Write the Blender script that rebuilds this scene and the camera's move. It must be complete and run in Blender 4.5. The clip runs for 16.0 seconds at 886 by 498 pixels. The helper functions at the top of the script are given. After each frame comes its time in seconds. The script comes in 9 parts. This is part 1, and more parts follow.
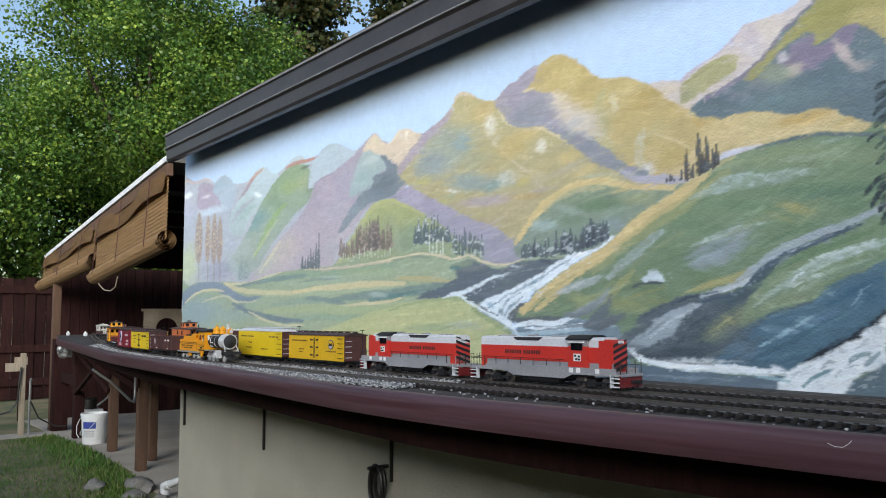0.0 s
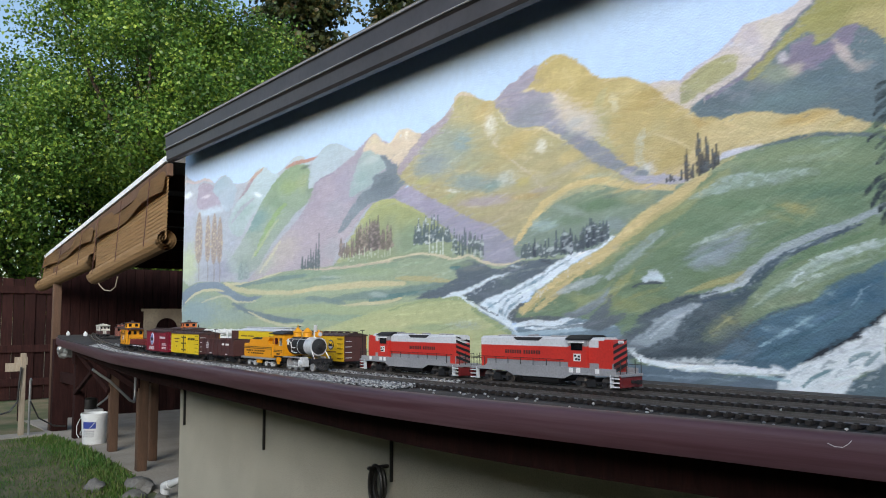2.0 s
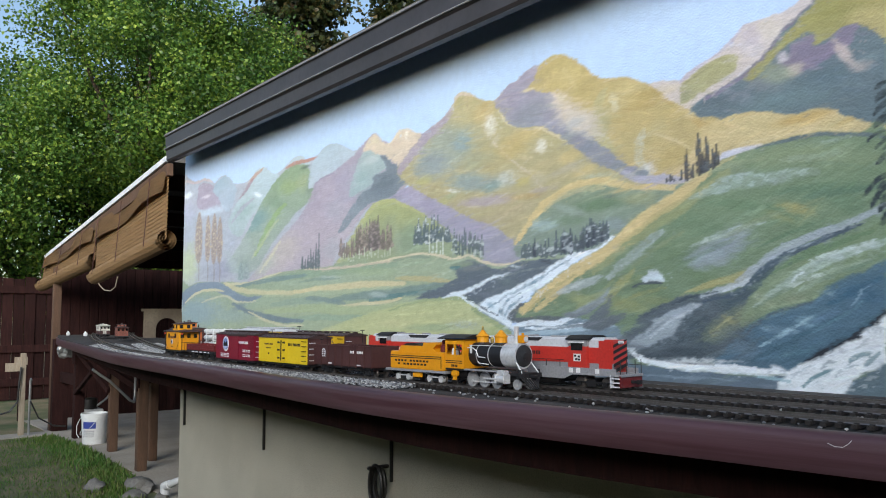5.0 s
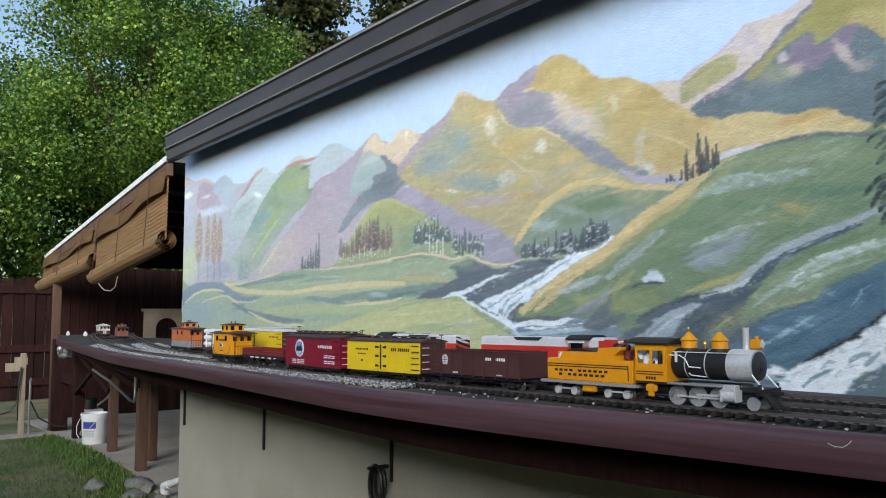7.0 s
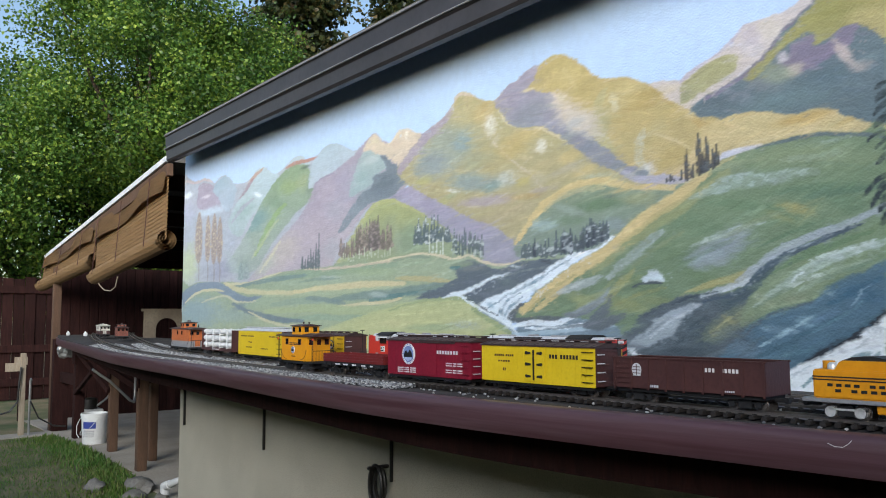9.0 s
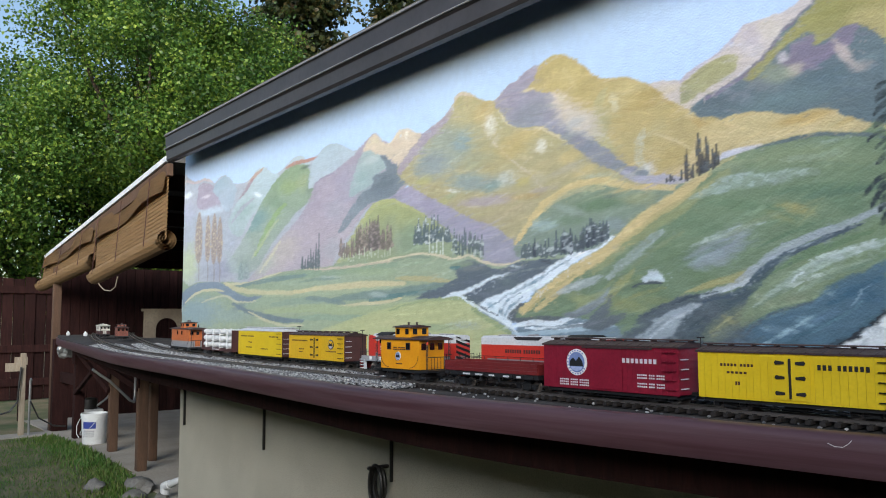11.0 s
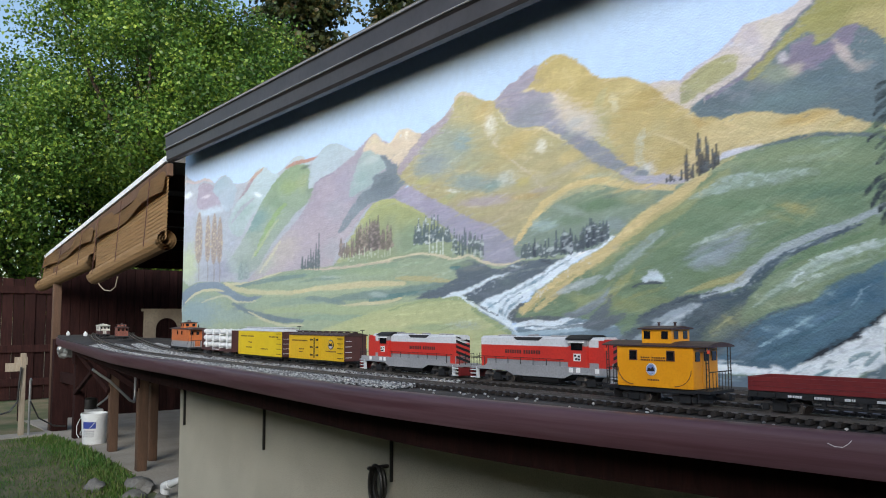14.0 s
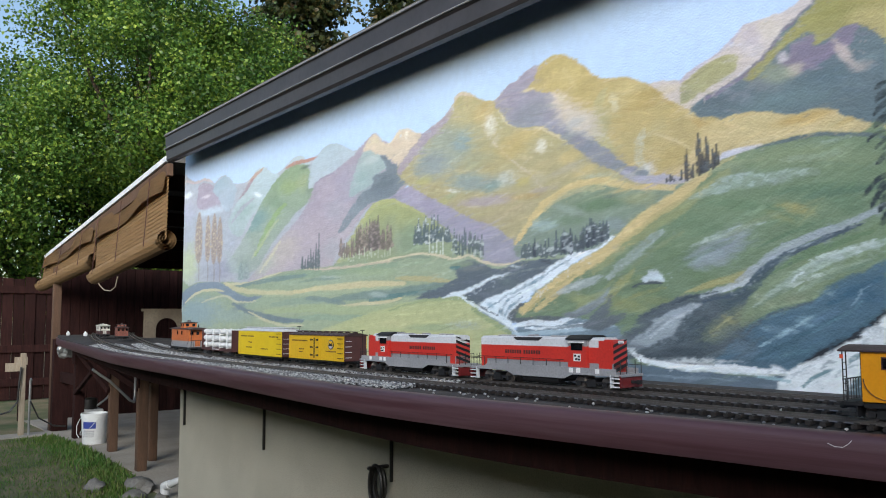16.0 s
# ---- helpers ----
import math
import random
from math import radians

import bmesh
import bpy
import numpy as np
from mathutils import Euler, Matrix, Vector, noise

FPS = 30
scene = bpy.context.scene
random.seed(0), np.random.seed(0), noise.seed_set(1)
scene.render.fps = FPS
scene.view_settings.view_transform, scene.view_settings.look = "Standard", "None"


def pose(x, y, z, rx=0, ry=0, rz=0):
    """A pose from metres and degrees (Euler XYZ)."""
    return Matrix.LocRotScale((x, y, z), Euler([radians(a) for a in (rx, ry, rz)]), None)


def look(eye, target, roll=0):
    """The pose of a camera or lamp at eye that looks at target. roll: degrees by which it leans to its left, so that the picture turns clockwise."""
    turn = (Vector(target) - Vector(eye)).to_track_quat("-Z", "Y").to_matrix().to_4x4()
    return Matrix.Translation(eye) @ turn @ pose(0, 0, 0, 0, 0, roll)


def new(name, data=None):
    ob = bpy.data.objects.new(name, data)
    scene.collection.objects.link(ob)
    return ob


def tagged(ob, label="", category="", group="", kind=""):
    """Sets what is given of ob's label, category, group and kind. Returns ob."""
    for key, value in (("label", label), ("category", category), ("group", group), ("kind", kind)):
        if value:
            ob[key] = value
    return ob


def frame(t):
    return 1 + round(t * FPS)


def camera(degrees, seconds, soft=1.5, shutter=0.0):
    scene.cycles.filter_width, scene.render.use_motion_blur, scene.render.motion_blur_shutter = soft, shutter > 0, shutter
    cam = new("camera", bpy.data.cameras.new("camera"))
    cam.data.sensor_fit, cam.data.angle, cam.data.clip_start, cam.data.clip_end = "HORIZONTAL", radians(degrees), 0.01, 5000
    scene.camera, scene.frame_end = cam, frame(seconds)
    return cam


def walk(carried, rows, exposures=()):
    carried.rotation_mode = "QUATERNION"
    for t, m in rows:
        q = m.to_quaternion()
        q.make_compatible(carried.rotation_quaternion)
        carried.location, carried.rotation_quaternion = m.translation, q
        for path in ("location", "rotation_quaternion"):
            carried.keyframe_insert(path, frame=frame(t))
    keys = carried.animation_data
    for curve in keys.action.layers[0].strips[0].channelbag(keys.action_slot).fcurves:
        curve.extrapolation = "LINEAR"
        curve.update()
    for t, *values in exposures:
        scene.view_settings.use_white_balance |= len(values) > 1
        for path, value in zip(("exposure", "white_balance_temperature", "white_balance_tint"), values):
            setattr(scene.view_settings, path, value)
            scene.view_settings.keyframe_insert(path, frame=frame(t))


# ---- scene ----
# camera: stands still beside the bench
EYE = Vector((0.0, 0.0, 1.50))
AIM = EYE + Vector((math.cos(radians(141.68)) * math.cos(radians(5.012)), math.sin(radians(141.68)) * math.cos(radians(5.012)), math.sin(radians(5.012))))
cam = camera(58.02, 16.0, soft=1.0)
walk(cam, [(0.0, look(EYE, AIM, -0.3)), (16.0, look(EYE, AIM, -0.3))])

# light: open shade under a pale late-afternoon sky
world = bpy.data.worlds.new("sky")
scene.world = world
world.use_nodes = True
wn = world.node_tree.nodes
sky = wn.new("ShaderNodeTexSky")
sky.sky_type = "NISHITA"
sky.sun_disc = False
sky.sun_elevation, sky.sun_rotation = radians(20), radians(140)
sky.air_density, sky.dust_density = 1.0, 0.9
world.node_tree.links.new(sky.outputs[0], wn["Background"].inputs[0])
wn["Background"].inputs[1].default_value = 0.125
sun = new("sun", bpy.data.lights.new("sun", "SUN"))
sun.data.energy, sun.data.angle, sun.data.color = 2.3, radians(34), (0.93, 0.97, 1.0)
sun.matrix_world = look((0, 0, 10), (-9.5, 9.5, 5.2))
scene.view_settings.exposure = 0.70

# ---- materials ----


def nodes_of(name):
    m = bpy.data.materials.new(name)
    m.use_nodes = True
    return m, m.node_tree.nodes, m.node_tree.links, m.node_tree.nodes["Principled BSDF"]


def surface(name, a, b, scale=8.0, rough=0.6, metal=0.0, bump=0.15, grain=60.0, stretch=(1, 1, 1), c=None, coat=0.0, vary=0.0):
    """Two base colours mixed by coarse noise, a third by fine noise, with bump from the grain."""
    m, n, l, p = nodes_of(name)
    co = n.new("ShaderNodeTexCoord")
    mp = n.new("ShaderNodeMapping")
    mp.inputs["Scale"].default_value = stretch
    l.new(co.outputs["Object"], mp.inputs[0])
    big, fine = n.new("ShaderNodeTexNoise"), n.new("ShaderNodeTexNoise")
    big.inputs["Scale"].default_value, big.inputs["Detail"].default_value = scale, 5
    fine.inputs["Scale"].default_value, fine.inputs["Detail"].default_value = grain, 4
    for t in (big, fine):
        l.new(mp.outputs[0], t.inputs["Vector"])
    ramp = n.new("ShaderNodeValToRGB")
    ramp.color_ramp.elements[0].position, ramp.color_ramp.elements[1].position = 0.35, 0.65
    ramp.color_ramp.elements[0].color, ramp.color_ramp.elements[1].color = (*a, 1), (*b, 1)
    l.new(big.outputs[0], ramp.inputs[0])
    mix = n.new("ShaderNodeMix")
    mix.data_type = "RGBA"
    fr = n.new("ShaderNodeMapRange")
    fr.inputs[1].default_value, fr.inputs[2].default_value, fr.inputs[4].default_value = 0.45, 0.75, 0.6
    l.new(fine.outputs[0], fr.inputs[0])
    l.new(fr.outputs[0], mix.inputs[0])
    l.new(ramp.outputs[0], mix.inputs[6])
    mix.inputs[7].default_value = (*(c or tuple(v * 0.7 for v in a)), 1)
    out = mix.outputs[2]
    if vary:
        info, hs, vr = n.new("ShaderNodeObjectInfo"), n.new("ShaderNodeHueSaturation"), n.new("ShaderNodeMapRange")
        vr.inputs[3].default_value, vr.inputs[4].default_value = 1 - vary, 1 + vary
        l.new(info.outputs["Random"], vr.inputs[0])
        l.new(vr.outputs[0], hs.inputs["Value"])
        l.new(out, hs.inputs["Color"])
        out = hs.outputs[0]
    l.new(out, p.inputs["Base Color"])
    bp = n.new("ShaderNodeBump")
    bp.inputs["Strength"].default_value, bp.inputs["Distance"].default_value = bump, 0.01
    l.new(fine.outputs[0], bp.inputs["Height"])
    l.new(bp.outputs[0], p.inputs["Normal"])
    p.inputs["Roughness"].default_value, p.inputs["Metallic"].default_value = rough, metal
    p.inputs["Coat Weight"].default_value = coat
    return m


M = {}
M["stucco"] = surface("painted_stucco", (0.45, 0.42, 0.335), (0.51, 0.48, 0.385), 3, 0.85, bump=0.4, grain=140)
M["trim"] = surface("dark_trim_paint", (0.030, 0.027, 0.030), (0.040, 0.036, 0.040), 4, 0.45, bump=0.08, grain=30)
M["bench"] = surface("maroon_deck_paint", (0.056, 0.020, 0.024), (0.092, 0.046, 0.054), 4.5, 0.4, bump=0.12, grain=14, stretch=(0.22, 0.22, 8), c=(0.115, 0.072, 0.080))
M["deck"] = surface("weathered_deck", (0.034, 0.030, 0.029), (0.068, 0.060, 0.056), 6, 0.9, bump=0.3, grain=80)
M["lawn"] = surface("lawn", (0.10, 0.135, 0.05), (0.27, 0.21, 0.12), 1.9, 0.95, bump=0.5, grain=38, c=(0.13, 0.12, 0.055))
M["concrete"] = surface("concrete", (0.36, 0.32, 0.26), (0.46, 0.41, 0.34), 2, 0.9, bump=0.2, grain=60)
# red stain, darkened and dulled so the colour carries the shade on the boards
M["redwood"] = surface("shaded_redwood", (0.020, 0.008, 0.007), (0.034, 0.013, 0.011), 5, 0.95, bump=0.3, grain=30, stretch=(6, 6, 0.7), vary=0.25)
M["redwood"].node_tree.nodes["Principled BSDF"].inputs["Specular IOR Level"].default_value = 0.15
M["post"] = surface("brown_post", (0.085, 0.045, 0.025), (0.13, 0.07, 0.04), 6, 0.75, bump=0.25, grain=40, stretch=(5, 5, 0.6))
M["steel"] = surface("rail_steel", (0.28, 0.25, 0.23), (0.38, 0.34, 0.31), 30, 0.35, 0.85, 0.05, 200)
M["tie"] = surface("tie_plastic", (0.020, 0.016, 0.014), (0.040, 0.032, 0.028), 40, 0.55, bump=0.2, grain=300)
M["black"] = surface("black_plastic", (0.008, 0.008, 0.009), (0.014, 0.013, 0.014), 40, 0.6, bump=0.1, grain=200)
M["reefer_yellow"] = surface("yellow_car_paint", (0.66, 0.46, 0.010), (0.72, 0.52, 0.018), 14, 0.42, bump=0.06, grain=150, c=(0.60, 0.42, 0.015))
M["orange"] = surface("orange_yellow_paint", (0.70, 0.28, 0.006), (0.76, 0.33, 0.010), 14, 0.4, bump=0.06, grain=150, c=(0.62, 0.24, 0.008))
M["reefer_ochre"] = surface("ochre_yellow_paint", (0.60, 0.36, 0.010), (0.66, 0.41, 0.015), 14, 0.45, bump=0.06, grain=150, c=(0.5, 0.30, 0.012))
M["boxcar_red"] = surface("crimson_car_paint", (0.19, 0.007, 0.022), (0.23, 0.010, 0.028), 14, 0.42, bump=0.06, grain=150)
M["flat_red"] = surface("dull_red_paint", (0.13, 0.012, 0.013), (0.17, 0.017, 0.017), 14, 0.5, bump=0.1, grain=120)
M["brown"] = surface("mineral_brown_paint", (0.060, 0.022, 0.020), (0.080, 0.030, 0.027), 14, 0.5, bump=0.1, grain=120)
M["roof_dark"] = surface("dark_roof_paint", (0.045, 0.025, 0.024), (0.065, 0.036, 0.034), 20, 0.55, bump=0.1, grain=120)
M["diesel_red"] = surface("diesel_red_paint", (0.50, 0.034, 0.026), (0.55, 0.042, 0.030), 10, 0.32, bump=0.03, grain=150)
M["diesel_grey"] = surface("diesel_silver_grey", (0.25, 0.25, 0.26), (0.30, 0.30, 0.31), 10, 0.38, bump=0.03, grain=150)
M["roof_silver"] = surface("pale_silver_roof", (0.56, 0.57, 0.59), (0.64, 0.65, 0.67), 10, 0.4, bump=0.03, grain=150)
M["white"] = surface("white_plastic", (0.72, 0.72, 0.70), (0.80, 0.80, 0.78), 10, 0.5, bump=0.05, grain=100)
M["silver"] = surface("silver_paint", (0.60, 0.60, 0.60), (0.70, 0.70, 0.69), 20, 0.28, 0.25, 0.05, 150)
M["brass"] = surface("brass", (0.65, 0.45, 0.12), (0.75, 0.55, 0.2), 20, 0.3, 0.9, 0.05, 150)
M["hose_black"] = surface("sooty_black", (0.014, 0.014, 0.015), (0.03, 0.03, 0.03), 30, 0.5, bump=0.1, grain=120)
M["window"] = surface("dark_window", (0.006, 0.006, 0.008), (0.012, 0.012, 0.014), 20, 0.12, bump=0.0, grain=50)
M["blue"] = surface("emblem_blue", (0.14, 0.20, 0.42), (0.20, 0.27, 0.50), 60, 0.5, bump=0.0, grain=100)
M["pale_blue"] = surface("emblem_pale_blue", (0.34, 0.42, 0.66), (0.42, 0.50, 0.72), 60, 0.5, bump=0.0, grain=100)
M["light_lens"] = surface("lamp_lens", (0.8, 0.1, 0.05), (0.8, 0.12, 0.06), 20, 0.2)
M["orange_cab"] = surface("caboose_orange", (0.50, 0.13, 0.035), (0.56, 0.16, 0.05), 14, 0.45, bump=0.06, grain=120)
M["ballast"] = surface("ballast", (0.22, 0.22, 0.23), (0.42, 0.42, 0.43), 30, 0.9, bump=0.5, grain=90, c=(0.12, 0.12, 0.13))
M["wheel"] = surface("driver_steel", (0.36, 0.36, 0.36), (0.46, 0.46, 0.46), 30, 0.35, 0.3, 0.05, 150)
# ---- mesh helpers ----


def boxed(bm, x0, x1, y0, y1, z0, z1, bevel=0.0):
    r = bmesh.ops.create_cube(bm, size=1.0, matrix=Matrix.LocRotScale(((x0 + x1) / 2, (y0 + y1) / 2, (z0 + z1) / 2), None, (abs(x1 - x0), abs(y1 - y0), abs(z1 - z0))))
    if bevel:
        es = list({e for v in r["verts"] for e in v.link_edges})
        bmesh.ops.bevel(bm, geom=es, offset=bevel, segments=2, affect="EDGES", clamp_overlap=True)
    return bm


def rod(bm, a, b, r, r2=None, seg=10, caps=True):
    a, b = Vector(a), Vector(b)
    d = b - a
    m = Matrix.Translation((a + b) / 2) @ d.to_track_quat("Z", "Y").to_matrix().to_4x4()
    bmesh.ops.create_cone(bm, cap_ends=caps, segments=seg, radius1=r, radius2=r if r2 is None else r2, depth=d.length, matrix=m)
    return bm


def prism(bm, outline, y0, y1):
    """A solid from an outline in x and z, from y0 to y1."""
    f = [bm.verts.new((x, y0, z)) for x, z in outline]
    k = [bm.verts.new((x, y1, z)) for x, z in outline]
    n = len(outline)
    bm.faces.new(f)
    bm.faces.new(k[::-1])
    for i in range(n):
        bm.faces.new((f[i], k[i], k[(i + 1) % n], f[(i + 1) % n]))
    bmesh.ops.recalc_face_normals(bm, faces=bm.faces)
    return bm


def lathe(bm, profile, m=Matrix.Identity(4), seg=20):
    """A turned shape about z from (radius, height) pairs."""
    rings = []
    for r, z in profile:
        rings.append([bm.verts.new(m @ Vector((r * math.cos(2 * math.pi * i / seg), r * math.sin(2 * math.pi * i / seg), z))) for i in range(seg)])
    for a, b in zip(rings, rings[1:]):
        for i in range(seg):
            bm.faces.new((a[i], a[(i + 1) % seg], b[(i + 1) % seg], b[i]))
    bm.faces.new(rings[0][::-1])
    bm.faces.new(rings[-1])
    return bm


def tube(bm, pts, r, seg=8):
    """One bent tube through the points."""
    pts = [Vector(p) for p in pts]
    rings, up = [], Vector((0.31, 0.52, 0.79))
    for i, p in enumerate(pts):
        d = (pts[min(i + 1, len(pts) - 1)] - pts[max(i - 1, 0)]).normalized()
        a = d.cross(up).normalized()
        b = d.cross(a)
        up = a.cross(d) if a.cross(d).dot(up) > 0 else -a.cross(d)
        rings.append([bm.verts.new(p + (a * math.cos(2 * math.pi * k / seg) + b * math.sin(2 * math.pi * k / seg)) * r) for k in range(seg)])
    for u, v in zip(rings, rings[1:]):
        for k in range(seg):
            bm.faces.new((u[k], u[(k + 1) % seg], v[(k + 1) % seg], v[k]))
    bm.faces.new(rings[0][::-1])
    bm.faces.new(rings[-1])
    return bm


def mesh_of(name, bm, material, smooth=False):
    me = bpy.data.meshes.new(name)
    bm.to_mesh(me)
    bm.free()
    me.materials.append(material)
    if smooth:
        me.shade_smooth()
        me.set_sharp_from_angle(angle=radians(38))
    return me


def part(name, bm, material, parent=None, label="", smooth=False):
    ob = new(name, mesh_of(name, bm, material, smooth))
    ob.parent = parent
    return tagged(ob, label) if label else ob


def thing(name, at, label, category, group="", kind="", rz=0.0):
    ob = new(name)
    ob.empty_display_size = 0.05
    ob.matrix_world = pose(*at, 0, 0, rz)
    return tagged(ob, label, category, group, kind)


def curve_at(pts, x):
    """Smooth curve through (x, y) pairs, evaluated at x."""
    xs, ys = [p[0] for p in pts], [p[1] for p in pts]
    i = min(max(int(np.searchsorted(xs, x)) - 1, 0), len(xs) - 2)
    s = lambda j: (ys[min(j + 1, len(xs) - 1)] - ys[max(j - 1, 0)]) / (xs[min(j + 1, len(xs) - 1)] - xs[max(j - 1, 0)])
    h = xs[i + 1] - xs[i]
    t = (x - xs[i]) / h
    return ((1 + 2 * t) * (1 - t) ** 2) * ys[i] + t * (1 - t) ** 2 * h * s(i) + t * t * (3 - 2 * t) * ys[i + 1] + t * t * (t - 1) * h * s(i + 1)


# ---- plan of the bench and its two tracks ----
RAIL = 1.30
FRONT = [(-13.0, 3.48), (-11.0, 2.90), (-9.0, 2.40), (-7.0, 1.97), (-5.5, 1.705), (-4.0, 1.62), (-2.8, 1.615), (-1.9, 1.64), (-1.0, 1.675), (0.0, 1.76), (1.5, 1.97)]
BACK = [(-13.0, 4.00), (-11.0, 3.38), (-9.0, 2.82), (-7.0, 2.30), (-5.5, 1.965), (-4.0, 1.835), (-2.8, 1.82), (-1.9, 1.84), (-1.0, 1.875), (0.0, 1.96), (1.5, 2.17)]
EDGE = [(-12.1, 2.70), (-10.6, 2.38), (-8.6, 2.06), (-6.9, 1.80), (-5.7, 1.63), (-4.9, 1.565), (-4.3, 1.53), (-3.8, 1.49), (-3.4, 1.455), (-3.0, 1.418), (-2.5, 1.378), (-2.1, 1.36), (-1.6, 1.385), (-1.0, 1.46), (0.0, 1.60), (1.5, 1.80)]
WALL_Y = 2.42
REAR = [(x, y + 0.215) for x, y in BACK]
CORNER_X = -6.55

# ---- structure ----
bm = bmesh.new()
boxed(bm, CORNER_X, 3.0, WALL_Y, WALL_Y + 0.2, 0.0, 3.0)
wall = part("wall_south", bm, M["stucco"])
tagged(wall, "beige painted stucco garage wall under the railway", "wall", kind="structure")
bm = bmesh.new()
boxed(bm, CORNER_X, CORNER_X + 0.2, WALL_Y + 0.2, 9.0, 0.0, 3.0)
wall_w = part("wall_west", bm, M["stucco"])
tagged(wall_w, "beige stucco end wall of the garage in deep shade", "wall", kind="structure")
bm = bmesh.new()
v = [bm.verts.new(p) for p in ((-250, -250, 0), (250, -250, 0), (250, 250, 0), (-250, 250, 0))]
bm.faces.new(v)
ground = part("ground", bm, M["lawn"])
tagged(ground, "patchy green and straw-coloured lawn", "lawn", kind="structure")

# roof edge
bm = bmesh.new()
boxed(bm, -6.42, 3.0, 2.262, 2.29, 2.80, 2.975)
fascia = part("fascia", bm, M["trim"])
tagged(fascia, "dark brown painted fascia board along the eave", "fascia", kind="structure")

# bench
bm = bmesh.new()
xs = [(-12.1 + 0.15 * i) for i in range(91)]
rows_ = []
for x in xs:
    rise = 0.0037 * max(0.0, -2.5 - x)
    ye, yb = curve_at(EDGE, x), (WALL_Y if x > CORNER_X else WALL_Y + min(0.8, (CORNER_X - x) * 2.0))
    rows_.append([bm.verts.new((x, y, z)) for y, z in ((ye + 0.02, 1.272 + rise), (yb, 1.272 + rise), (yb, 1.24), (ye + 0.02, 1.24))])
for a, b in zip(rows_, rows_[1:]):
    for i in range(4):
        bm.faces.new((a[i], b[i], b[(i + 1) % 4], a[(i + 1) % 4]))
bmesh.ops.recalc_face_normals(bm, faces=bm.faces)
bench_top = part("bench_top", bm, M["deck"])
tagged(bench_top, "grey roofing-felt top of the raised railway bench", "bench", kind="structure")
bm = bmesh.new()
rows_ = []
for x in xs:
    ye = curve_at(EDGE, x)
    rows_.append([bm.verts.new((x, ye + y, z)) for y, z in ((0.004, 1.208), (0.0, 1.214), (0.0, 1.272), (0.003, 1.280), (0.011, 1.2855), (0.045, 1.2855), (0.05, 1.280), (0.05, 1.208))])
for a, b in zip(rows_, rows_[1:]):
    for i in range(8):
        bm.faces.new((a[i], b[i], b[(i + 1) % 8], a[(i + 1) % 8]))
bmesh.ops.recalc_face_normals(bm, faces=bm.faces)
bench_edge = part("bench_edge", bm, M["bench"], smooth=True)
tagged(bench_edge, "maroon painted curved wooden edge board of the railway bench", "edge board", kind="structure")
# ---- the mural: a painted landscape on the wall, in metres along and up the wall ----
MU0, MU1, MV0, MV1 = CORNER_X + 0.004, 0.6, 1.262, 2.98
near_u = np.cumsum(np.interp(np.arange(1700) / 1000.0, [0, 0.25, 0.5, 0.75, 1.0, 1.7], [0.0130, 0.0105, 0.0075, 0.0042, 0.0030, 0.0030]))
mu = np.concatenate([[MU0], MU0 + near_u[MU0 + near_u < -0.85], np.arange(-0.84, MU1 + 0.01, 0.02)])
mv = np.arange(MV0, MV1 + 0.002, 0.0037)
GU, GV = np.meshgrid(mu, mv)
paint = np.zeros(GU.shape + (3,))
rng_m = np.random.default_rng(11)


def cloud(su, sv, octaves=3):
    """Smooth noise over the wall, about -1 to 1, with grain su by sv metres."""
    total, amp = np.zeros_like(GU), 1.0
    for o in range(octaves):
        nu, nv = int((MU1 - MU0) / su) + 4, int((MV1 - MV0) / sv) + 4
        g = rng_m.uniform(-1, 1, (nv, nu))
        x, y = (GU - MU0) / su + 0.5, (GV - MV0) / sv + 0.5
        i, j = np.clip(x.astype(int), 0, nu - 2), np.clip(y.astype(int), 0, nv - 2)
        fx, fy = x - i, y - j
        fx, fy = fx * fx * (3 - 2 * fx), fy * fy * (3 - 2 * fy)
        total += amp * (g[j, i] * (1 - fx) * (1 - fy) + g[j, i + 1] * fx * (1 - fy) + g[j + 1, i] * (1 - fx) * fy + g[j + 1, i + 1] * fx * fy)
        su, sv, amp = su / 2, sv / 2, amp * 0.55
    return total


def tint(c):
    g = sum(c) / 3
    c = [max(12, 168 + (g + (v - g) * 0.72 - 168) * 1.06) for v in c]
    c = [c[0] * 0.985, c[1], min(250, c[2] * 1.025)]
    return np.array([((v / 255 + 0.055) / 1.055) ** 2.4 for v in c])


WOB_U, WOB_V = cloud(0.10, 0.06, 3), cloud(0.10, 0.06, 3)
DAUB, STREAK, MOTTLE = cloud(0.05, 0.022), cloud(0.12, 0.024), cloud(0.35, 0.22)
SPECK = cloud(0.020, 0.012, 2)
CLIP = np.ones_like(GU)


def window(u0, u1, v0, v1):
    """The part of the grid between these bounds."""
    i0, i1 = np.searchsorted(mu, (u0, u1))
    j0, j1 = np.searchsorted(mv, (v0, v1))
    return slice(max(j0 - 1, 0), j1 + 1), slice(max(i0 - 1, 0), i1 + 1)


def lay(k, mask, c):
    paint[k] = paint[k] * (1 - mask[..., None]) + c * mask[..., None]


def smooth_line(pts, closed=False, n=6):
    p = np.array(pts)
    k = len(p)
    out = []
    for i in range(k if closed else k - 1):
        a, b, c, d = (p[(i + o) % k] if closed else p[min(max(i + o, 0), k - 1)] for o in (-1, 0, 1, 2))
        for t in np.arange(n) / n:
            out.append(0.5 * (2 * b + (c - a) * t + (2 * a - 5 * b + 4 * c - d) * t * t + (3 * b - a - 3 * c + d) * t ** 3))
    return np.array(out if closed else out + [p[-1]])


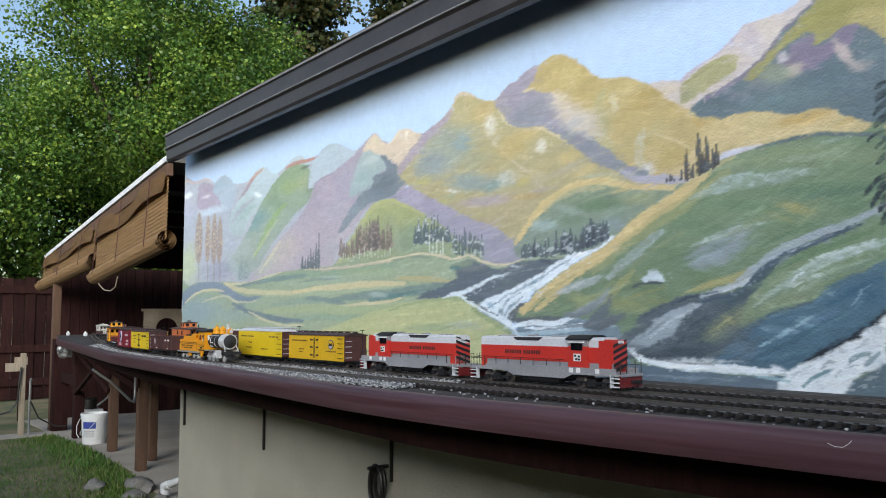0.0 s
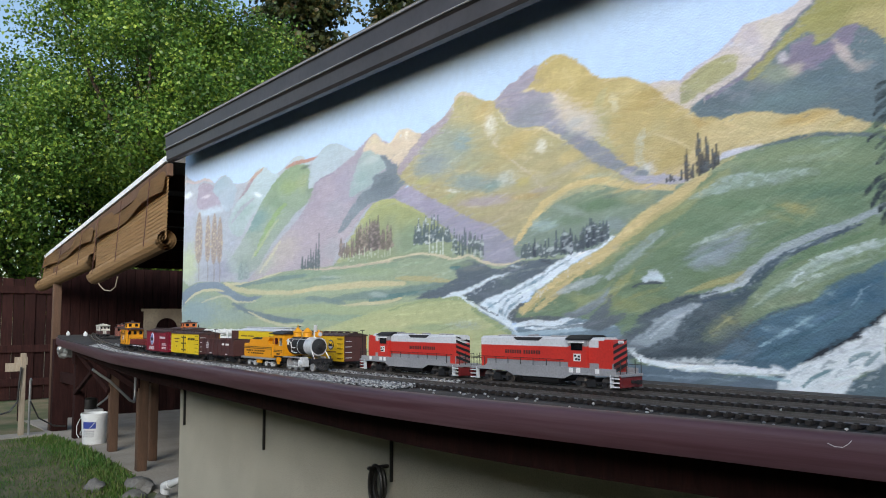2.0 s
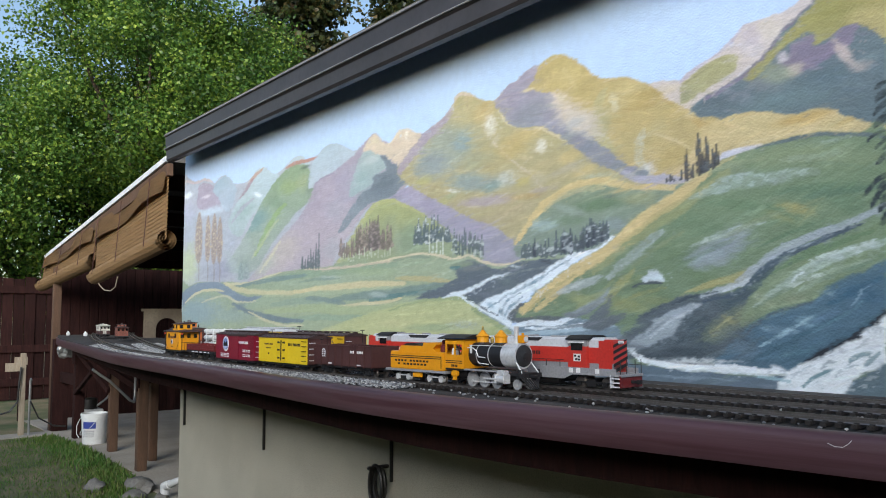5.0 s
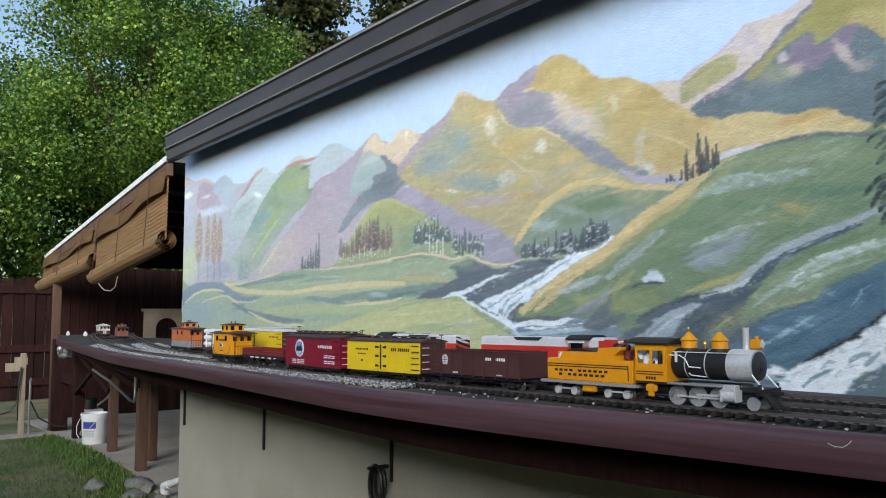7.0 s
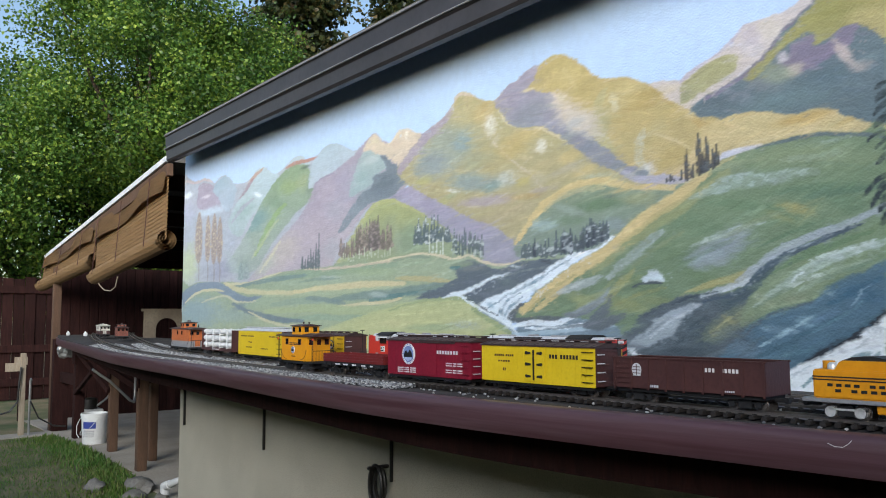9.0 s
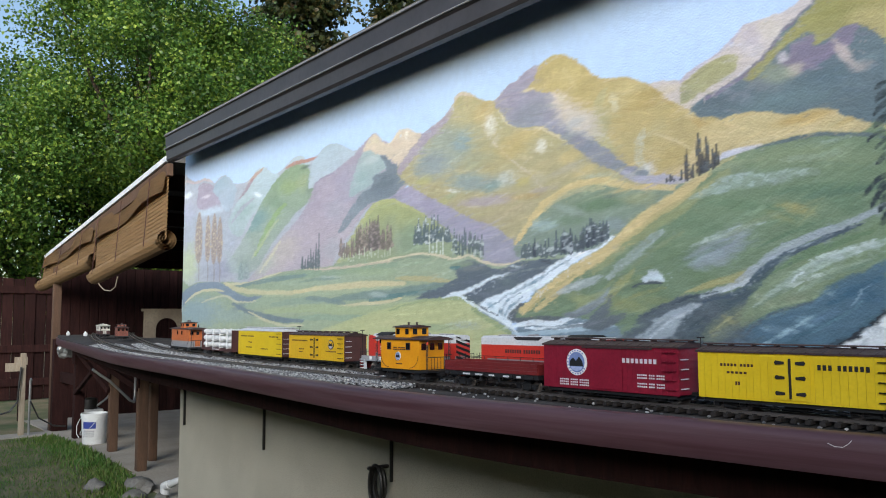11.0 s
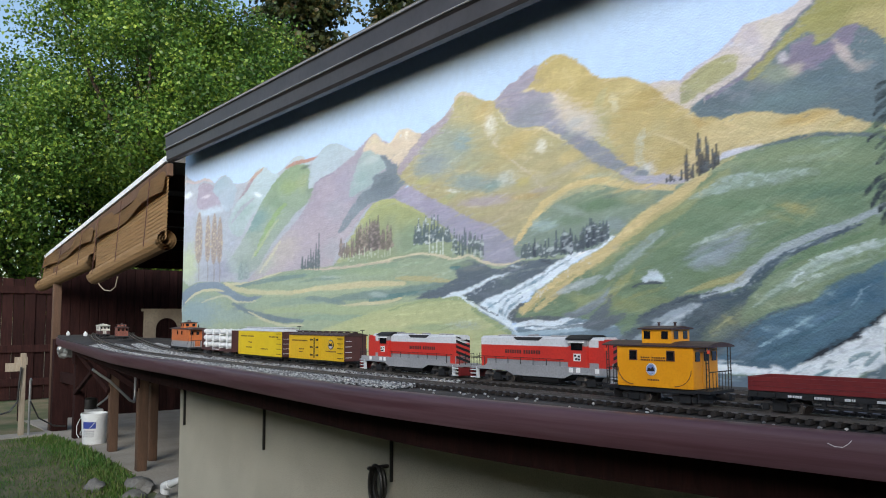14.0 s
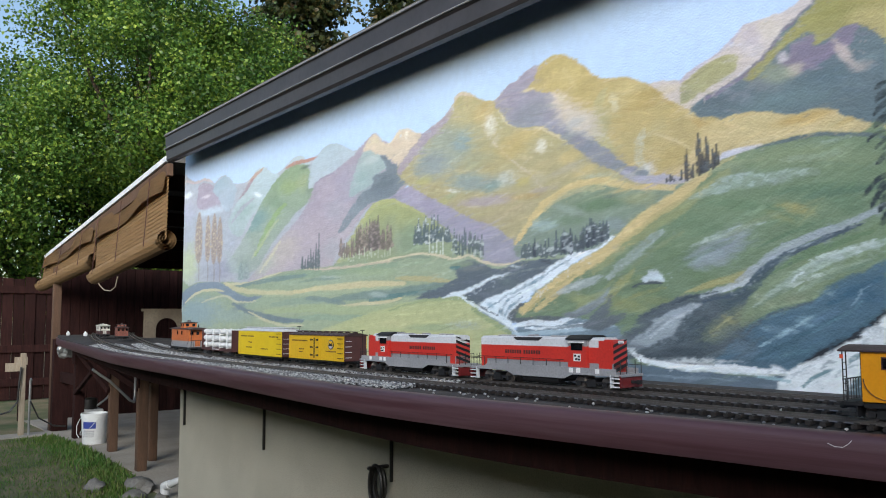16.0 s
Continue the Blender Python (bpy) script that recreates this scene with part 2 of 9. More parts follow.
def off():
    """Paint over the whole wall again."""
    CLIP[:] = 1.0


def form(pts, c, low=None, rough=0.005, a=1.0):
    """A painted form whose colour drifts to low at its foot; later dabs stay inside it until off()."""
    q = smooth_line(pts, True, 4)
    k = window(q[:, 0].min() - 0.06, q[:, 0].max() + 0.06, q[:, 1].min() - 0.05, q[:, 1].max() + 0.05)
    u, v = GU[k] + WOB_U[k] * rough, GV[k] + WOB_V[k] * rough * 0.7
    inside = np.zeros(u.shape, bool)
    for (x0, y0), (x1, y1) in zip(q, np.roll(q, -1, axis=0)):
        if y0 != y1:
            inside ^= ((v >= min(y0, y1)) & (v < max(y0, y1))) & (u < x0 + (v - y0) * (x1 - x0) / (y1 - y0))
    top, foot = q[:, 1].max(), max(q[:, 1].min(), MV0)
    f = np.clip((top - v) / (top - foot) + 0.16 * MOTTLE[k] + 0.08 * DAUB[k], 0, 1)[..., None]
    col = tint(c) * (1 - f) + tint(low or c) * f
    col = col * (1 + 0.035 * STREAK[k] + 0.03 * MOTTLE[k])[..., None]
    soft = inside.astype(float)
    for step in (1, 2, 4, 6)[:4 if rough > 0.0125 else 1]:
        p = np.pad(soft, step, mode="edge")
        soft = (p[step:-step, :-2 * step] + p[step:-step, 2 * step:] + p[:-2 * step, step:-step] + p[2 * step:, step:-step] + 2 * soft) / 6
    if rough > 0.0125:
        soft = np.clip((soft - 0.5) * 1.5 + 0.5 + 0.22 * SPECK[k] * (soft > 0.05) * (soft < 0.95), 0, 1)
    CLIP[:] = 0.0
    CLIP[k] = soft
    lay(k, soft * a, col)


def dab(u0, v0, long, short, c, a=0.8, speck=0.0):
    """A soft patch of colour with two half-axes; speck breaks it into dry-brush grains."""
    r = 1.6 * (abs(long[0]) + abs(short[0])), 1.6 * (abs(long[1]) + abs(short[1]))
    k = window(u0 - r[0], u0 + r[0], v0 - r[1], v0 + r[1])
    du, dv = (GU[k] - u0), (GV[k] - v0)
    det = long[0] * short[1] - long[1] * short[0]
    x, y = (du * short[1] - dv * short[0]) / det, (dv * long[0] - du * long[1]) / det
    d = np.sqrt(x * x + y * y) + 0.16 * DAUB[k] + 0.10 * STREAK[k]
    m = np.clip((1.35 - d) / 1.0, 0, 1)
    m = m * m * (3 - 2 * m) * a * CLIP[k]
    if speck:
        m = m * (1 - speck + speck * np.clip(0.5 + 2.2 * SPECK[k], 0, 1.3))
    lay(k, np.clip(m, 0, 1), tint(c) * (1 + 0.03 * STREAK[k])[..., None])


def stroke(pts, w, squeeze, c, a=0.9, speck=0.0):
    """A brush stroke that thins at both ends."""
    q = smooth_line(pts, False, 6)
    k = window(q[:, 0].min() - w / squeeze - 0.03, q[:, 0].max() + w / squeeze + 0.03, q[:, 1].min() - w - 0.03, q[:, 1].max() + w + 0.03)
    u, v = (GU[k] + WOB_U[k] * 0.004) * squeeze, GV[k] + WOB_V[k] * 0.003
    q = q * np.array([squeeze, 1.0])
    best = np.full(u.shape, 9.0)
    n = len(q) - 1
    for i, (p0, p1) in enumerate(zip(q, q[1:])):
        e = p1 - p0
        t = np.clip(((u - p0[0]) * e[0] + (v - p0[1]) * e[1]) / (e @ e), 0, 1)
        d = np.hypot(u - p0[0] - t * e[0], v - p0[1] - t * e[1])
        half = 0.5 * w * (0.35 + 0.65 * np.sin(np.pi * np.clip((i + t) / n, 0.04, 0.96)) ** 0.6)
        best = np.minimum(best, d / half)
    m = np.clip((1.2 - best - 0.16 * STREAK[k] - 0.12 * DAUB[k]) / 0.4, 0, 1) * a * CLIP[k]
    if speck:
        m = m * (1 - speck + speck * np.clip(0.5 + 2.2 * SPECK[k], 0, 1.3))
    lay(k, np.clip(m, 0, 1), tint(c) * (1 + 0.04 * DAUB[k])[..., None])


def painted_tree(u0, v0, h, half, c, light=None, kind="spruce"):
    """One small painted tree: a ragged spire, or a lens for a poplar."""
    k = window(u0 - 2 * half, u0 + 2 * half, v0 - 0.01, v0 + h + 0.01)
    x, y = np.abs(GU[k] - u0) / half, (GV[k] - v0) / h
    if kind == "poplar":
        edge = np.sqrt(np.clip(np.sin(np.pi * np.clip(y, 0, 1) ** 0.8), 0, 1)) * (1 + 0.15 * SPECK[k])
    else:
        edge = (0.12 + np.clip(1.0 - y, 0, 1) ** 0.75) * np.clip(y * 8 + 0.3, 0, 1) * (0.95 + 0.40 * SPECK[k])
    m = np.clip((edge - x) * 3 + 0.5, 0, 1) * ((y > 0) & (y < 1)) * 0.88
    lay(k, m, tint(c) * (1 + 0.18 * SPECK[k])[..., None])
    if light:
        lay(k, m * np.clip(1.6 * SPECK[k] - 0.25, 0, 1) * 0.8, tint(light))


def tree_row(p0, p1, n, h0, h1, half, c, light, seed):
    """A ragged row of painted trees."""
    r = random.Random(seed)
    for i in range(n):
        f = (i + r.uniform(-0.35, 0.35)) / max(1, n - 1)
        painted_tree(p0[0] + (p1[0] - p0[0]) * f, p0[1] + (p1[1] - p0[1]) * f + r.uniform(-0.012, 0.008), r.uniform(h0, h1), half * r.uniform(0.7, 1.2), c, light if r.random() < 0.75 else None)


def brushwork():
    """Ragged edges, dragged colour and single brush marks over the forms."""
    nv, nu = GU.shape
    jj, ii = np.mgrid[0:nv, 0:nu]
    n1, n2, n3 = cloud(0.03, 0.014, 2), cloud(0.03, 0.014, 2), cloud(0.016, 0.010, 2)
    wet = paint[np.clip(jj + np.rint(0.6 * n1), 0, nv - 1).astype(int), np.clip(ii + np.rint(0.8 * n2), 0, nu - 1).astype(int)]
    drag = paint[np.clip(jj + np.rint(2 + 3 * n2), 0, nv - 1).astype(int), np.clip(ii - np.rint(4 + 5 * n1), 0, nu - 1).astype(int)]
    land = np.clip((paint[..., 0] / paint[..., 2] - 0.66) * 8, 0, 1) + (paint[..., 2] < 0.55)
    land = np.clip(land, 0, 1)[..., None]
    dry = np.clip(1.5 * n3 + 0.5 * STREAK - 0.7, 0, 0.3)[..., None] * land
    paint[:] = wet * (1 - dry) + drag * dry
    # single brush marks dragged over the forms
    r = random.Random(17)
    for k in range(9000):
        i0, j0 = r.randrange(30, nu - 30), r.randrange(0, nv - 1)
        c = paint[j0, i0]
        if land[j0, i0, 0] < 0.5:
            continue
        steep = 0.62 if GU[j0, i0] > -2.7 else 0.25 if GV[j0, i0] < 1.8 else -0.2 + 1.0 * r.random()
        if GV[j0, i0] > 2.1 and GU[j0, i0] > -3.4:
            steep = -0.5 if r.random() < 0.6 else 0.5
        ang = math.atan(steep) + r.gauss(0, 0.22)
        length, thick = r.uniform(4, 13), r.uniform(0.7, 1.9)
        h = int(length) + 3
        b = slice(max(j0 - h, 0), j0 + h), slice(max(i0 - h, 0), i0 + h)
        dx, dy = ii[b] - i0, jj[b] - j0
        along, across = (dx * math.cos(ang) + dy * math.sin(ang)) / length, (dy * math.cos(ang) - dx * math.sin(ang)) / thick
        m = np.clip(1.5 - np.sqrt(along ** 2 + across ** 2 * 1.4), 0, 1) * np.clip(0.75 + 0.8 * SPECK[b], 0, 1) * r.uniform(0.25, 0.6)
        m = m * np.clip(1.25 - np.abs(paint[b] - c).sum(-1) / (0.10 + 0.35 * c.sum()), 0, 1)
        up = r.gauss(1.02, 0.13)
        if GU[j0, i0] < -3.4:
            m, up = m * 0.5, 1 + (up - 1) * 0.5
        shade = c * up * np.array([1 + r.gauss(0, 0.03), 1.0, 1 + r.gauss(0, 0.05)]) + (0.03 if up > 1.12 else 0.0)
        lay(b, m * land[b][..., 0], shade)


def paint_mural():
    paint[:] = tint((176, 206, 242)) * (1 + 0.010 * MOTTLE + 0.006 * STREAK)[..., None]
    # far ranges
    form([(-6.673, 2.697), (-6.451, 2.666), (-6.324, 2.629), (-6.239, 2.627), (-6.121, 2.628), (-6.005, 2.603), (-5.913, 2.563), (-5.805, 2.592), (-5.699, 2.59), (-5.614, 2.547), (-5.541, 2.508), (-5.392, 2.487), (-5.269, 2.499), (-5.16, 2.548), (-5.08, 2.559), (-5.009, 2.541), (-4.939, 2.503), (-4.854, 2.482), (-4.773, 2.497), (-4.693, 2.522), (-4.615, 2.547), (-4.531, 2.545), (-4.463, 2.515), (-4.375, 2.501), (-4.318, 2.513), (-4.215, 2.545), (-4.127, 2.554), (-4.029, 2.53), (-3.89, 2.469), (-3.769, 2.409), (-3.793, 1.644), (-6.61, 1.723)], (170, 180, 193), low=(172, 172, 176))
    stroke([(-6.646, 2.689), (-6.324, 2.62), (-6.12, 2.619), (-5.958, 2.578)], 0.025, 0.45, (204, 180, 178), 0.8)
    form([(-6.257, 2.513), (-6.237, 2.58), (-6.119, 2.592), (-5.968, 2.553), (-5.82, 2.458), (-5.73, 2.348), (-5.992, 2.359), (-6.251, 2.407)], (166, 152, 170), low=(170, 160, 179))
    form([(-5.954, 2.497), (-5.869, 2.557), (-5.783, 2.58), (-5.698, 2.585), (-5.593, 2.536), (-5.509, 2.457), (-5.604, 2.316), (-5.729, 2.33), (-5.841, 2.439)], (154, 180, 196), low=(170, 184, 197))
    off()
    dab(-6.481, 2.532, (0.117, 0.0), (-0.0, 0.03), (222, 228, 232), 0.9)
    dab(-6.066, 2.476, (0.099, 0.0), (-0.0, 0.016), (214, 206, 210), 0.7)
    dab(-5.969, 2.348, (0.308, 0.0), (-0.0, 0.036), (186, 204, 215), 0.8)
    dab(-6.447, 2.396, (0.168, 0.0), (-0.0, 0.11), (176, 178, 197), 0.7)
    form([(-5.64, 2.201), (-5.543, 2.327), (-5.371, 2.431), (-5.205, 2.53), (-5.08, 2.559), (-4.992, 2.534), (-4.922, 2.496), (-4.838, 2.476), (-4.852, 2.394), (-5.054, 2.303), (-5.25, 2.221), (-5.435, 2.099)], (178, 200, 207), low=(164, 182, 178))
    stroke([(-5.062, 2.549), (-5.16, 2.523), (-5.259, 2.489), (-5.372, 2.472), (-5.528, 2.443)], 0.028, 0.44, (196, 156, 136), 0.9)
    stroke([(-5.222, 2.492), (-5.333, 2.442), (-5.447, 2.399), (-5.605, 2.351), (-5.706, 2.302)], 0.032, 0.4, (164, 124, 138), 0.75)
    dab(-5.145, 2.373, (0.0779, -0.02), (0.018, 0.0139), (226, 232, 235), 0.9)
    dab(-5.365, 2.29, (0.081, -0.0429), (0.1517, 0.0566), (150, 178, 170), 0.7)
    stroke([(-5.579, 2.217), (-5.385, 2.309), (-5.218, 2.354)], 0.028, 0.44, (170, 160, 180), 0.6)
    form([(-4.693, 2.515), (-4.615, 2.544), (-4.531, 2.545), (-4.456, 2.514), (-4.389, 2.475), (-4.537, 2.476)], (178, 196, 203))
    form([(-5.707, 1.867), (-5.49, 2.005), (-5.284, 2.143), (-5.124, 2.279), (-4.936, 2.397), (-4.772, 2.474), (-4.614, 2.503), (-4.462, 2.475), (-4.374, 2.411), (-4.33, 2.359), (-4.35, 2.273), (-4.457, 2.225), (-4.606, 2.169), (-4.842, 2.05), (-5.008, 1.947), (-5.181, 1.841)], (140, 166, 126), low=(156, 168, 156))
    dab(-5.175, 2.189, (0.0929, -0.059), (0.1917, 0.0597), (112, 156, 158), 0.7)
    dab(-4.673, 2.37, (0.1447, -0.0226), (0.0431, 0.0507), (150, 172, 112), 0.8)
    dab(-4.849, 2.279, (0.0689, 0.0193), (-0.1273, 0.0506), (120, 152, 118), 0.6)
    dab(-4.49, 2.374, (0.096, 0.0), (-0.0, 0.064), (160, 172, 122), 0.7)
    dab(-4.401, 2.333, (0.042, 0.0), (-0.0, 0.064), (126, 150, 124), 0.7)
    dab(-5.412, 2.016, (0.0926, -0.049), (0.1655, 0.0617), (168, 180, 172), 0.6)
    stroke([(-5.167, 1.95), (-5.08, 2.031), (-4.979, 2.123), (-4.847, 2.21), (-4.734, 2.258)], 0.036, 0.44, (148, 178, 104), 0.85)
    stroke([(-5.221, 1.93), (-5.011, 2.064), (-4.829, 2.17)], 0.02, 0.5, (188, 192, 142), 0.6)
    off()
    stroke([(-4.732, 2.495), (-4.599, 2.511), (-4.426, 2.502), (-4.311, 2.501)], 0.024, 0.57, (192, 132, 112), 0.95)
    dab(-4.462, 2.464, (0.056, 0.0), (-0.0, 0.012), (96, 120, 98), 0.8)
    form([(-4.423, 2.329), (-4.375, 2.465), (-4.304, 2.511), (-4.215, 2.545), (-4.127, 2.554), (-4.029, 2.53), (-3.871, 2.462), (-3.97, 2.402), (-4.165, 2.363), (-4.301, 2.327)], (170, 190, 200), low=(176, 190, 196))
    form([(-5.268, 1.725), (-5.075, 1.882), (-4.761, 2.043), (-4.53, 2.154), (-4.399, 2.254), (-4.344, 2.332), (-4.274, 2.362), (-4.112, 2.383), (-3.951, 2.426), (-3.847, 2.462), (-3.74, 2.508), (-3.665, 2.53), (-3.598, 2.482), (-3.516, 2.443), (-3.4, 2.319), (-3.349, 2.203), (-3.515, 2.152), (-3.738, 2.116), (-3.904, 2.004), (-4.092, 1.866), (-4.263, 1.691)], (164, 150, 168), low=(180, 166, 170))
    dab(-3.919, 2.301, (0.1273, -0.0849), (0.1442, 0.0962), (160, 154, 172), 0.6)
    dab(-4.31, 2.005, (0.198, -0.1348), (0.2145, 0.1028), (178, 162, 168), 0.6)
    dab(-4.758, 1.949, (0.1234, -0.0735), (0.2084, 0.0874), (188, 176, 162), 0.7)
    dab(-5.023, 1.871, (0.081, -0.0429), (0.1517, 0.0566), (176, 182, 160), 0.7)
    dab(-4.108, 2.151, (0.132, 0.0), (-0.0, 0.072), (164, 164, 173), 0.5)
    dab(-4.105, 1.921, (0.132, 0.0), (-0.0, 0.072), (168, 168, 171), 0.6)
    dab(-3.71, 2.208, (0.1351, -0.039), (0.06, 0.052), (138, 162, 160), 0.7)
    stroke([(-5.091, 1.828), (-4.938, 1.92), (-4.792, 2.016)], 0.02, 0.5, (206, 198, 156), 0.7)
    stroke([(-5.181, 1.848), (-5.008, 1.963), (-4.875, 2.037)], 0.016, 0.5, (200, 184, 150), 0.5)
    stroke([(-4.45, 2.239), (-4.508, 2.195), (-4.56, 2.157), (-4.598, 2.132)], 0.0104, 0.57, (112, 98, 108), 0.9)
    stroke([(-4.344, 2.34), (-4.232, 2.366), (-4.098, 2.374)], 0.012, 0.67, (140, 130, 154), 0.5)
    form([(-3.775, 2.449), (-3.752, 2.491), (-3.705, 2.518), (-3.665, 2.527), (-3.626, 2.503), (-3.581, 2.467), (-3.532, 2.449), (-3.489, 2.463), (-3.441, 2.503), (-3.4, 2.504), (-3.348, 2.494), (-3.283, 2.467), (-3.225, 2.447), (-3.249, 2.413), (-3.349, 2.353), (-3.421, 2.304), (-3.505, 2.354), (-3.614, 2.403)], (216, 196, 164), low=(206, 184, 156))
    dab(-3.364, 2.47, (0.02, 0.0), (-0.0, 0.027), (236, 226, 206), 0.8)
    dab(-3.66, 2.487, (0.054, 0.0), (-0.0, 0.021), (222, 206, 166), 0.7)
    dab(-3.462, 2.433, (0.04, 0.0), (-0.0, 0.03), (214, 186, 156), 0.6)
    stroke([(-3.526, 2.444), (-3.484, 2.462), (-3.436, 2.499)], 0.009, 0.5, (232, 214, 180), 0.7)
    form([(-3.93, 2.204), (-3.894, 2.311), (-3.811, 2.429), (-3.74, 2.443), (-3.659, 2.42), (-3.581, 2.385), (-3.505, 2.329), (-3.614, 2.302), (-3.67, 2.26), (-3.774, 2.229)], (164, 182, 178), low=(152, 174, 172))
    dab(-3.705, 2.386, (0.084, 0.0), (-0.0, 0.024), (186, 198, 192), 0.7)
    dab(-3.798, 2.297, (0.06, 0.0), (-0.0, 0.042), (150, 178, 172), 0.6)
    form([(-3.614, 2.394), (-3.548, 2.377), (-3.484, 2.332), (-3.431, 2.3), (-3.379, 2.256), (-3.324, 2.212), (-3.4, 2.198), (-3.478, 2.16), (-3.569, 2.153), (-3.738, 2.135), (-3.88, 2.08), (-3.966, 2.029), (-4.055, 2.011), (-3.93, 2.131), (-3.797, 2.206), (-3.681, 2.242), (-3.681, 2.293), (-3.548, 2.311)], (118, 130, 140), low=(128, 142, 148))
    dab(-3.57, 2.246, (0.108, 0.0), (-0.0, 0.042), (106, 118, 124), 0.7)
    dab(-3.868, 2.124, (0.096, 0.0), (-0.0, 0.042), (140, 154, 160), 0.6)
    off()
    dab(-6.42, 1.949, (0.208, 0.0), (-0.0, 0.17), (190, 202, 150), 0.8)
    dab(-5.75, 1.878, (0.11, -0.0693), (0.2286, 0.048), (152, 152, 171), 0.8)
    dab(-5.367, 1.85, (0.108, 0.0), (-0.0, 0.064), (140, 158, 150), 0.7)
    dab(-5.545, 1.9, (0.0693, 0.02), (-0.13, 0.1126), (170, 186, 178), 0.5)
    # right-hand ranges
    form([(-1.834, 2.352), (-1.802, 2.371), (-1.769, 2.373), (-1.72, 2.366), (-1.672, 2.35), (-1.648, 2.371), (-1.589, 2.393), (-1.532, 2.406), (-1.487, 2.43), (-1.455, 2.45), (-1.422, 2.48), (-1.391, 2.484), (-1.33, 2.481), (-1.291, 2.484), (-1.234, 2.498), (-1.178, 2.511), (-1.184, 2.382), (-1.463, 2.247), (-1.63, 2.223), (-1.736, 2.256)], (198, 186, 188), low=(206, 190, 176))
    stroke([(-1.67, 2.351), (-1.589, 2.393), (-1.487, 2.43), (-1.42, 2.481)], 0.022, 1, (176, 166, 189), 0.8)
    dab(-1.332, 2.44, (0.0557, -0.039), (0.0229, 0.0328), (212, 200, 184), 0.8)
    dab(-1.395, 2.389, (0.0393, -0.0275), (0.0161, 0.0229), (190, 184, 193), 0.6)
    dab(-1.733, 2.329, (0.048, 0.0), (-0.0, 0.024), (212, 194, 164), 0.7)
    dab(-1.392, 2.442, (0.0277, 0.016), (-0.024, 0.0416), (184, 172, 188), 0.5)
    stroke([(-1.613, 2.248), (-1.544, 2.273), (-1.469, 2.295), (-1.409, 2.338)], 0.012, 1, (212, 206, 206), 0.7)
    form([(-1.677, 2.283), (-1.67, 2.331), (-1.632, 2.359), (-1.576, 2.381), (-1.522, 2.393), (-1.474, 2.396), (-1.449, 2.384), (-1.448, 2.36), (-1.481, 2.321), (-1.543, 2.305), (-1.597, 2.285), (-1.635, 2.261), (-1.668, 2.26)], (168, 164, 106), low=(176, 168, 122))
    dab(-1.651, 2.289, (0.024, 0.0), (-0.0, 0.028), (150, 152, 110), 0.6)
    form([(-1.636, 2.237), (-1.582, 2.263), (-1.515, 2.288), (-1.46, 2.305), (-1.407, 2.33), (-1.356, 2.359), (-1.315, 2.391), (-1.275, 2.427), (-1.226, 2.458), (-1.189, 2.483), (-1.164, 2.506), (-0.961, 2.439), (-0.981, 2.038), (-1.095, 2.066), (-1.27, 2.1), (-1.575, 2.163), (-1.601, 2.193)], (106, 124, 132), low=(98, 120, 127))
    dab(-1.485, 2.232, (0.12, 0.0), (-0.0, 0.036), (92, 108, 118), 0.7)
    dab(-1.266, 2.193, (0.16, 0.0), (-0.0, 0.036), (108, 134, 136), 0.7)
    dab(-1.36, 2.261, (0.0752, -0.0274), (0.0096, 0.0263), (126, 132, 136), 0.7)
    stroke([(-1.571, 2.259), (-1.482, 2.29), (-1.408, 2.326), (-1.356, 2.359), (-1.315, 2.391), (-1.275, 2.427), (-1.187, 2.488)], 0.026, 1, (132, 120, 144), 0.9)
    form([(-1.427, 2.297), (-1.414, 2.316), (-1.356, 2.348), (-1.304, 2.375), (-1.252, 2.42), (-1.18, 2.475), (-1.14, 2.498), (-0.961, 2.439), (-0.968, 2.292), (-1.016, 2.347), (-1.055, 2.372), (-1.097, 2.374), (-1.124, 2.359), (-1.159, 2.353), (-1.179, 2.344), (-1.2, 2.353), (-1.184, 2.378), (-1.211, 2.399), (-1.248, 2.382), (-1.281, 2.365), (-1.329, 2.333), (-1.378, 2.296), (-1.407, 2.288)], (160, 154, 80), low=(166, 158, 92))
    dab(-1.002, 2.373, (0.0727, -0.042), (0.026, 0.045), (188, 170, 106), 0.8)
    dab(-1.112, 2.432, (0.068, 0.0), (-0.0, 0.018), (152, 146, 74), 0.6)
    dab(-0.986, 2.314, (0.04, 0.0), (-0.0, 0.028), (184, 164, 106), 0.8)
    form([(-1.266, 2.361), (-1.235, 2.385), (-1.209, 2.393), (-1.188, 2.379), (-1.2, 2.353), (-1.172, 2.342), (-1.124, 2.355), (-1.089, 2.372), (-1.044, 2.369), (-1.058, 2.349), (-1.1, 2.318), (-1.135, 2.302), (-1.171, 2.291), (-1.226, 2.269), (-1.284, 2.302), (-1.268, 2.332)], (130, 120, 146), low=(136, 124, 146), rough=0.012)
    off()
    dab(-1.287, 2.331, (0.0184, -0.0154), (0.0129, 0.0153), (204, 190, 196), 0.8)
    dab(-1.255, 2.284, (0.036, 0.0), (-0.0, 0.022), (196, 178, 160), 0.8)
    dab(-1.094, 2.292, (0.0356, -0.0517), (0.0076, 0.021), (200, 178, 170), 0.85)
    dab(-1.054, 2.243, (0.036, 0.0), (-0.0, 0.02), (192, 174, 166), 0.6)
    dab(-1.316, 2.284, (0.0564, -0.0205), (0.0137, 0.0376), (150, 160, 128), 0.7)
    dab(-1.145, 2.238, (0.08, 0.0), (-0.0, 0.036), (90, 114, 124), 0.8)
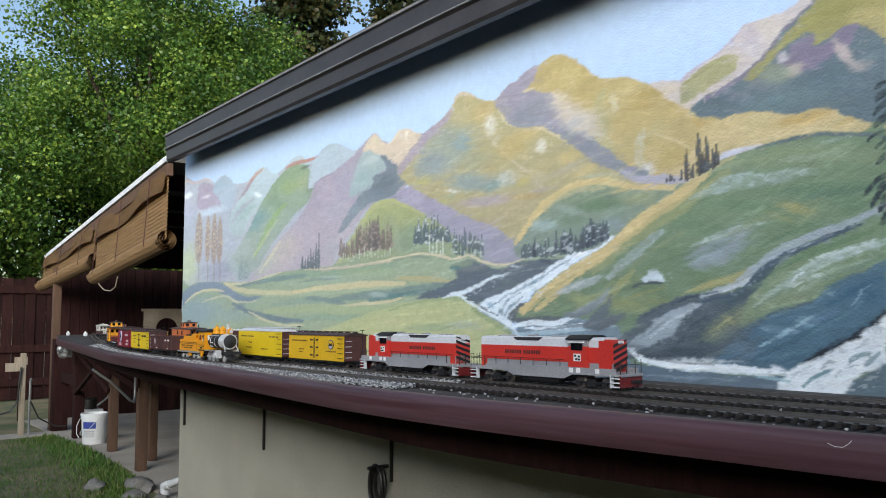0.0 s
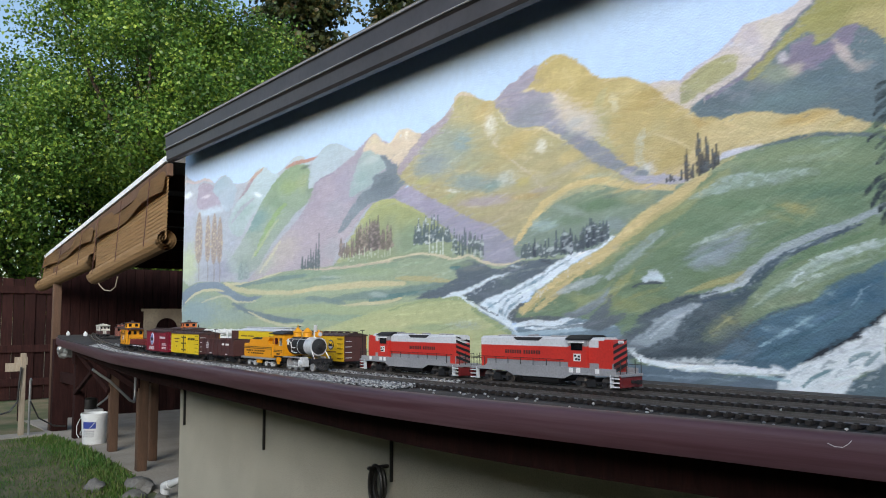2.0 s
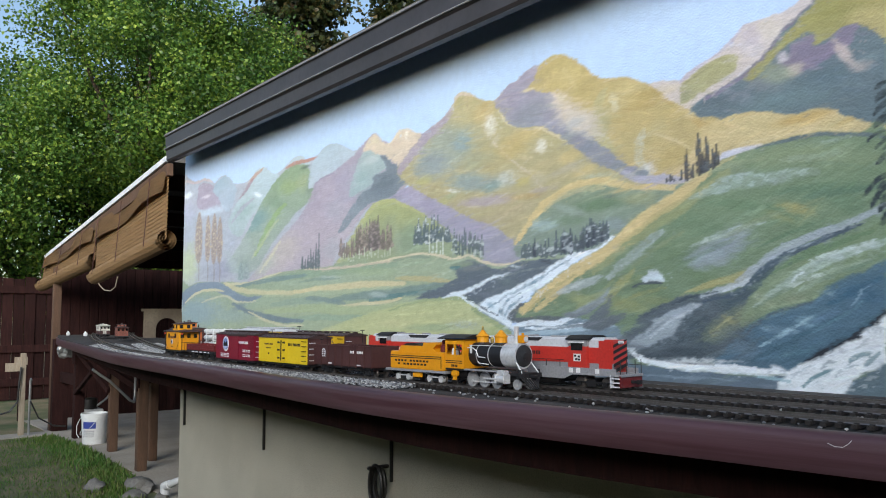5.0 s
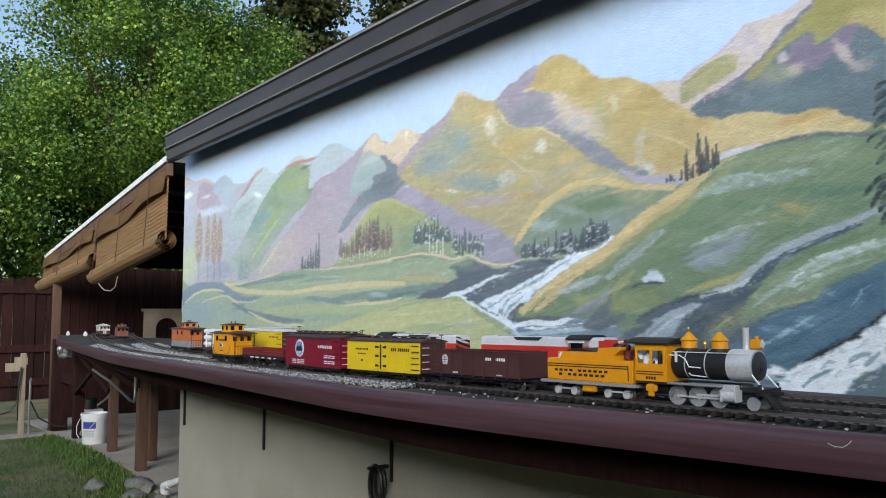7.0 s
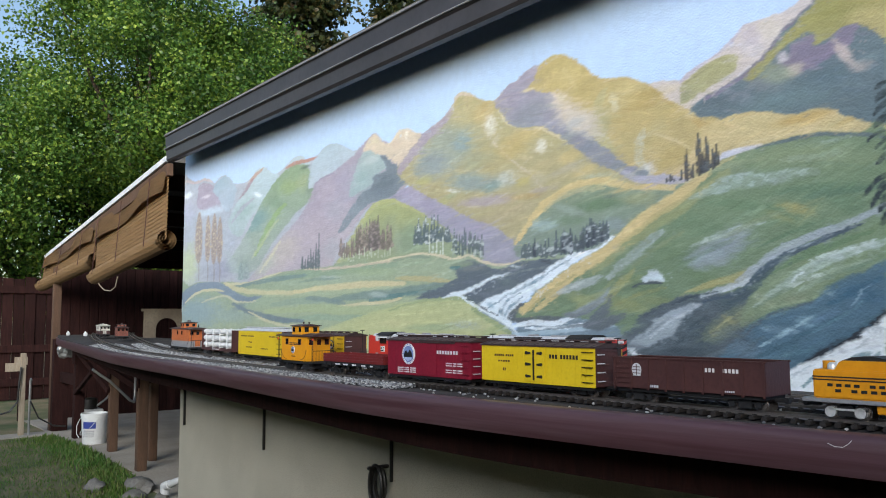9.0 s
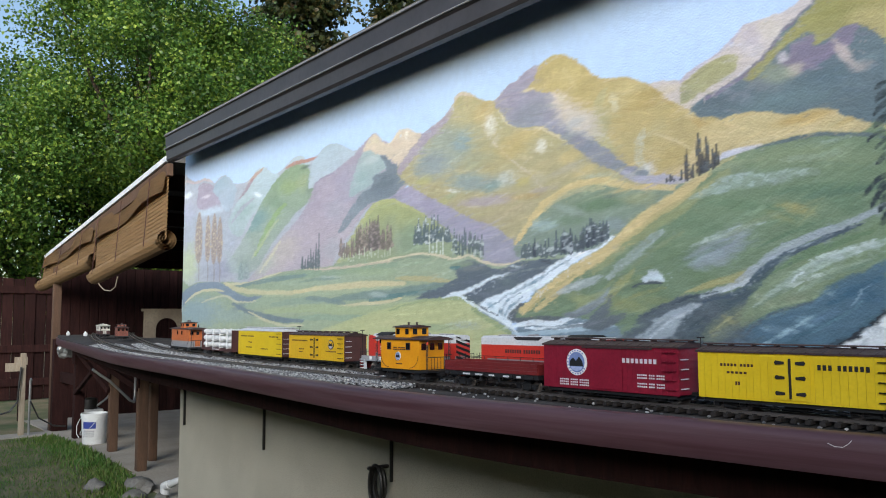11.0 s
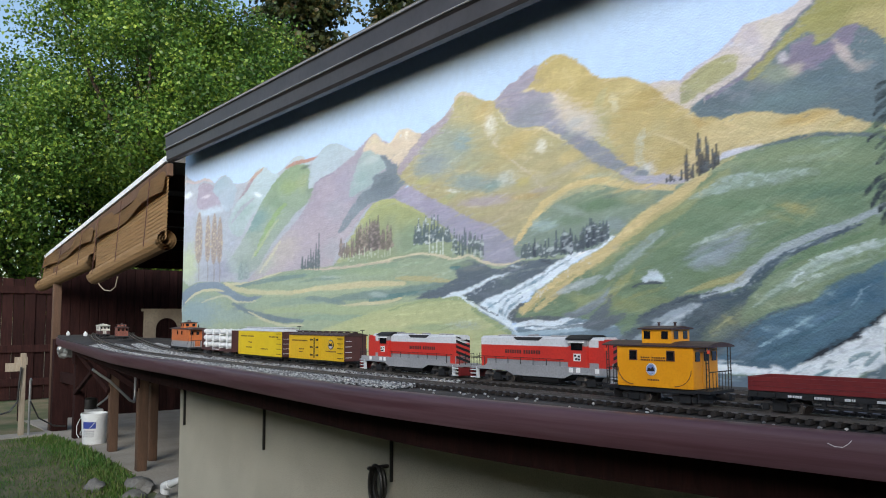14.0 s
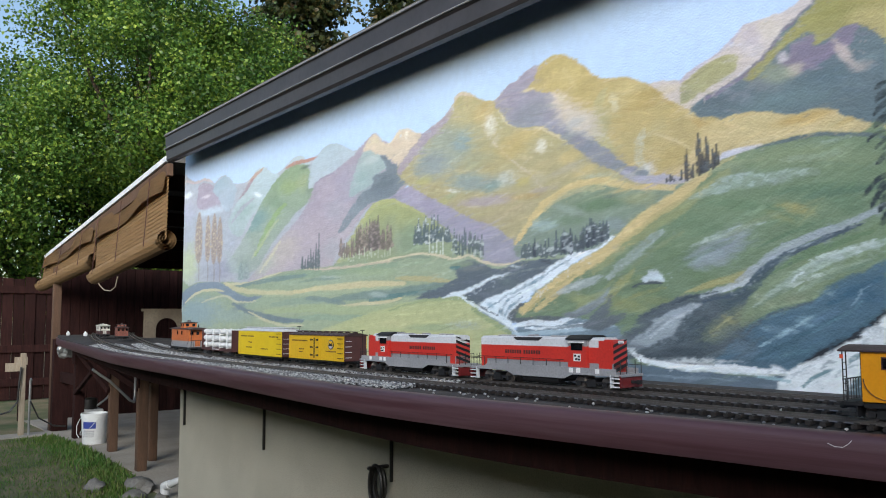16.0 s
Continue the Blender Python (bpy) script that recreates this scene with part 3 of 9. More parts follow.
    dab(-1.014, 2.264, (0.056, 0.0), (-0.0, 0.016), (124, 146, 151), 0.7, 0.5)
    dab(-1.382, 2.209, (0.12, 0.0), (-0.0, 0.028), (112, 136, 138), 0.5, 0.5)
    dab(-1.189, 2.275, (0.0282, -0.0103), (0.0027, 0.0075), (150, 140, 157), 0.5, 0.5)
    dab(-1.463, 2.25, (0.0693, -0.04), (0.012, 0.0208), (134, 140, 150), 0.5, 0.6)
    # second ochre mountain
    form([(-2.73, 2.49), (-2.682, 2.501), (-2.632, 2.516), (-2.575, 2.545), (-2.52, 2.555), (-2.448, 2.583), (-2.378, 2.59), (-2.327, 2.607), (-2.294, 2.613), (-2.245, 2.6), (-2.192, 2.571), (-2.138, 2.528), (-2.079, 2.474), (-2.045, 2.452), (-1.98, 2.438), (-1.952, 2.435), (-1.898, 2.418), (-1.846, 2.388), (-1.807, 2.368), (-1.768, 2.337), (-1.73, 2.294), (-1.687, 2.264), (-1.641, 2.231), (-1.587, 2.196), (-1.535, 2.175), (-1.581, 2.013), (-1.674, 1.966), (-1.846, 1.998), (-2.061, 2.086), (-2.239, 2.217), (-2.506, 2.315), (-2.634, 2.401)], (196, 172, 100), low=(192, 168, 108))
    dab(-2.232, 2.517, (0.0797, 0.0334), (-0.0617, 0.0368), (202, 180, 110), 0.7)
    dab(-2.356, 2.523, (0.0451, -0.0082), (0.0274, 0.0376), (186, 164, 102), 0.6)
    stroke([(-2.244, 2.544), (-2.201, 2.485), (-2.159, 2.416)], 0.016, 0.67, (208, 188, 122), 0.5)
    dab(-2.141, 2.4, (0.048, 0.0), (-0.0, 0.04), (190, 166, 96), 0.5)
    stroke([(-2.029, 2.397), (-2.06, 2.322), (-2.046, 2.228), (-1.997, 2.138)], 0.044, 0.67, (184, 174, 118), 0.8)
    dab(-1.98, 2.341, (0.0236, 0.0028), (-0.0104, 0.0394), (206, 200, 160), 0.8)
    dab(-2.015, 2.276, (0.02, 0.0), (-0.0, 0.078), (176, 168, 118), 0.5)
    dab(-1.835, 2.318, (0.078, 0.0), (-0.0, 0.036), (188, 158, 84), 0.7)
    dab(-1.907, 2.382, (0.084, 0.0), (-0.0, 0.027), (208, 184, 118), 0.7)
    dab(-1.902, 2.276, (0.048, 0.0), (-0.0, 0.032), (196, 172, 104), 0.6)
    dab(-1.7, 2.238, (0.045, 0.026), (-0.014, 0.0242), (200, 174, 104), 0.7)
    dab(-1.775, 2.198, (0.048, 0.0), (-0.0, 0.04), (192, 176, 118), 0.5)
    stroke([(-1.839, 2.198), (-1.861, 2.146), (-1.863, 2.09), (-1.834, 2.043)], 0.044, 1, (190, 190, 160), 0.75, 0.3)
    dab(-1.828, 2.05, (0.032, 0.0), (-0.0, 0.027), (208, 206, 200), 0.8)
    dab(-1.925, 2.157, (0.054, 0.0), (-0.0, 0.056), (186, 166, 104), 0.6)
    stroke([(-1.788, 2.175), (-1.725, 2.147), (-1.669, 2.116), (-1.623, 2.084)], 0.01, 0.67, (212, 192, 136), 0.7)
    dab(-1.723, 2.076, (0.084, 0.0), (-0.0, 0.044), (186, 160, 90), 0.7)
    stroke([(-1.803, 2.354), (-1.735, 2.283), (-1.651, 2.223)], 0.012, 1, (188, 156, 84), 0.6)
    form([(-2.73, 2.49), (-2.682, 2.501), (-2.632, 2.516), (-2.575, 2.545), (-2.52, 2.555), (-2.448, 2.583), (-2.388, 2.588), (-2.41, 2.546), (-2.438, 2.513), (-2.453, 2.486), (-2.37, 2.472), (-2.291, 2.439), (-2.261, 2.367), (-2.225, 2.29), (-2.139, 2.264), (-2.08, 2.225), (-2.024, 2.165), (-1.959, 2.101), (-1.89, 2.062), (-1.823, 2.043), (-1.835, 2.013), (-1.95, 2.043), (-2.061, 2.093), (-2.148, 2.159), (-2.239, 2.226), (-2.318, 2.27), (-2.401, 2.305), (-2.513, 2.316), (-2.608, 2.391)], (164, 152, 171), low=(128, 138, 145), rough=0.012)
    dab(-2.576, 2.498, (0.0674, -0.0424), (0.0463, 0.0414), (160, 150, 166), 0.6)
    dab(-2.434, 2.391, (0.1275, 0.0342), (-0.0155, 0.058), (138, 144, 150), 0.6)
    dab(-2.117, 2.191, (0.1107, 0.0479), (-0.0163, 0.0168), (128, 138, 150), 0.7)
    dab(-2.614, 2.439, (0.042, 0.0), (-0.0, 0.036), (152, 148, 152), 0.6)
    dab(-2.219, 2.251, (0.0707, 0.033), (-0.0127, 0.0272), (146, 152, 146), 0.6)
    dab(-1.923, 2.06, (0.058, 0.0155), (-0.0039, 0.0145), (150, 146, 166), 0.8)
    form([(-2.304, 2.442), (-2.265, 2.457), (-2.228, 2.415), (-2.191, 2.369), (-2.113, 2.333), (-2.067, 2.291), (-2.034, 2.217), (-2.069, 2.21), (-2.133, 2.258), (-2.225, 2.285), (-2.28, 2.354), (-2.312, 2.404)], (216, 198, 172), low=(196, 186, 176), rough=0.014)
    dab(-2.212, 2.292, (0.0869, 0.0233), (-0.0062, 0.0232), (176, 178, 176), 0.7)
    dab(-2.253, 2.425, (0.027, 0.0), (-0.0, 0.021), (214, 204, 168), 0.6)
    off()
    dab(-2.453, 2.496, (0.036, 0.0), (-0.0, 0.008), (212, 196, 150), 0.9)
    dab(-1.941, 2.35, (0.0772, -0.0072), (0.0021, 0.0099), (208, 180, 108), 0.5, 0.6)
    dab(-1.862, 2.289, (0.0886, -0.0104), (0.0021, 0.0079), (184, 150, 78), 0.7, 0.7)
    dab(-1.957, 2.26, (0.0451, 0.0109), (-0.0082, 0.015), (180, 152, 84), 0.5, 0.7)
    # great ochre mountain
    form([(-3.452, 2.278), (-3.384, 2.347), (-3.284, 2.405), (-3.186, 2.454), (-3.093, 2.483), (-3.015, 2.515), (-2.966, 2.559), (-2.936, 2.585), (-2.901, 2.591), (-2.859, 2.576), (-2.809, 2.546), (-2.761, 2.521), (-2.698, 2.505), (-2.667, 2.482), (-2.637, 2.444), (-2.607, 2.406), (-2.571, 2.368), (-2.527, 2.344), (-2.477, 2.332), (-2.428, 2.33), (-2.374, 2.322), (-2.328, 2.298), (-2.283, 2.265), (-2.232, 2.228), (-2.148, 2.168), (-2.061, 2.104), (-1.972, 2.052), (-1.897, 2.024), (-1.746, 1.984), (-2.063, 2.009), (-2.276, 2.014), (-2.41, 1.919), (-2.544, 1.832), (-2.662, 1.857), (-2.818, 1.923), (-3.029, 2.014), (-3.236, 2.124), (-3.349, 2.197)], (184, 170, 112), low=(178, 164, 116))
    dab(-3.026, 2.339, (0.2165, -0.075), (0.115, 0.1195), (152, 164, 148), 0.8)
    dab(-2.912, 2.347, (0.072, 0.0), (-0.0, 0.045), (132, 162, 170), 0.75)
    dab(-3.145, 2.273, (0.1299, -0.045), (0.06, 0.0624), (142, 156, 161), 0.75)
    dab(-2.823, 2.142, (0.2152, -0.0141), (0.0056, 0.0478), (132, 156, 158), 0.8)
    dab(-2.689, 2.103, (0.104, 0.0), (-0.0, 0.024), (120, 152, 146), 0.8)
    dab(-2.773, 2.234, (0.136, 0.0), (-0.0, 0.044), (164, 166, 126), 0.6)
    dab(-3.235, 2.264, (0.064, 0.0), (-0.0, 0.06), (146, 158, 150), 0.6)
    stroke([(-3.421, 2.28), (-3.329, 2.362), (-3.21, 2.43), (-3.088, 2.473), (-2.998, 2.514)], 0.078, 0.75, (166, 150, 170), 0.85)
    stroke([(-2.98, 2.533), (-2.944, 2.576), (-2.901, 2.586), (-2.826, 2.555)], 0.024, 0.75, (204, 182, 150), 0.8)
    dab(-2.902, 2.489, (0.088, 0.0), (-0.0, 0.066), (188, 176, 122), 0.7)
    dab(-2.859, 2.529, (0.032, 0.0), (-0.0, 0.048), (196, 178, 122), 0.7)
    dab(-2.746, 2.456, (0.088, 0.0), (-0.0, 0.06), (200, 174, 108), 0.8)
    dab(-2.746, 2.478, (0.024, 0.0), (-0.0, 0.028), (184, 152, 84), 0.5)
    dab(-2.868, 2.52, (0.012, 0.0), (-0.0, 0.024), (164, 146, 110), 0.6)
    dab(-2.7, 2.388, (0.0436, 0.0046), (-0.0111, 0.0594), (218, 214, 194), 0.9, 0.2)
    dab(-2.67, 2.309, (0.0254, -0.0059), (0.0237, 0.0254), (200, 190, 152), 0.7)
    stroke([(-2.652, 2.452), (-2.622, 2.41), (-2.585, 2.374), (-2.535, 2.346)], 0.008, 0.67, (216, 202, 152), 0.8)
    stroke([(-2.701, 2.325), (-2.64, 2.267), (-2.566, 2.208), (-2.447, 2.124), (-2.366, 2.054)], 0.012, 1, (206, 190, 160), 0.6)
    dab(-2.558, 2.258, (0.1128, 0.0205), (-0.0328, 0.0451), (196, 170, 98), 0.8)
    dab(-2.471, 2.303, (0.128, 0.0), (-0.0, 0.03), (202, 176, 106), 0.8)
    dab(-2.379, 2.237, (0.039, 0.0), (-0.0, 0.034), (222, 218, 198), 0.9, 0.15)
    stroke([(-2.422, 2.324), (-2.361, 2.307), (-2.289, 2.264), (-2.226, 2.219)], 0.012, 1, (214, 198, 148), 0.8)
    dab(-2.209, 2.165, (0.0865, 0.036), (-0.0254, 0.0271), (204, 180, 112), 0.8)
    dab(-2.371, 2.143, (0.0958, 0.0233), (-0.0185, 0.0338), (190, 172, 118), 0.7)
    dab(-2.12, 2.095, (0.0816, 0.0254), (-0.0152, 0.0218), (206, 182, 114), 0.8)
    dab(-3.221, 2.198, (0.0779, 0.018), (-0.03, 0.0208), (184, 178, 106), 0.8)
    dab(-3.046, 2.078, (0.0901, 0.039), (-0.018, 0.0234), (180, 174, 110), 0.8)
    dab(-2.984, 2.101, (0.056, 0.0), (-0.0, 0.02), (158, 168, 130), 0.6)
    dab(-2.597, 2.126, (0.066, 0.0), (-0.0, 0.042), (184, 188, 170), 0.8, 0.4)
    dab(-2.489, 2.096, (0.048, 0.0), (-0.0, 0.02), (188, 172, 96), 0.8)
    dab(-2.399, 2.093, (0.054, 0.0), (-0.0, 0.032), (186, 176, 140), 0.6)
    dab(-2.711, 2.184, (0.08, 0.0), (-0.0, 0.048), (186, 166, 108), 0.6)
    dab(-2.242, 2.113, (0.0977, 0.0178), (-0.0137, 0.0188), (176, 166, 140), 0.6)
    dab(-2.736, 2.041, (0.2139, -0.015), (0.0072, 0.0257), (172, 156, 166), 0.8)
    dab(-2.476, 2.029, (0.1318, -0.0069), (0.0009, 0.018), (190, 158, 92), 0.7)
    dab(-2.66, 1.959, (0.2191, 0.0349), (-0.0116, 0.0411), (178, 162, 118), 0.8)
    dab(-2.443, 1.976, (0.096, 0.0), (-0.0, 0.024), (176, 162, 118), 0.7)
    dab(-2.984, 2.12, (0.0658, -0.0144), (0.0051, 0.0085), (216, 216, 206), 0.7, 0.5)
    dab(-2.062, 2.059, (0.1195, -0.007), (0.0018, 0.0139), (178, 182, 150), 0.7, 0.4)
    dab(-2.373, 2.046, (0.09, 0.0), (-0.0, 0.012), (176, 160, 150), 0.6)
    # ochre foothills
    form([(-1.697, 2.258), (-1.63, 2.223), (-1.585, 2.192), (-1.548, 2.18), (-1.487, 2.181), (-1.424, 2.184), (-1.364, 2.173), (-1.269, 2.144), (-1.195, 2.143), (-1.16, 2.139), (-1.126, 2.123), (-1.078, 2.092), (-1.03, 2.071), (-0.98, 2.051), (-0.982, 2.015), (-1.097, 2.042), (-1.235, 2.061), (-1.389, 2.044), (-1.559, 2.01), (-1.684, 1.967), (-1.721, 1.989), (-1.671, 2.047), (-1.617, 2.119), (-1.598, 2.156)], (210, 184, 118), low=(204, 180, 124))
    dab(-1.233, 2.122, (0.104, 0.0), (-0.0, 0.02), (200, 162, 88), 0.9)
    dab(-1.094, 2.089, (0.0337, 0.0047), (-0.0011, 0.0079), (200, 164, 92), 0.85)
    dab(-1.597, 2.188, (0.062, 0.015), (-0.0123, 0.0226), (196, 160, 88), 0.8)
    dab(-1.405, 2.134, (0.1, 0.0), (-0.0, 0.032), (206, 184, 124), 0.6)
    dab(-1.565, 2.07, (0.048, 0.0), (-0.0, 0.032), (204, 180, 118), 0.7)
    stroke([(-1.449, 2.077), (-1.309, 2.082), (-1.198, 2.079), (-1.063, 2.053)], 0.012, 2, (214, 192, 134), 0.7)
    form([(-1.526, 2.052), (-1.479, 2.063), (-1.429, 2.064), (-1.372, 2.062), (-1.409, 2.044), (-1.48, 2.029), (-1.519, 2.023)], (196, 194, 205))
    form([(-1.96, 2.07), (-1.896, 2.043), (-1.824, 2.024), (-1.73, 2.013), (-1.659, 1.988), (-1.697, 1.977), (-1.795, 1.989), (-1.897, 2.018)], (168, 164, 181))
    # round hill and lavender slope
    form([(-3.537, 2.13), (-3.462, 2.164), (-3.38, 2.184), (-3.319, 2.187), (-3.236, 2.147), (-3.073, 2.07), (-2.899, 1.995), (-2.777, 1.945), (-2.661, 1.905), (-2.566, 1.849), (-2.488, 1.803), (-2.489, 1.739), (-2.664, 1.739), (-2.82, 1.769), (-3.03, 1.843), (-3.261, 1.975)], (162, 152, 174), low=(156, 152, 168))
    dab(-3.26, 2.121, (0.0866, 0.03), (-0.02, 0.0208), (172, 162, 181), 0.6)
    dab(-2.7, 1.844, (0.0958, 0.0349), (-0.0123, 0.0338), (150, 150, 160), 0.5)
    dab(-3.462, 2.14, (0.0564, -0.0123), (0.0086, 0.0141), (140, 140, 152), 0.6)
    form([(-4.104, 1.793), (-4.015, 1.874), (-3.916, 1.966), (-3.832, 2.036), (-3.738, 2.103), (-3.636, 2.145), (-3.537, 2.149), (-3.441, 2.128), (-3.339, 2.089), (-3.222, 2.035), (-3.11, 1.984), (-3.021, 1.93), (-2.969, 1.882), (-2.852, 1.824), (-2.756, 1.771), (-3.076, 1.768), (-3.462, 1.796), (-3.794, 1.783)], (170, 174, 108), low=(146, 160, 124))
    dab(-3.335, 1.912, (0.15, 0.0), (-0.0, 0.078), (134, 156, 122), 0.8)
    dab(-3.515, 2.015, (0.09, 0.0), (-0.0, 0.054), (152, 162, 118), 0.6)
    dab(-3.708, 1.923, (0.18, 0.0), (-0.0, 0.072), (150, 162, 122), 0.6)
    dab(-3.075, 1.846, (0.17, 0.0), (-0.0, 0.042), (146, 164, 124), 0.6)
    stroke([(-4.04, 1.836), (-3.928, 1.94), (-3.808, 2.04), (-3.658, 2.129), (-3.515, 2.14), (-3.349, 2.09), (-3.213, 2.028)], 0.033, 0.5, (186, 186, 112), 0.7)
    dab(-3.952, 1.87, (0.0463, -0.0276), (0.0735, 0.0309), (180, 184, 112), 0.7)
    dab(-3.452, 1.918, (0.04, 0.0), (-0.0, 0.072), (160, 168, 140), 0.4)
    off()
    stroke([(-2.544, 1.837), (-2.515, 1.86), (-2.493, 1.883)], 0.008, 0.67, (226, 214, 196), 0.9)
    form([(-2.559, 1.823), (-2.486, 1.902), (-2.426, 1.964), (-2.357, 2.007), (-2.291, 2.035), (-2.212, 2.055), (-2.121, 2.058), (-2.034, 2.05), (-1.972, 2.033), (-1.871, 2.003), (-1.746, 1.98), (-1.655, 1.974), (-1.767, 1.929), (-1.865, 1.877), (-1.969, 1.8), (-2.065, 1.764), (-2.251, 1.735), (-2.448, 1.732), (-2.51, 1.75)], (132, 150, 116), low=(130, 148, 132))
    dab(-2.065, 1.947, (0.1367, -0.0128), (0.0063, 0.0297), (108, 138, 98), 0.8)
    dab(-2.23, 1.943, (0.087, -0.027), (0.0114, 0.0163), (150, 166, 152), 0.7)
    dab(-2.377, 1.896, (0.0798, -0.0186), (0.0203, 0.0218), (160, 182, 180), 0.7)
    dab(-1.983, 1.858, (0.0544, -0.0254), (0.0118, 0.0254), (138, 154, 156), 0.7)
    dab(-1.873, 1.946, (0.0871, -0.0122), (0.0036, 0.0257), (154, 158, 108), 0.7)
    dab(-2.008, 1.971, (0.036, 0.0), (-0.0, 0.008), (96, 118, 104), 0.6)
    dab(-2.216, 1.899, (0.0886, -0.0104), (0.0052, 0.0197), (118, 144, 110), 0.7)
    stroke([(-2.537, 1.832), (-2.472, 1.9), (-2.388, 1.975), (-2.282, 2.024), (-2.175, 2.045), (-2.057, 2.042), (-1.924, 2.008), (-1.731, 1.97)], 0.046, 0.67, (214, 186, 118), 0.95)
    stroke([(-2.375, 1.954), (-2.276, 2), (-2.152, 2.016), (-2.035, 2.006)], 0.024, 1, (198, 184, 132), 0.6, 0.3)
    dab(-1.872, 1.993, (0.1496, 0.007), (-0.001, 0.01), (210, 180, 112), 0.7)
    # the plain
    form([(-6.639, 1.762), (-6.397, 1.782), (-6.193, 1.801), (-5.875, 1.793), (-5.621, 1.783), (-5.27, 1.769), (-5.003, 1.797), (-4.754, 1.815), (-4.449, 1.821), (-4.17, 1.817), (-3.794, 1.818), (-3.569, 1.82), (-3.36, 1.831), (-3.237, 1.835), (-3.12, 1.821), (-2.987, 1.79), (-2.86, 1.798), (-2.772, 1.769), (-2.683, 1.743), (-2.597, 1.743), (-2.51, 1.758), (-2.38, 1.767), (-2.22, 1.749), (-2.382, 1.676), (-2.629, 1.574), (-2.524, 1.413), (-2.265, 1.19), (-6.581, 0.885)], (150, 166, 132), low=(160, 172, 134))
    dab(-6.203, 1.568, (0.528, 0.0), (-0.0, 0.13), (136, 160, 166), 0.8)
    dab(-5.549, 1.529, (0.4, 0.0), (-0.0, 0.056), (144, 166, 160), 0.6)
    dab(-5.084, 1.622, (0.36, 0.0), (-0.0, 0.04), (152, 172, 140), 0.6)
    stroke([(-4.754, 1.782), (-4.306, 1.783), (-3.914, 1.783), (-3.462, 1.79)], 0.052, 0.67, (138, 162, 130), 0.8)
    stroke([(-4.752, 1.737), (-4.236, 1.728), (-3.794, 1.745), (-3.36, 1.755)], 0.048, 0.67, (158, 174, 142), 0.8)
    dab(-4.169, 1.749, (0.1534, -0.0058), (0.0031, 0.0149), (168, 182, 176), 0.6)
    stroke([(-4.521, 1.736), (-4.305, 1.745), (-4.039, 1.74)], 0.018, 0.43, (112, 140, 124), 0.6)
    dab(-3.679, 1.759, (0.2984, -0.0157), (0.0056, 0.0269), (154, 172, 124), 0.7)
    stroke([(-4.999, 1.663), (-4.304, 1.665), (-3.793, 1.669), (-3.462, 1.665)], 0.036, 0.8, (166, 180, 140), 0.7)
    stroke([(-5.578, 1.736), (-5.27, 1.757), (-4.834, 1.771), (-4.448, 1.779)], 0.033, 0.38, (112, 140, 138), 0.8)
    stroke([(-5.62, 1.762), (-5.364, 1.769), (-5.09, 1.789), (-4.771, 1.816)], 0.024, 0.44, (206, 196, 146), 0.85)
    stroke([(-5.683, 1.781), (-5.538, 1.734), (-5.212, 1.7), (-4.751, 1.678), (-4.446, 1.676)], 0.036, 0.44, (204, 192, 140), 0.85)
    stroke([(-4.595, 1.677), (-4.102, 1.693), (-3.736, 1.693), (-3.401, 1.686)], 0.036, 0.5, (208, 192, 138), 0.9)
    stroke([(-4.912, 1.6), (-4.445, 1.62), (-4.037, 1.611)], 0.04, 0.57, (134, 158, 140), 0.6)
    stroke([(-4.101, 1.619), (-3.793, 1.631), (-3.462, 1.644), (-3.168, 1.649), (-2.962, 1.675)], 0.051, 0.6, (112, 138, 132), 0.8)
    stroke([(-3.707, 1.604), (-3.515, 1.621), (-3.262, 1.641)], 0.024, 0.6, (88, 130, 128), 0.8)
    dab(-3.634, 1.633, (0.1076, -0.0063), (0.0021, 0.0159), (168, 184, 176), 0.7)
    stroke([(-4.445, 1.634), (-4.234, 1.622), (-3.974, 1.594)], 0.028, 0.67, (112, 136, 138), 0.6)
    stroke([(-4.062, 1.576), (-3.793, 1.587), (-3.568, 1.592), (-3.411, 1.613)], 0.018, 0.6, (206, 192, 144), 0.9)
    stroke([(-4.995, 1.556), (-4.302, 1.569), (-3.793, 1.549), (-3.361, 1.579)], 0.052, 0.67, (166, 180, 128), 0.8)
    stroke([(-4.746, 1.502), (-4.301, 1.514), (-3.792, 1.512), (-3.462, 1.552)], 0.033, 0.6, (140, 166, 138), 0.7)
    stroke([(-4.099, 1.454), (-3.792, 1.48), (-3.462, 1.498)], 0.04, 0.67, (186, 186, 132), 0.7)
    stroke([(-3.462, 1.718), (-3.167, 1.7), (-3.006, 1.682)], 0.027, 0.75, (192, 172, 110), 0.7)
    form([(-6.634, 1.686), (-6.397, 1.772), (-6.157, 1.795), (-5.82, 1.791), (-5.661, 1.755), (-5.457, 1.695), (-5.248, 1.661), (-5.051, 1.664), (-5.21, 1.629), (-5.475, 1.638), (-5.741, 1.695), (-5.983, 1.745), (-6.33, 1.688), (-6.577, 1.61)], (126, 144, 157), low=(118, 138, 151))
    off()
    stroke([(-6.477, 1.645), (-6.235, 1.717), (-5.915, 1.734), (-5.7, 1.714)], 0.02, 0.36, (208, 196, 148), 0.85)
    stroke([(-6.114, 1.643), (-5.825, 1.675), (-5.637, 1.675), (-5.455, 1.63), (-5.155, 1.628)], 0.016, 0.36, (200, 192, 152), 0.8)
    stroke([(-5.533, 1.619), (-5.262, 1.558), (-4.994, 1.525), (-4.714, 1.498), (-4.486, 1.494)], 0.036, 0.5, (104, 124, 137), 0.85)
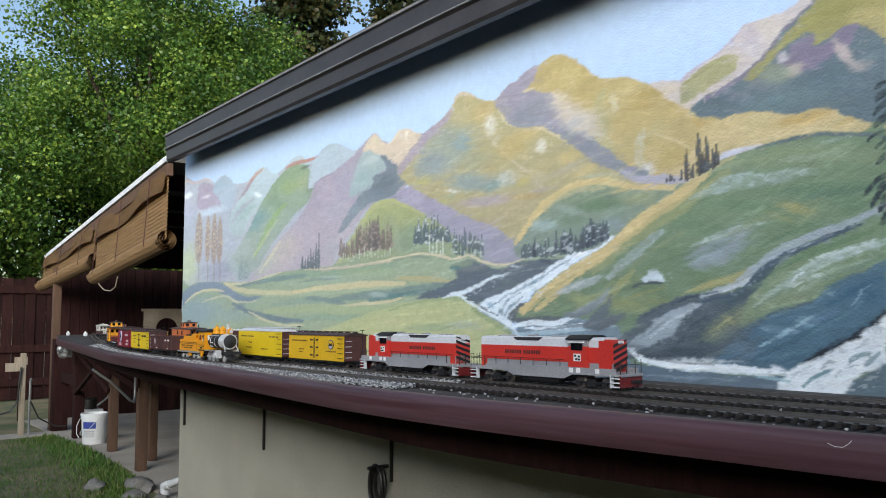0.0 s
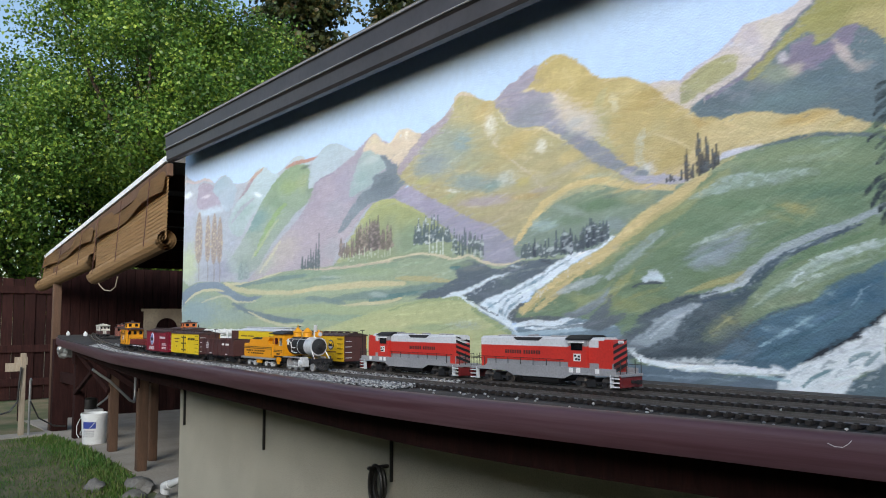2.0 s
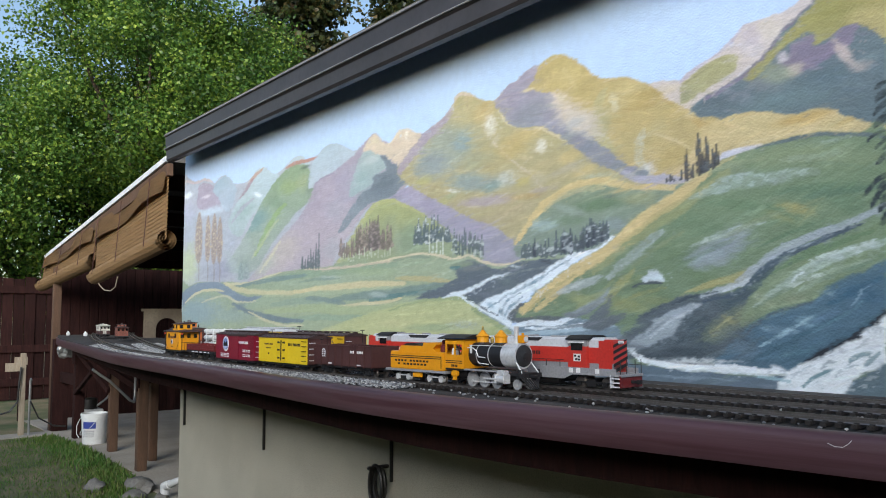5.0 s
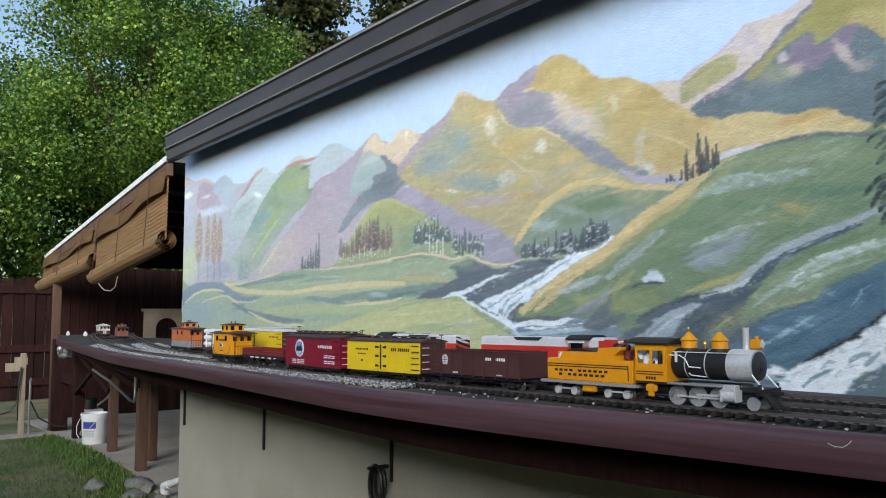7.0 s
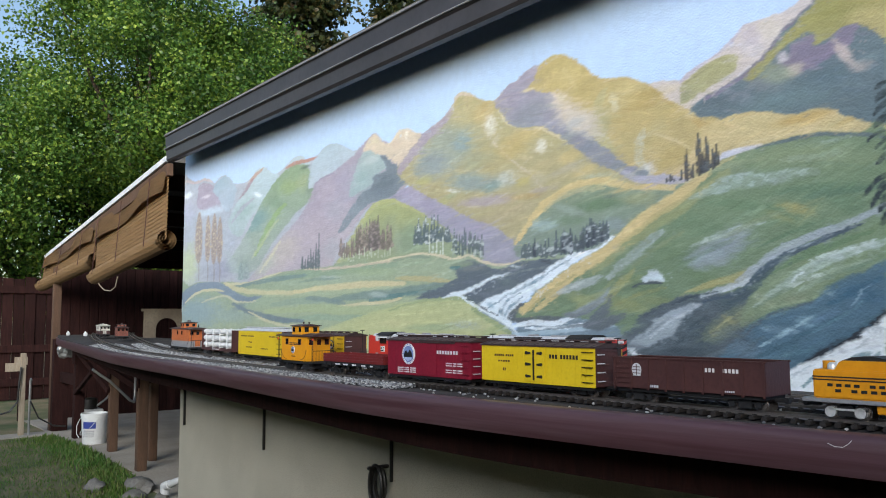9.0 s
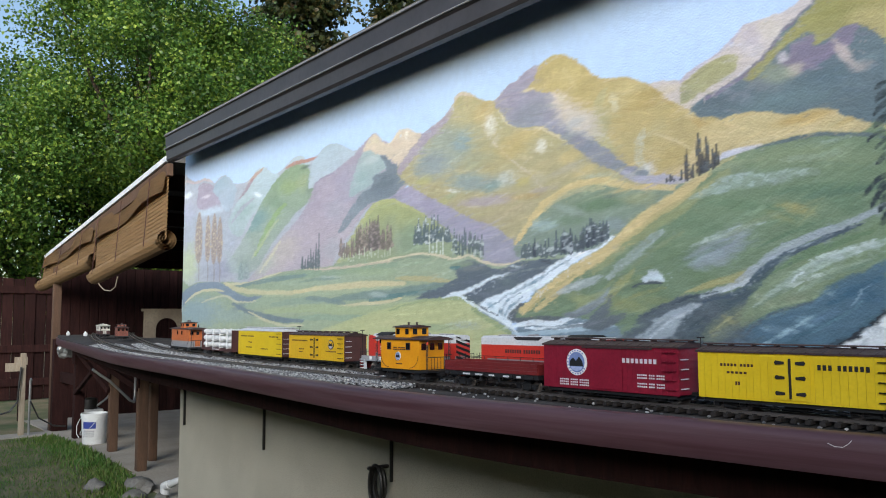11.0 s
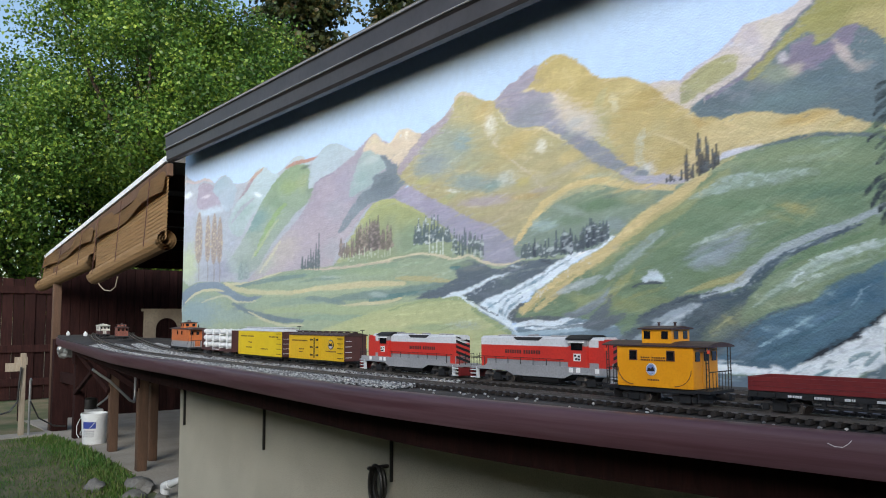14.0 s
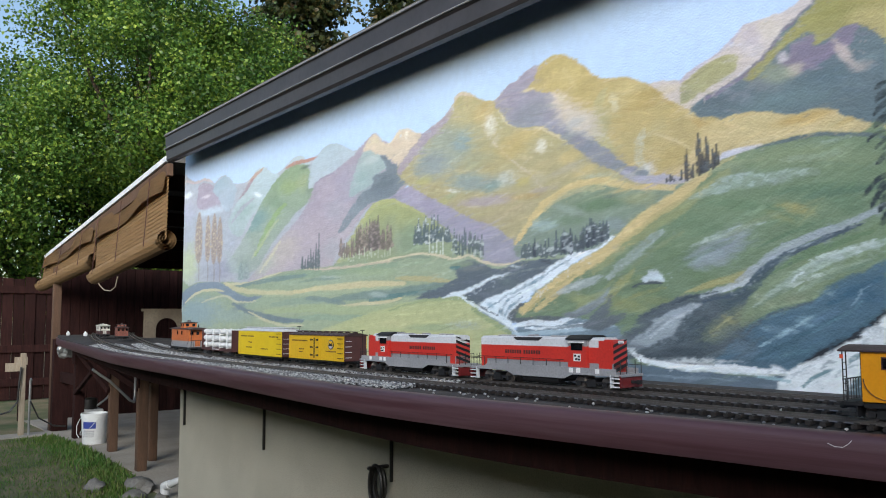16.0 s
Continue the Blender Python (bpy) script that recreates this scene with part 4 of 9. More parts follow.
    dab(-5.414, 1.592, (0.1184, 0.0192), (-0.0215, 0.0263), (114, 134, 145), 0.7)
    stroke([(-5.262, 1.558), (-5.011, 1.502), (-4.745, 1.469), (-4.471, 1.466)], 0.018, 0.37, (204, 196, 150), 0.85)
    stroke([(-4.449, 1.814), (-4.17, 1.803), (-3.794, 1.803), (-3.515, 1.811)], 0.015, 0.6, (206, 180, 152), 0.85)
    form([(-3.282, 1.607), (-3.076, 1.657), (-2.937, 1.701), (-2.988, 1.747), (-2.861, 1.772), (-2.772, 1.756), (-2.664, 1.729), (-2.517, 1.746), (-2.347, 1.75), (-2.201, 1.746), (-2.329, 1.683), (-2.556, 1.59), (-2.706, 1.512), (-2.83, 1.575), (-2.937, 1.62), (-3.077, 1.596)], (98, 110, 120), low=(94, 106, 116), rough=0.012)
    dab(-2.987, 1.757, (0.1758, 0.0069), (-0.0019, 0.027), (140, 158, 120), 0.8)
    stroke([(-3.186, 1.72), (-3.076, 1.735), (-2.936, 1.744)], 0.026, 0.4, (84, 132, 132), 0.9)
    dab(-3.204, 1.77, (0.08, 0.0), (-0.0, 0.01), (170, 178, 178), 0.8, 0.4)
    dab(-3.049, 1.703, (0.0558, -0.0037), (0.0014, 0.012), (178, 172, 182), 0.85)
    dab(-2.837, 1.733, (0.11, 0.0), (-0.0, 0.015), (128, 132, 122), 0.6)
    dab(-2.591, 1.66, (0.145, -0.0507), (0.0118, 0.019), (112, 128, 124), 0.6, 0.3)
    stroke([(-2.742, 1.671), (-2.59, 1.695), (-2.414, 1.711), (-2.283, 1.723)], 0.01, 0.67, (136, 150, 140), 0.5, 0.4)
    dab(-2.546, 1.728, (0.0528, -0.0075), (0.0019, 0.0059), (176, 186, 190), 0.8, 0.5)
    dab(-2.347, 1.734, (0.058, -0.0104), (0.0031, 0.0077), (70, 82, 92), 0.7)
    off()
    stroke([(-3.794, 1.806), (-3.515, 1.82), (-3.261, 1.833), (-3.12, 1.818), (-2.987, 1.787), (-2.86, 1.796), (-2.772, 1.766), (-2.664, 1.742), (-2.571, 1.744), (-2.496, 1.759)], 0.012, 0.5, (212, 194, 154), 0.95)
    stroke([(-3.515, 1.799), (-3.36, 1.819), (-3.167, 1.81)], 0.015, 0.6, (116, 138, 118), 0.6)
    form([(-3.077, 1.599), (-2.989, 1.624), (-2.879, 1.642), (-2.781, 1.668), (-2.68, 1.692), (-2.59, 1.705), (-2.665, 1.683), (-2.773, 1.652), (-2.887, 1.619), (-2.98, 1.597)], (208, 220, 225))
    form([(-4.44, 1.382), (-3.911, 1.5), (-3.568, 1.553), (-3.361, 1.585), (-3.168, 1.601), (-3.032, 1.604), (-2.925, 1.604), (-2.831, 1.57), (-2.736, 1.525), (-2.624, 1.479), (-2.503, 1.408), (-2.492, 1.269), (-4.436, 1.174)], (178, 184, 122), low=(188, 188, 128))
    stroke([(-3.515, 1.546), (-3.263, 1.589), (-2.989, 1.6), (-2.863, 1.576)], 0.018, 0.5, (146, 166, 116), 0.7)
    stroke([(-2.831, 1.544), (-2.706, 1.496), (-2.573, 1.437)], 0.039, 0.75, (126, 152, 106), 0.7)
    dab(-2.906, 1.473, (0.14, 0.0), (-0.0, 0.021), (164, 176, 158), 0.8, 0.5)
    dab(-3.169, 1.458, (0.2, 0.0), (-0.0, 0.021), (146, 168, 128), 0.6)
    dab(-3.462, 1.481, (0.15, 0.0), (-0.0, 0.024), (192, 188, 130), 0.6)
    dab(-2.726, 1.435, (0.1039, 0.045), (-0.016, 0.0208), (150, 168, 108), 0.6)
    # river from the valley
    form([(-2.596, 1.387), (-2.516, 1.481), (-2.385, 1.505), (-2.226, 1.518), (-2.077, 1.534), (-1.888, 1.507), (-1.766, 1.405), (-1.77, 1.304), (-2.598, 1.264)], (120, 142, 155), low=(104, 128, 141))
    form([(-2.791, 1.543), (-2.751, 1.589), (-2.659, 1.602), (-2.57, 1.632), (-2.463, 1.67), (-2.374, 1.702), (-2.295, 1.735), (-2.232, 1.757), (-2.129, 1.768), (-2.064, 1.786), (-2.007, 1.816), (-2.03, 1.783), (-2.1, 1.753), (-2.171, 1.735), (-2.246, 1.697), (-2.329, 1.659), (-2.416, 1.615), (-2.514, 1.564), (-2.565, 1.521), (-2.587, 1.466), (-2.668, 1.496)], (222, 230, 234), low=(206, 220, 227), rough=0.01)
    stroke([(-2.736, 1.548), (-2.651, 1.582), (-2.563, 1.614)], 0.008, 0.67, (118, 152, 171), 0.8, 0.3)
    stroke([(-2.668, 1.521), (-2.607, 1.571), (-2.52, 1.613)], 0.008, 0.67, (118, 152, 171), 0.8, 0.3)
    stroke([(-2.623, 1.501), (-2.586, 1.55), (-2.499, 1.598)], 0.012, 0.75, (118, 152, 171), 0.8, 0.3)
    stroke([(-2.484, 1.637), (-2.409, 1.667), (-2.335, 1.697)], 0.012, 0.75, (118, 152, 171), 0.8, 0.3)
    stroke([(-2.355, 1.689), (-2.283, 1.718), (-2.214, 1.742)], 0.008, 0.67, (118, 152, 171), 0.8, 0.3)
    stroke([(-2.592, 1.6), (-2.506, 1.632), (-2.436, 1.659)], 0.012, 0.75, (118, 152, 171), 0.8, 0.3)
    dab(-2.712, 1.563, (0.0312, -0.012), (0.009, 0.0104), (136, 172, 192), 0.8)
    dab(-2.645, 1.531, (0.0123, 0.0077), (-0.0231, 0.0207), (98, 124, 140), 0.7)
    dab(-2.251, 1.73, (0.0416, -0.024), (0.0045, 0.0078), (186, 200, 207), 0.7, 0.4)
    dab(-2.45, 1.635, (0.0503, -0.0327), (0.0065, 0.0101), (168, 190, 200), 0.6, 0.4)
    off()
    stroke([(-2.929, 1.612), (-2.799, 1.548), (-2.675, 1.501), (-2.587, 1.461), (-2.503, 1.413)], 0.021, 1, (214, 224, 228), 0.9)
    stroke([(-2.896, 1.608), (-2.775, 1.553), (-2.653, 1.511)], 0.009, 0.75, (76, 94, 107), 0.8)
    stroke([(-2.791, 1.538), (-2.668, 1.491), (-2.552, 1.437)], 0.009, 0.75, (96, 130, 153), 0.7)
    dab(-2.594, 1.481, (0.0364, 0.021), (-0.009, 0.0156), (226, 234, 237), 0.8)
    form([(-2.594, 1.496), (-2.571, 1.54), (-2.5, 1.569), (-2.425, 1.548), (-2.326, 1.542), (-2.244, 1.518), (-2.366, 1.486), (-2.516, 1.476)], (100, 108, 114), low=(92, 100, 107), rough=0.012)
    dab(-2.487, 1.53, (0.0709, -0.0063), (0.0028, 0.0079), (136, 140, 110), 0.7)
    off()
    stroke([(-2.573, 1.466), (-2.453, 1.486), (-2.334, 1.481), (-2.208, 1.504)], 0.027, 0.75, (216, 226, 231), 0.9)
    stroke([(-2.559, 1.432), (-2.387, 1.439), (-2.197, 1.459), (-1.995, 1.473)], 0.024, 0.67, (164, 190, 203), 0.8)
    stroke([(-2.488, 1.462), (-2.289, 1.463), (-2.107, 1.481), (-1.979, 1.477)], 0.015, 1, (226, 234, 237), 0.85, 0.3)
    stroke([(-2.387, 1.453), (-2.196, 1.472), (-2.079, 1.477)], 0.012, 1, (84, 102, 114), 0.7)
    dab(-2.259, 1.417, (0.18, 0.0), (-0.0, 0.024), (110, 140, 157), 0.7)
    # great green hill
    form([(-2.55, 1.506), (-2.472, 1.578), (-2.376, 1.638), (-2.252, 1.698), (-2.129, 1.748), (-2.042, 1.78), (-1.97, 1.829), (-1.875, 1.884), (-1.772, 1.927), (-1.686, 1.966), (-1.604, 2.004), (-1.547, 2.027), (-1.471, 2.044), (-1.389, 2.055), (-1.31, 2.067), (-1.235, 2.07), (-1.146, 2.064), (-1.063, 2.045), (-0.982, 2.016), (-1.017, 1.341), (-1.843, 1.301), (-1.979, 1.464), (-2.107, 1.49), (-2.257, 1.509), (-2.419, 1.51)], (120, 144, 104), low=(116, 140, 106))
    dab(-1.238, 2.006, (0.2377, -0.0334), (0.0056, 0.0396), (140, 156, 112), 0.7)
    dab(-1.172, 1.89, (0.1981, -0.0139), (0.0056, 0.0198), (98, 132, 98), 0.8)
    dab(-1.417, 1.866, (0.1994, -0.0465), (0.0152, 0.0163), (108, 140, 100), 0.7)
    dab(-1.611, 1.818, (0.1559, -0.06), (0.027, 0.0312), (112, 140, 102), 0.7)
    dab(-1.754, 1.75, (0.1229, -0.0574), (0.0275, 0.0262), (110, 136, 96), 0.6)
    dab(-1.106, 1.838, (0.0685, -0.0291), (0.0033, 0.0313), (104, 136, 100), 0.7)
    dab(-1.858, 1.611, (0.1128, -0.041), (0.0137, 0.0376), (110, 134, 90), 0.6)
    dab(-1.574, 1.62, (0.1316, -0.0479), (0.0096, 0.0263), (112, 138, 94), 0.7)
    dab(-1.248, 1.784, (0.1316, -0.0479), (0.0082, 0.0226), (110, 140, 100), 0.7)
    dab(-1.473, 1.997, (0.0834, -0.0389), (0.0101, 0.0218), (136, 152, 122), 0.6)
    stroke([(-1.397, 2.053), (-1.31, 2.064), (-1.235, 2.066), (-1.147, 2.059), (-1.048, 2.035), (-0.982, 2.011)], 0.018, 1, (96, 110, 120), 0.9)
    dab(-1.131, 2.038, (0.08, 0.0), (-0.0, 0.006), (170, 184, 184), 0.5, 0.7)
    stroke([(-2.102, 1.681), (-1.959, 1.765), (-1.8, 1.841), (-1.629, 1.924), (-1.495, 1.99)], 0.048, 1, (156, 160, 104), 0.65)
    stroke([(-1.722, 1.952), (-1.65, 1.979), (-1.568, 2.011), (-1.471, 2.039)], 0.016, 0.67, (200, 180, 116), 0.6)
    stroke([(-2.508, 1.53), (-2.383, 1.604), (-2.221, 1.682), (-2.082, 1.747), (-1.968, 1.809), (-1.86, 1.872), (-1.758, 1.919), (-1.661, 1.956), (-1.581, 2.001)], 0.066, 1, (214, 186, 120), 0.97)
    stroke([(-2.418, 1.534), (-2.318, 1.593), (-2.253, 1.647), (-2.148, 1.692)], 0.03, 0.67, (206, 180, 116), 0.9)
    stroke([(-2.466, 1.539), (-2.363, 1.599), (-2.279, 1.643), (-2.191, 1.676)], 0.015, 0.75, (176, 162, 102), 0.8)
    stroke([(-1.986, 1.767), (-1.861, 1.838), (-1.749, 1.889), (-1.638, 1.941)], 0.018, 0.67, (186, 170, 108), 0.7)
    dab(-2.164, 1.576, (0.0816, -0.0254), (0.0139, 0.0199), (160, 164, 104), 0.7)
    dab(-1.981, 1.766, (0.03, 0.0), (-0.0, 0.02), (182, 168, 120), 0.6, 0.6)
    stroke([(-2.023, 1.655), (-1.939, 1.716), (-1.843, 1.773), (-1.771, 1.813)], 0.034, 0.67, (168, 178, 178), 0.75, 0.3)
    stroke([(-2.28, 1.606), (-2.18, 1.635), (-2.068, 1.662)], 0.038, 0.67, (170, 178, 179), 0.8, 0.2)
    stroke([(-1.972, 1.701), (-1.879, 1.759), (-1.786, 1.81)], 0.02, 1, (130, 150, 132), 0.6)
    stroke([(-2.036, 1.569), (-1.974, 1.623), (-1.908, 1.68)], 0.026, 0.67, (166, 162, 96), 0.75)
    stroke([(-2.195, 1.542), (-2.075, 1.596), (-2.007, 1.637)], 0.018, 0.67, (150, 158, 104), 0.6)
    stroke([(-1.607, 1.925), (-1.496, 1.954), (-1.393, 1.951), (-1.277, 1.945)], 0.052, 1, (160, 178, 168), 0.8, 0.55)
    stroke([(-1.373, 1.952), (-1.258, 1.957), (-1.187, 1.943)], 0.032, 2, (168, 184, 172), 0.6, 0.6)
    stroke([(-1.313, 2.005), (-1.202, 1.998), (-1.116, 1.998)], 0.024, 1, (150, 166, 136), 0.5, 0.5)
    dab(-1.264, 1.839, (0.0639, -0.0233), (0.0062, 0.0169), (172, 162, 94), 0.8, 0.2)
    dab(-1.321, 1.82, (0.0544, -0.0254), (0.0059, 0.0127), (150, 154, 96), 0.6)
    stroke([(-1.653, 1.919), (-1.561, 1.939), (-1.475, 1.955)], 0.018, 1, (150, 168, 150), 0.6)
    form([(-1.674, 1.72), (-1.645, 1.742), (-1.591, 1.761), (-1.524, 1.783), (-1.456, 1.804), (-1.42, 1.789), (-1.442, 1.746), (-1.502, 1.712), (-1.581, 1.675), (-1.644, 1.669)], (142, 154, 161), low=(136, 150, 156), rough=0.016)
    off()
    stroke([(-1.654, 1.751), (-1.568, 1.775), (-1.469, 1.797), (-1.375, 1.807)], 0.018, 1, (172, 186, 178), 0.7, 0.5)
    dab(-1.57, 1.713, (0.0589, -0.034), (0.012, 0.0208), (148, 158, 165), 0.5)
    form([(-1.876, 1.632), (-1.857, 1.657), (-1.831, 1.674), (-1.811, 1.677), (-1.796, 1.662), (-1.763, 1.632), (-1.817, 1.634)], (190, 202, 207))
    off()
    stroke([(-1.916, 1.613), (-1.873, 1.628), (-1.817, 1.63), (-1.773, 1.624)], 0.01, 1, (70, 84, 94), 0.95)
    dab(-1.899, 1.62, (0.016, 0.0), (-0.0, 0.009), (70, 84, 94), 0.8)
    stroke([(-1.674, 1.589), (-1.574, 1.616), (-1.488, 1.632), (-1.426, 1.648)], 0.024, 1, (180, 166, 98), 0.75)
    dab(-1.939, 1.549, (0.1182, -0.0208), (0.0052, 0.0295), (150, 154, 90), 0.6)
    dab(-1.81, 1.564, (0.1159, -0.0207), (0.0062, 0.0155), (140, 150, 96), 0.6)
    form([(-2.269, 1.518), (-2.164, 1.544), (-2.087, 1.574), (-2.018, 1.612), (-2.048, 1.564), (-2.1, 1.526), (-2.196, 1.504)], (150, 162, 166), low=(112, 122, 128), rough=0.012)
    form([(-2.154, 1.472), (-2.077, 1.525), (-2.014, 1.585), (-2.026, 1.534), (-2.011, 1.507), (-1.94, 1.511), (-1.989, 1.477), (-2.079, 1.455)], (104, 114, 120), low=(98, 108, 115), rough=0.012)
    # dark rocks and the stream below the hill
    form([(-2.031, 1.395), (-1.953, 1.443), (-1.893, 1.502), (-1.811, 1.535), (-1.713, 1.564), (-1.598, 1.579), (-1.49, 1.594), (-1.428, 1.592), (-1.472, 1.512), (-1.412, 1.511), (-1.497, 1.411), (-1.55, 1.349), (-1.768, 1.341), (-1.893, 1.348), (-2.01, 1.348)], (92, 106, 114), low=(84, 98, 106), rough=0.012)
    form([(-1.938, 1.397), (-1.89, 1.444), (-1.812, 1.49), (-1.733, 1.526), (-1.667, 1.545), (-1.598, 1.557), (-1.658, 1.521), (-1.706, 1.482), (-1.736, 1.438), (-1.79, 1.417), (-1.866, 1.386)], (168, 180, 185), low=(140, 154, 160), rough=0.012)
    off()
    stroke([(-1.893, 1.494), (-1.811, 1.531), (-1.713, 1.56), (-1.598, 1.575)], 0.012, 0.67, (78, 92, 103), 0.85)
    dab(-1.625, 1.447, (0.0613, -0.0514), (0.0386, 0.046), (74, 92, 99), 0.8)
    dab(-1.918, 1.381, (0.102, 0.0), (-0.0, 0.02), (78, 90, 98), 0.8, 0.3)
    dab(-1.684, 1.377, (0.092, 0.0), (-0.0, 0.02), (66, 80, 87), 0.8)
    dab(-1.513, 1.533, (0.0471, -0.022), (0.0118, 0.0254), (78, 100, 105), 0.7)
    dab(-1.97, 1.422, (0.042, 0.0), (-0.0, 0.016), (130, 140, 140), 0.6, 0.5)
    form([(-1.617, 1.424), (-1.607, 1.451), (-1.562, 1.489), (-1.493, 1.523), (-1.418, 1.555), (-1.387, 1.54), (-1.444, 1.504), (-1.507, 1.474), (-1.559, 1.44), (-1.591, 1.416)], (142, 150, 104), low=(128, 138, 100), rough=0.014)
    dab(-1.515, 1.493, (0.036, -0.0252), (0.0069, 0.0098), (166, 158, 96), 0.6, 0.3)
    dab(-1.576, 1.447, (0.0131, -0.0092), (0.0103, 0.0147), (166, 164, 110), 0.6, 0.3)
    form([(-1.474, 1.471), (-1.451, 1.541), (-1.388, 1.613), (-1.309, 1.667), (-1.234, 1.705), (-1.145, 1.733), (-1.061, 1.758), (-0.995, 1.776), (-1.001, 1.643), (-1.084, 1.631), (-1.134, 1.617), (-1.176, 1.598), (-1.223, 1.551), (-1.296, 1.535), (-1.353, 1.525), (-1.412, 1.5)], (122, 148, 104), low=(132, 150, 112))
    stroke([(-1.411, 1.54), (-1.323, 1.6), (-1.236, 1.646), (-1.148, 1.675), (-0.997, 1.721)], 0.03, 1, (172, 190, 178), 0.75, 0.35)
    stroke([(-1.294, 1.574), (-1.22, 1.606), (-1.15, 1.638), (-1.05, 1.666)], 0.018, 0.5, (160, 178, 152), 0.65, 0.3)
    dab(-1.277, 1.556, (0.048, 0.0), (-0.0, 0.02), (148, 156, 120), 0.6, 0.5)
    stroke([(-1.367, 1.638), (-1.271, 1.679), (-1.163, 1.714), (-1.046, 1.748)], 0.024, 1, (104, 138, 94), 0.7)
    stroke([(-1.293, 1.609), (-1.27, 1.63), (-1.247, 1.639)], 0.006, 0.5, (206, 218, 214), 0.8)
    dab(-1.39, 1.558, (0.045, -0.026), (0.008, 0.0139), (168, 178, 140), 0.6, 0.3)
    dab(-1.04, 1.705, (0.0244, -0.0089), (0.0055, 0.015), (186, 204, 196), 0.5, 0.5)
    off()
    stroke([(-1.62, 1.575), (-1.489, 1.611), (-1.406, 1.658), (-1.333, 1.705), (-1.265, 1.732), (-1.192, 1.758), (-1.109, 1.779), (-0.992, 1.822)], 0.03, 1, (164, 174, 182), 0.85)
    dab(-1.143, 1.771, (0.0371, -0.015), (0.0019, 0.0046), (142, 152, 163), 0.6)
    stroke([(-1.607, 1.559), (-1.49, 1.579), (-1.427, 1.615), (-1.382, 1.649), (-1.327, 1.683), (-1.27, 1.706), (-1.197, 1.73), (-1.137, 1.753), (-1.077, 1.774)], 0.017, 0.5, (74, 94, 111), 0.95)
    stroke([(-1.525, 1.542), (-1.449, 1.578), (-1.395, 1.624), (-1.347, 1.655)], 0.028, 1, (72, 94, 104), 0.8)
    stroke([(-1.532, 1.592), (-1.464, 1.612), (-1.427, 1.626)], 0.014, 1, (196, 204, 210), 0.8)
    stroke([(-1.296, 1.702), (-1.215, 1.728), (-1.144, 1.753)], 0.006, 1, (170, 184, 191), 0.5, 0.7)
    # the falls
    form([(-1.581, 1.325), (-1.531, 1.395), (-1.479, 1.445), (-1.425, 1.482), (-1.381, 1.507), (-1.338, 1.523), (-1.274, 1.536), (-1.223, 1.546), (-1.187, 1.578), (-1.145, 1.604), (-1.097, 1.625), (-1.051, 1.639), (-1, 1.661), (-1.009, 1.501), (-1.06, 1.469), (-1.127, 1.422), (-1.196, 1.376), (-1.268, 1.357), (-1.313, 1.327), (-1.44, 1.317)], (80, 118, 138), low=(76, 112, 132))
    dab(-1.476, 1.411, (0.0481, -0.0481), (0.0368, 0.0368), (98, 120, 133), 0.8)
    dab(-1.079, 1.568, (0.0797, -0.023), (0.022, 0.0191), (64, 108, 134), 0.8)
    dab(-1.337, 1.459, (0.0695, -0.0093), (0.0078, 0.0145), (132, 166, 183), 0.75, 0.45)
    dab(-1.244, 1.482, (0.0489, -0.0178), (0.0082, 0.0226), (120, 160, 177), 0.7, 0.5)
    dab(-1.302, 1.397, (0.0966, -0.0259), (0.0072, 0.027), (72, 110, 128), 0.7)
    dab(-1.158, 1.469, (0.0693, -0.02), (0.014, 0.0121), (78, 114, 136), 0.7)
    stroke([(-1.112, 1.532), (-1.081, 1.565), (-1.044, 1.6)], 0.004, 0.5, (140, 174, 190), 0.8, 0.3)
    stroke([(-1.476, 1.422), (-1.413, 1.478), (-1.338, 1.518), (-1.223, 1.542)], 0.007, 0.5, (82, 96, 110), 0.85)
    dab(-1.17, 1.57, (0.0198, -0.0198), (0.0085, 0.0085), (132, 166, 180), 0.6, 0.5)
    dab(-1.438, 1.357, (0.08, 0.0), (-0.0, 0.018), (80, 108, 125), 0.7)
    dab(-1.459, 1.43, (0.0346, -0.02), (0.005, 0.0087), (64, 84, 101), 0.7)
    form([(-1.26, 1.364), (-1.231, 1.382), (-1.185, 1.404), (-1.143, 1.435), (-1.109, 1.456), (-1.085, 1.479), (-1.049, 1.498), (-1.008, 1.521), (-1.01, 1.479), (-1.044, 1.472), (-1.077, 1.439), (-1.127, 1.425), (-1.165, 1.394), (-1.217, 1.369)], (48, 54, 63), low=(42, 48, 57), rough=0.012)
    form([(-2.084, 1.289), (-1.946, 1.325), (-1.769, 1.321), (-1.586, 1.313), (-1.421, 1.307), (-1.27, 1.315), (-1.236, 1.262), (-2.087, 1.202)], (92, 114, 130), low=(98, 116, 128))
    form([(-1.361, 1.253), (-1.317, 1.32), (-1.282, 1.353), (-1.228, 1.37), (-1.175, 1.392), (-1.133, 1.425), (-1.093, 1.436), (-1.081, 1.456), (-1.044, 1.479), (-1.009, 1.501), (-1.015, 1.367), (-1.066, 1.345), (-1.106, 1.317), (-1.128, 1.27)], (226, 230, 228), low=(222, 228, 226), rough=0.01)
    stroke([(-1.271, 1.28), (-1.241, 1.31), (-1.205, 1.329), (-1.167, 1.341)], 0.013, 1, (92, 140, 147), 0.9)
    stroke([(-1.13, 1.359), (-1.112, 1.379), (-1.089, 1.393), (-1.063, 1.397)], 0.02, 2, (116, 152, 157), 0.85)
    stroke([(-1.075, 1.361), (-1.055, 1.385), (-1.032, 1.401)], 0.009, 0.5, (124, 158, 164), 0.8)
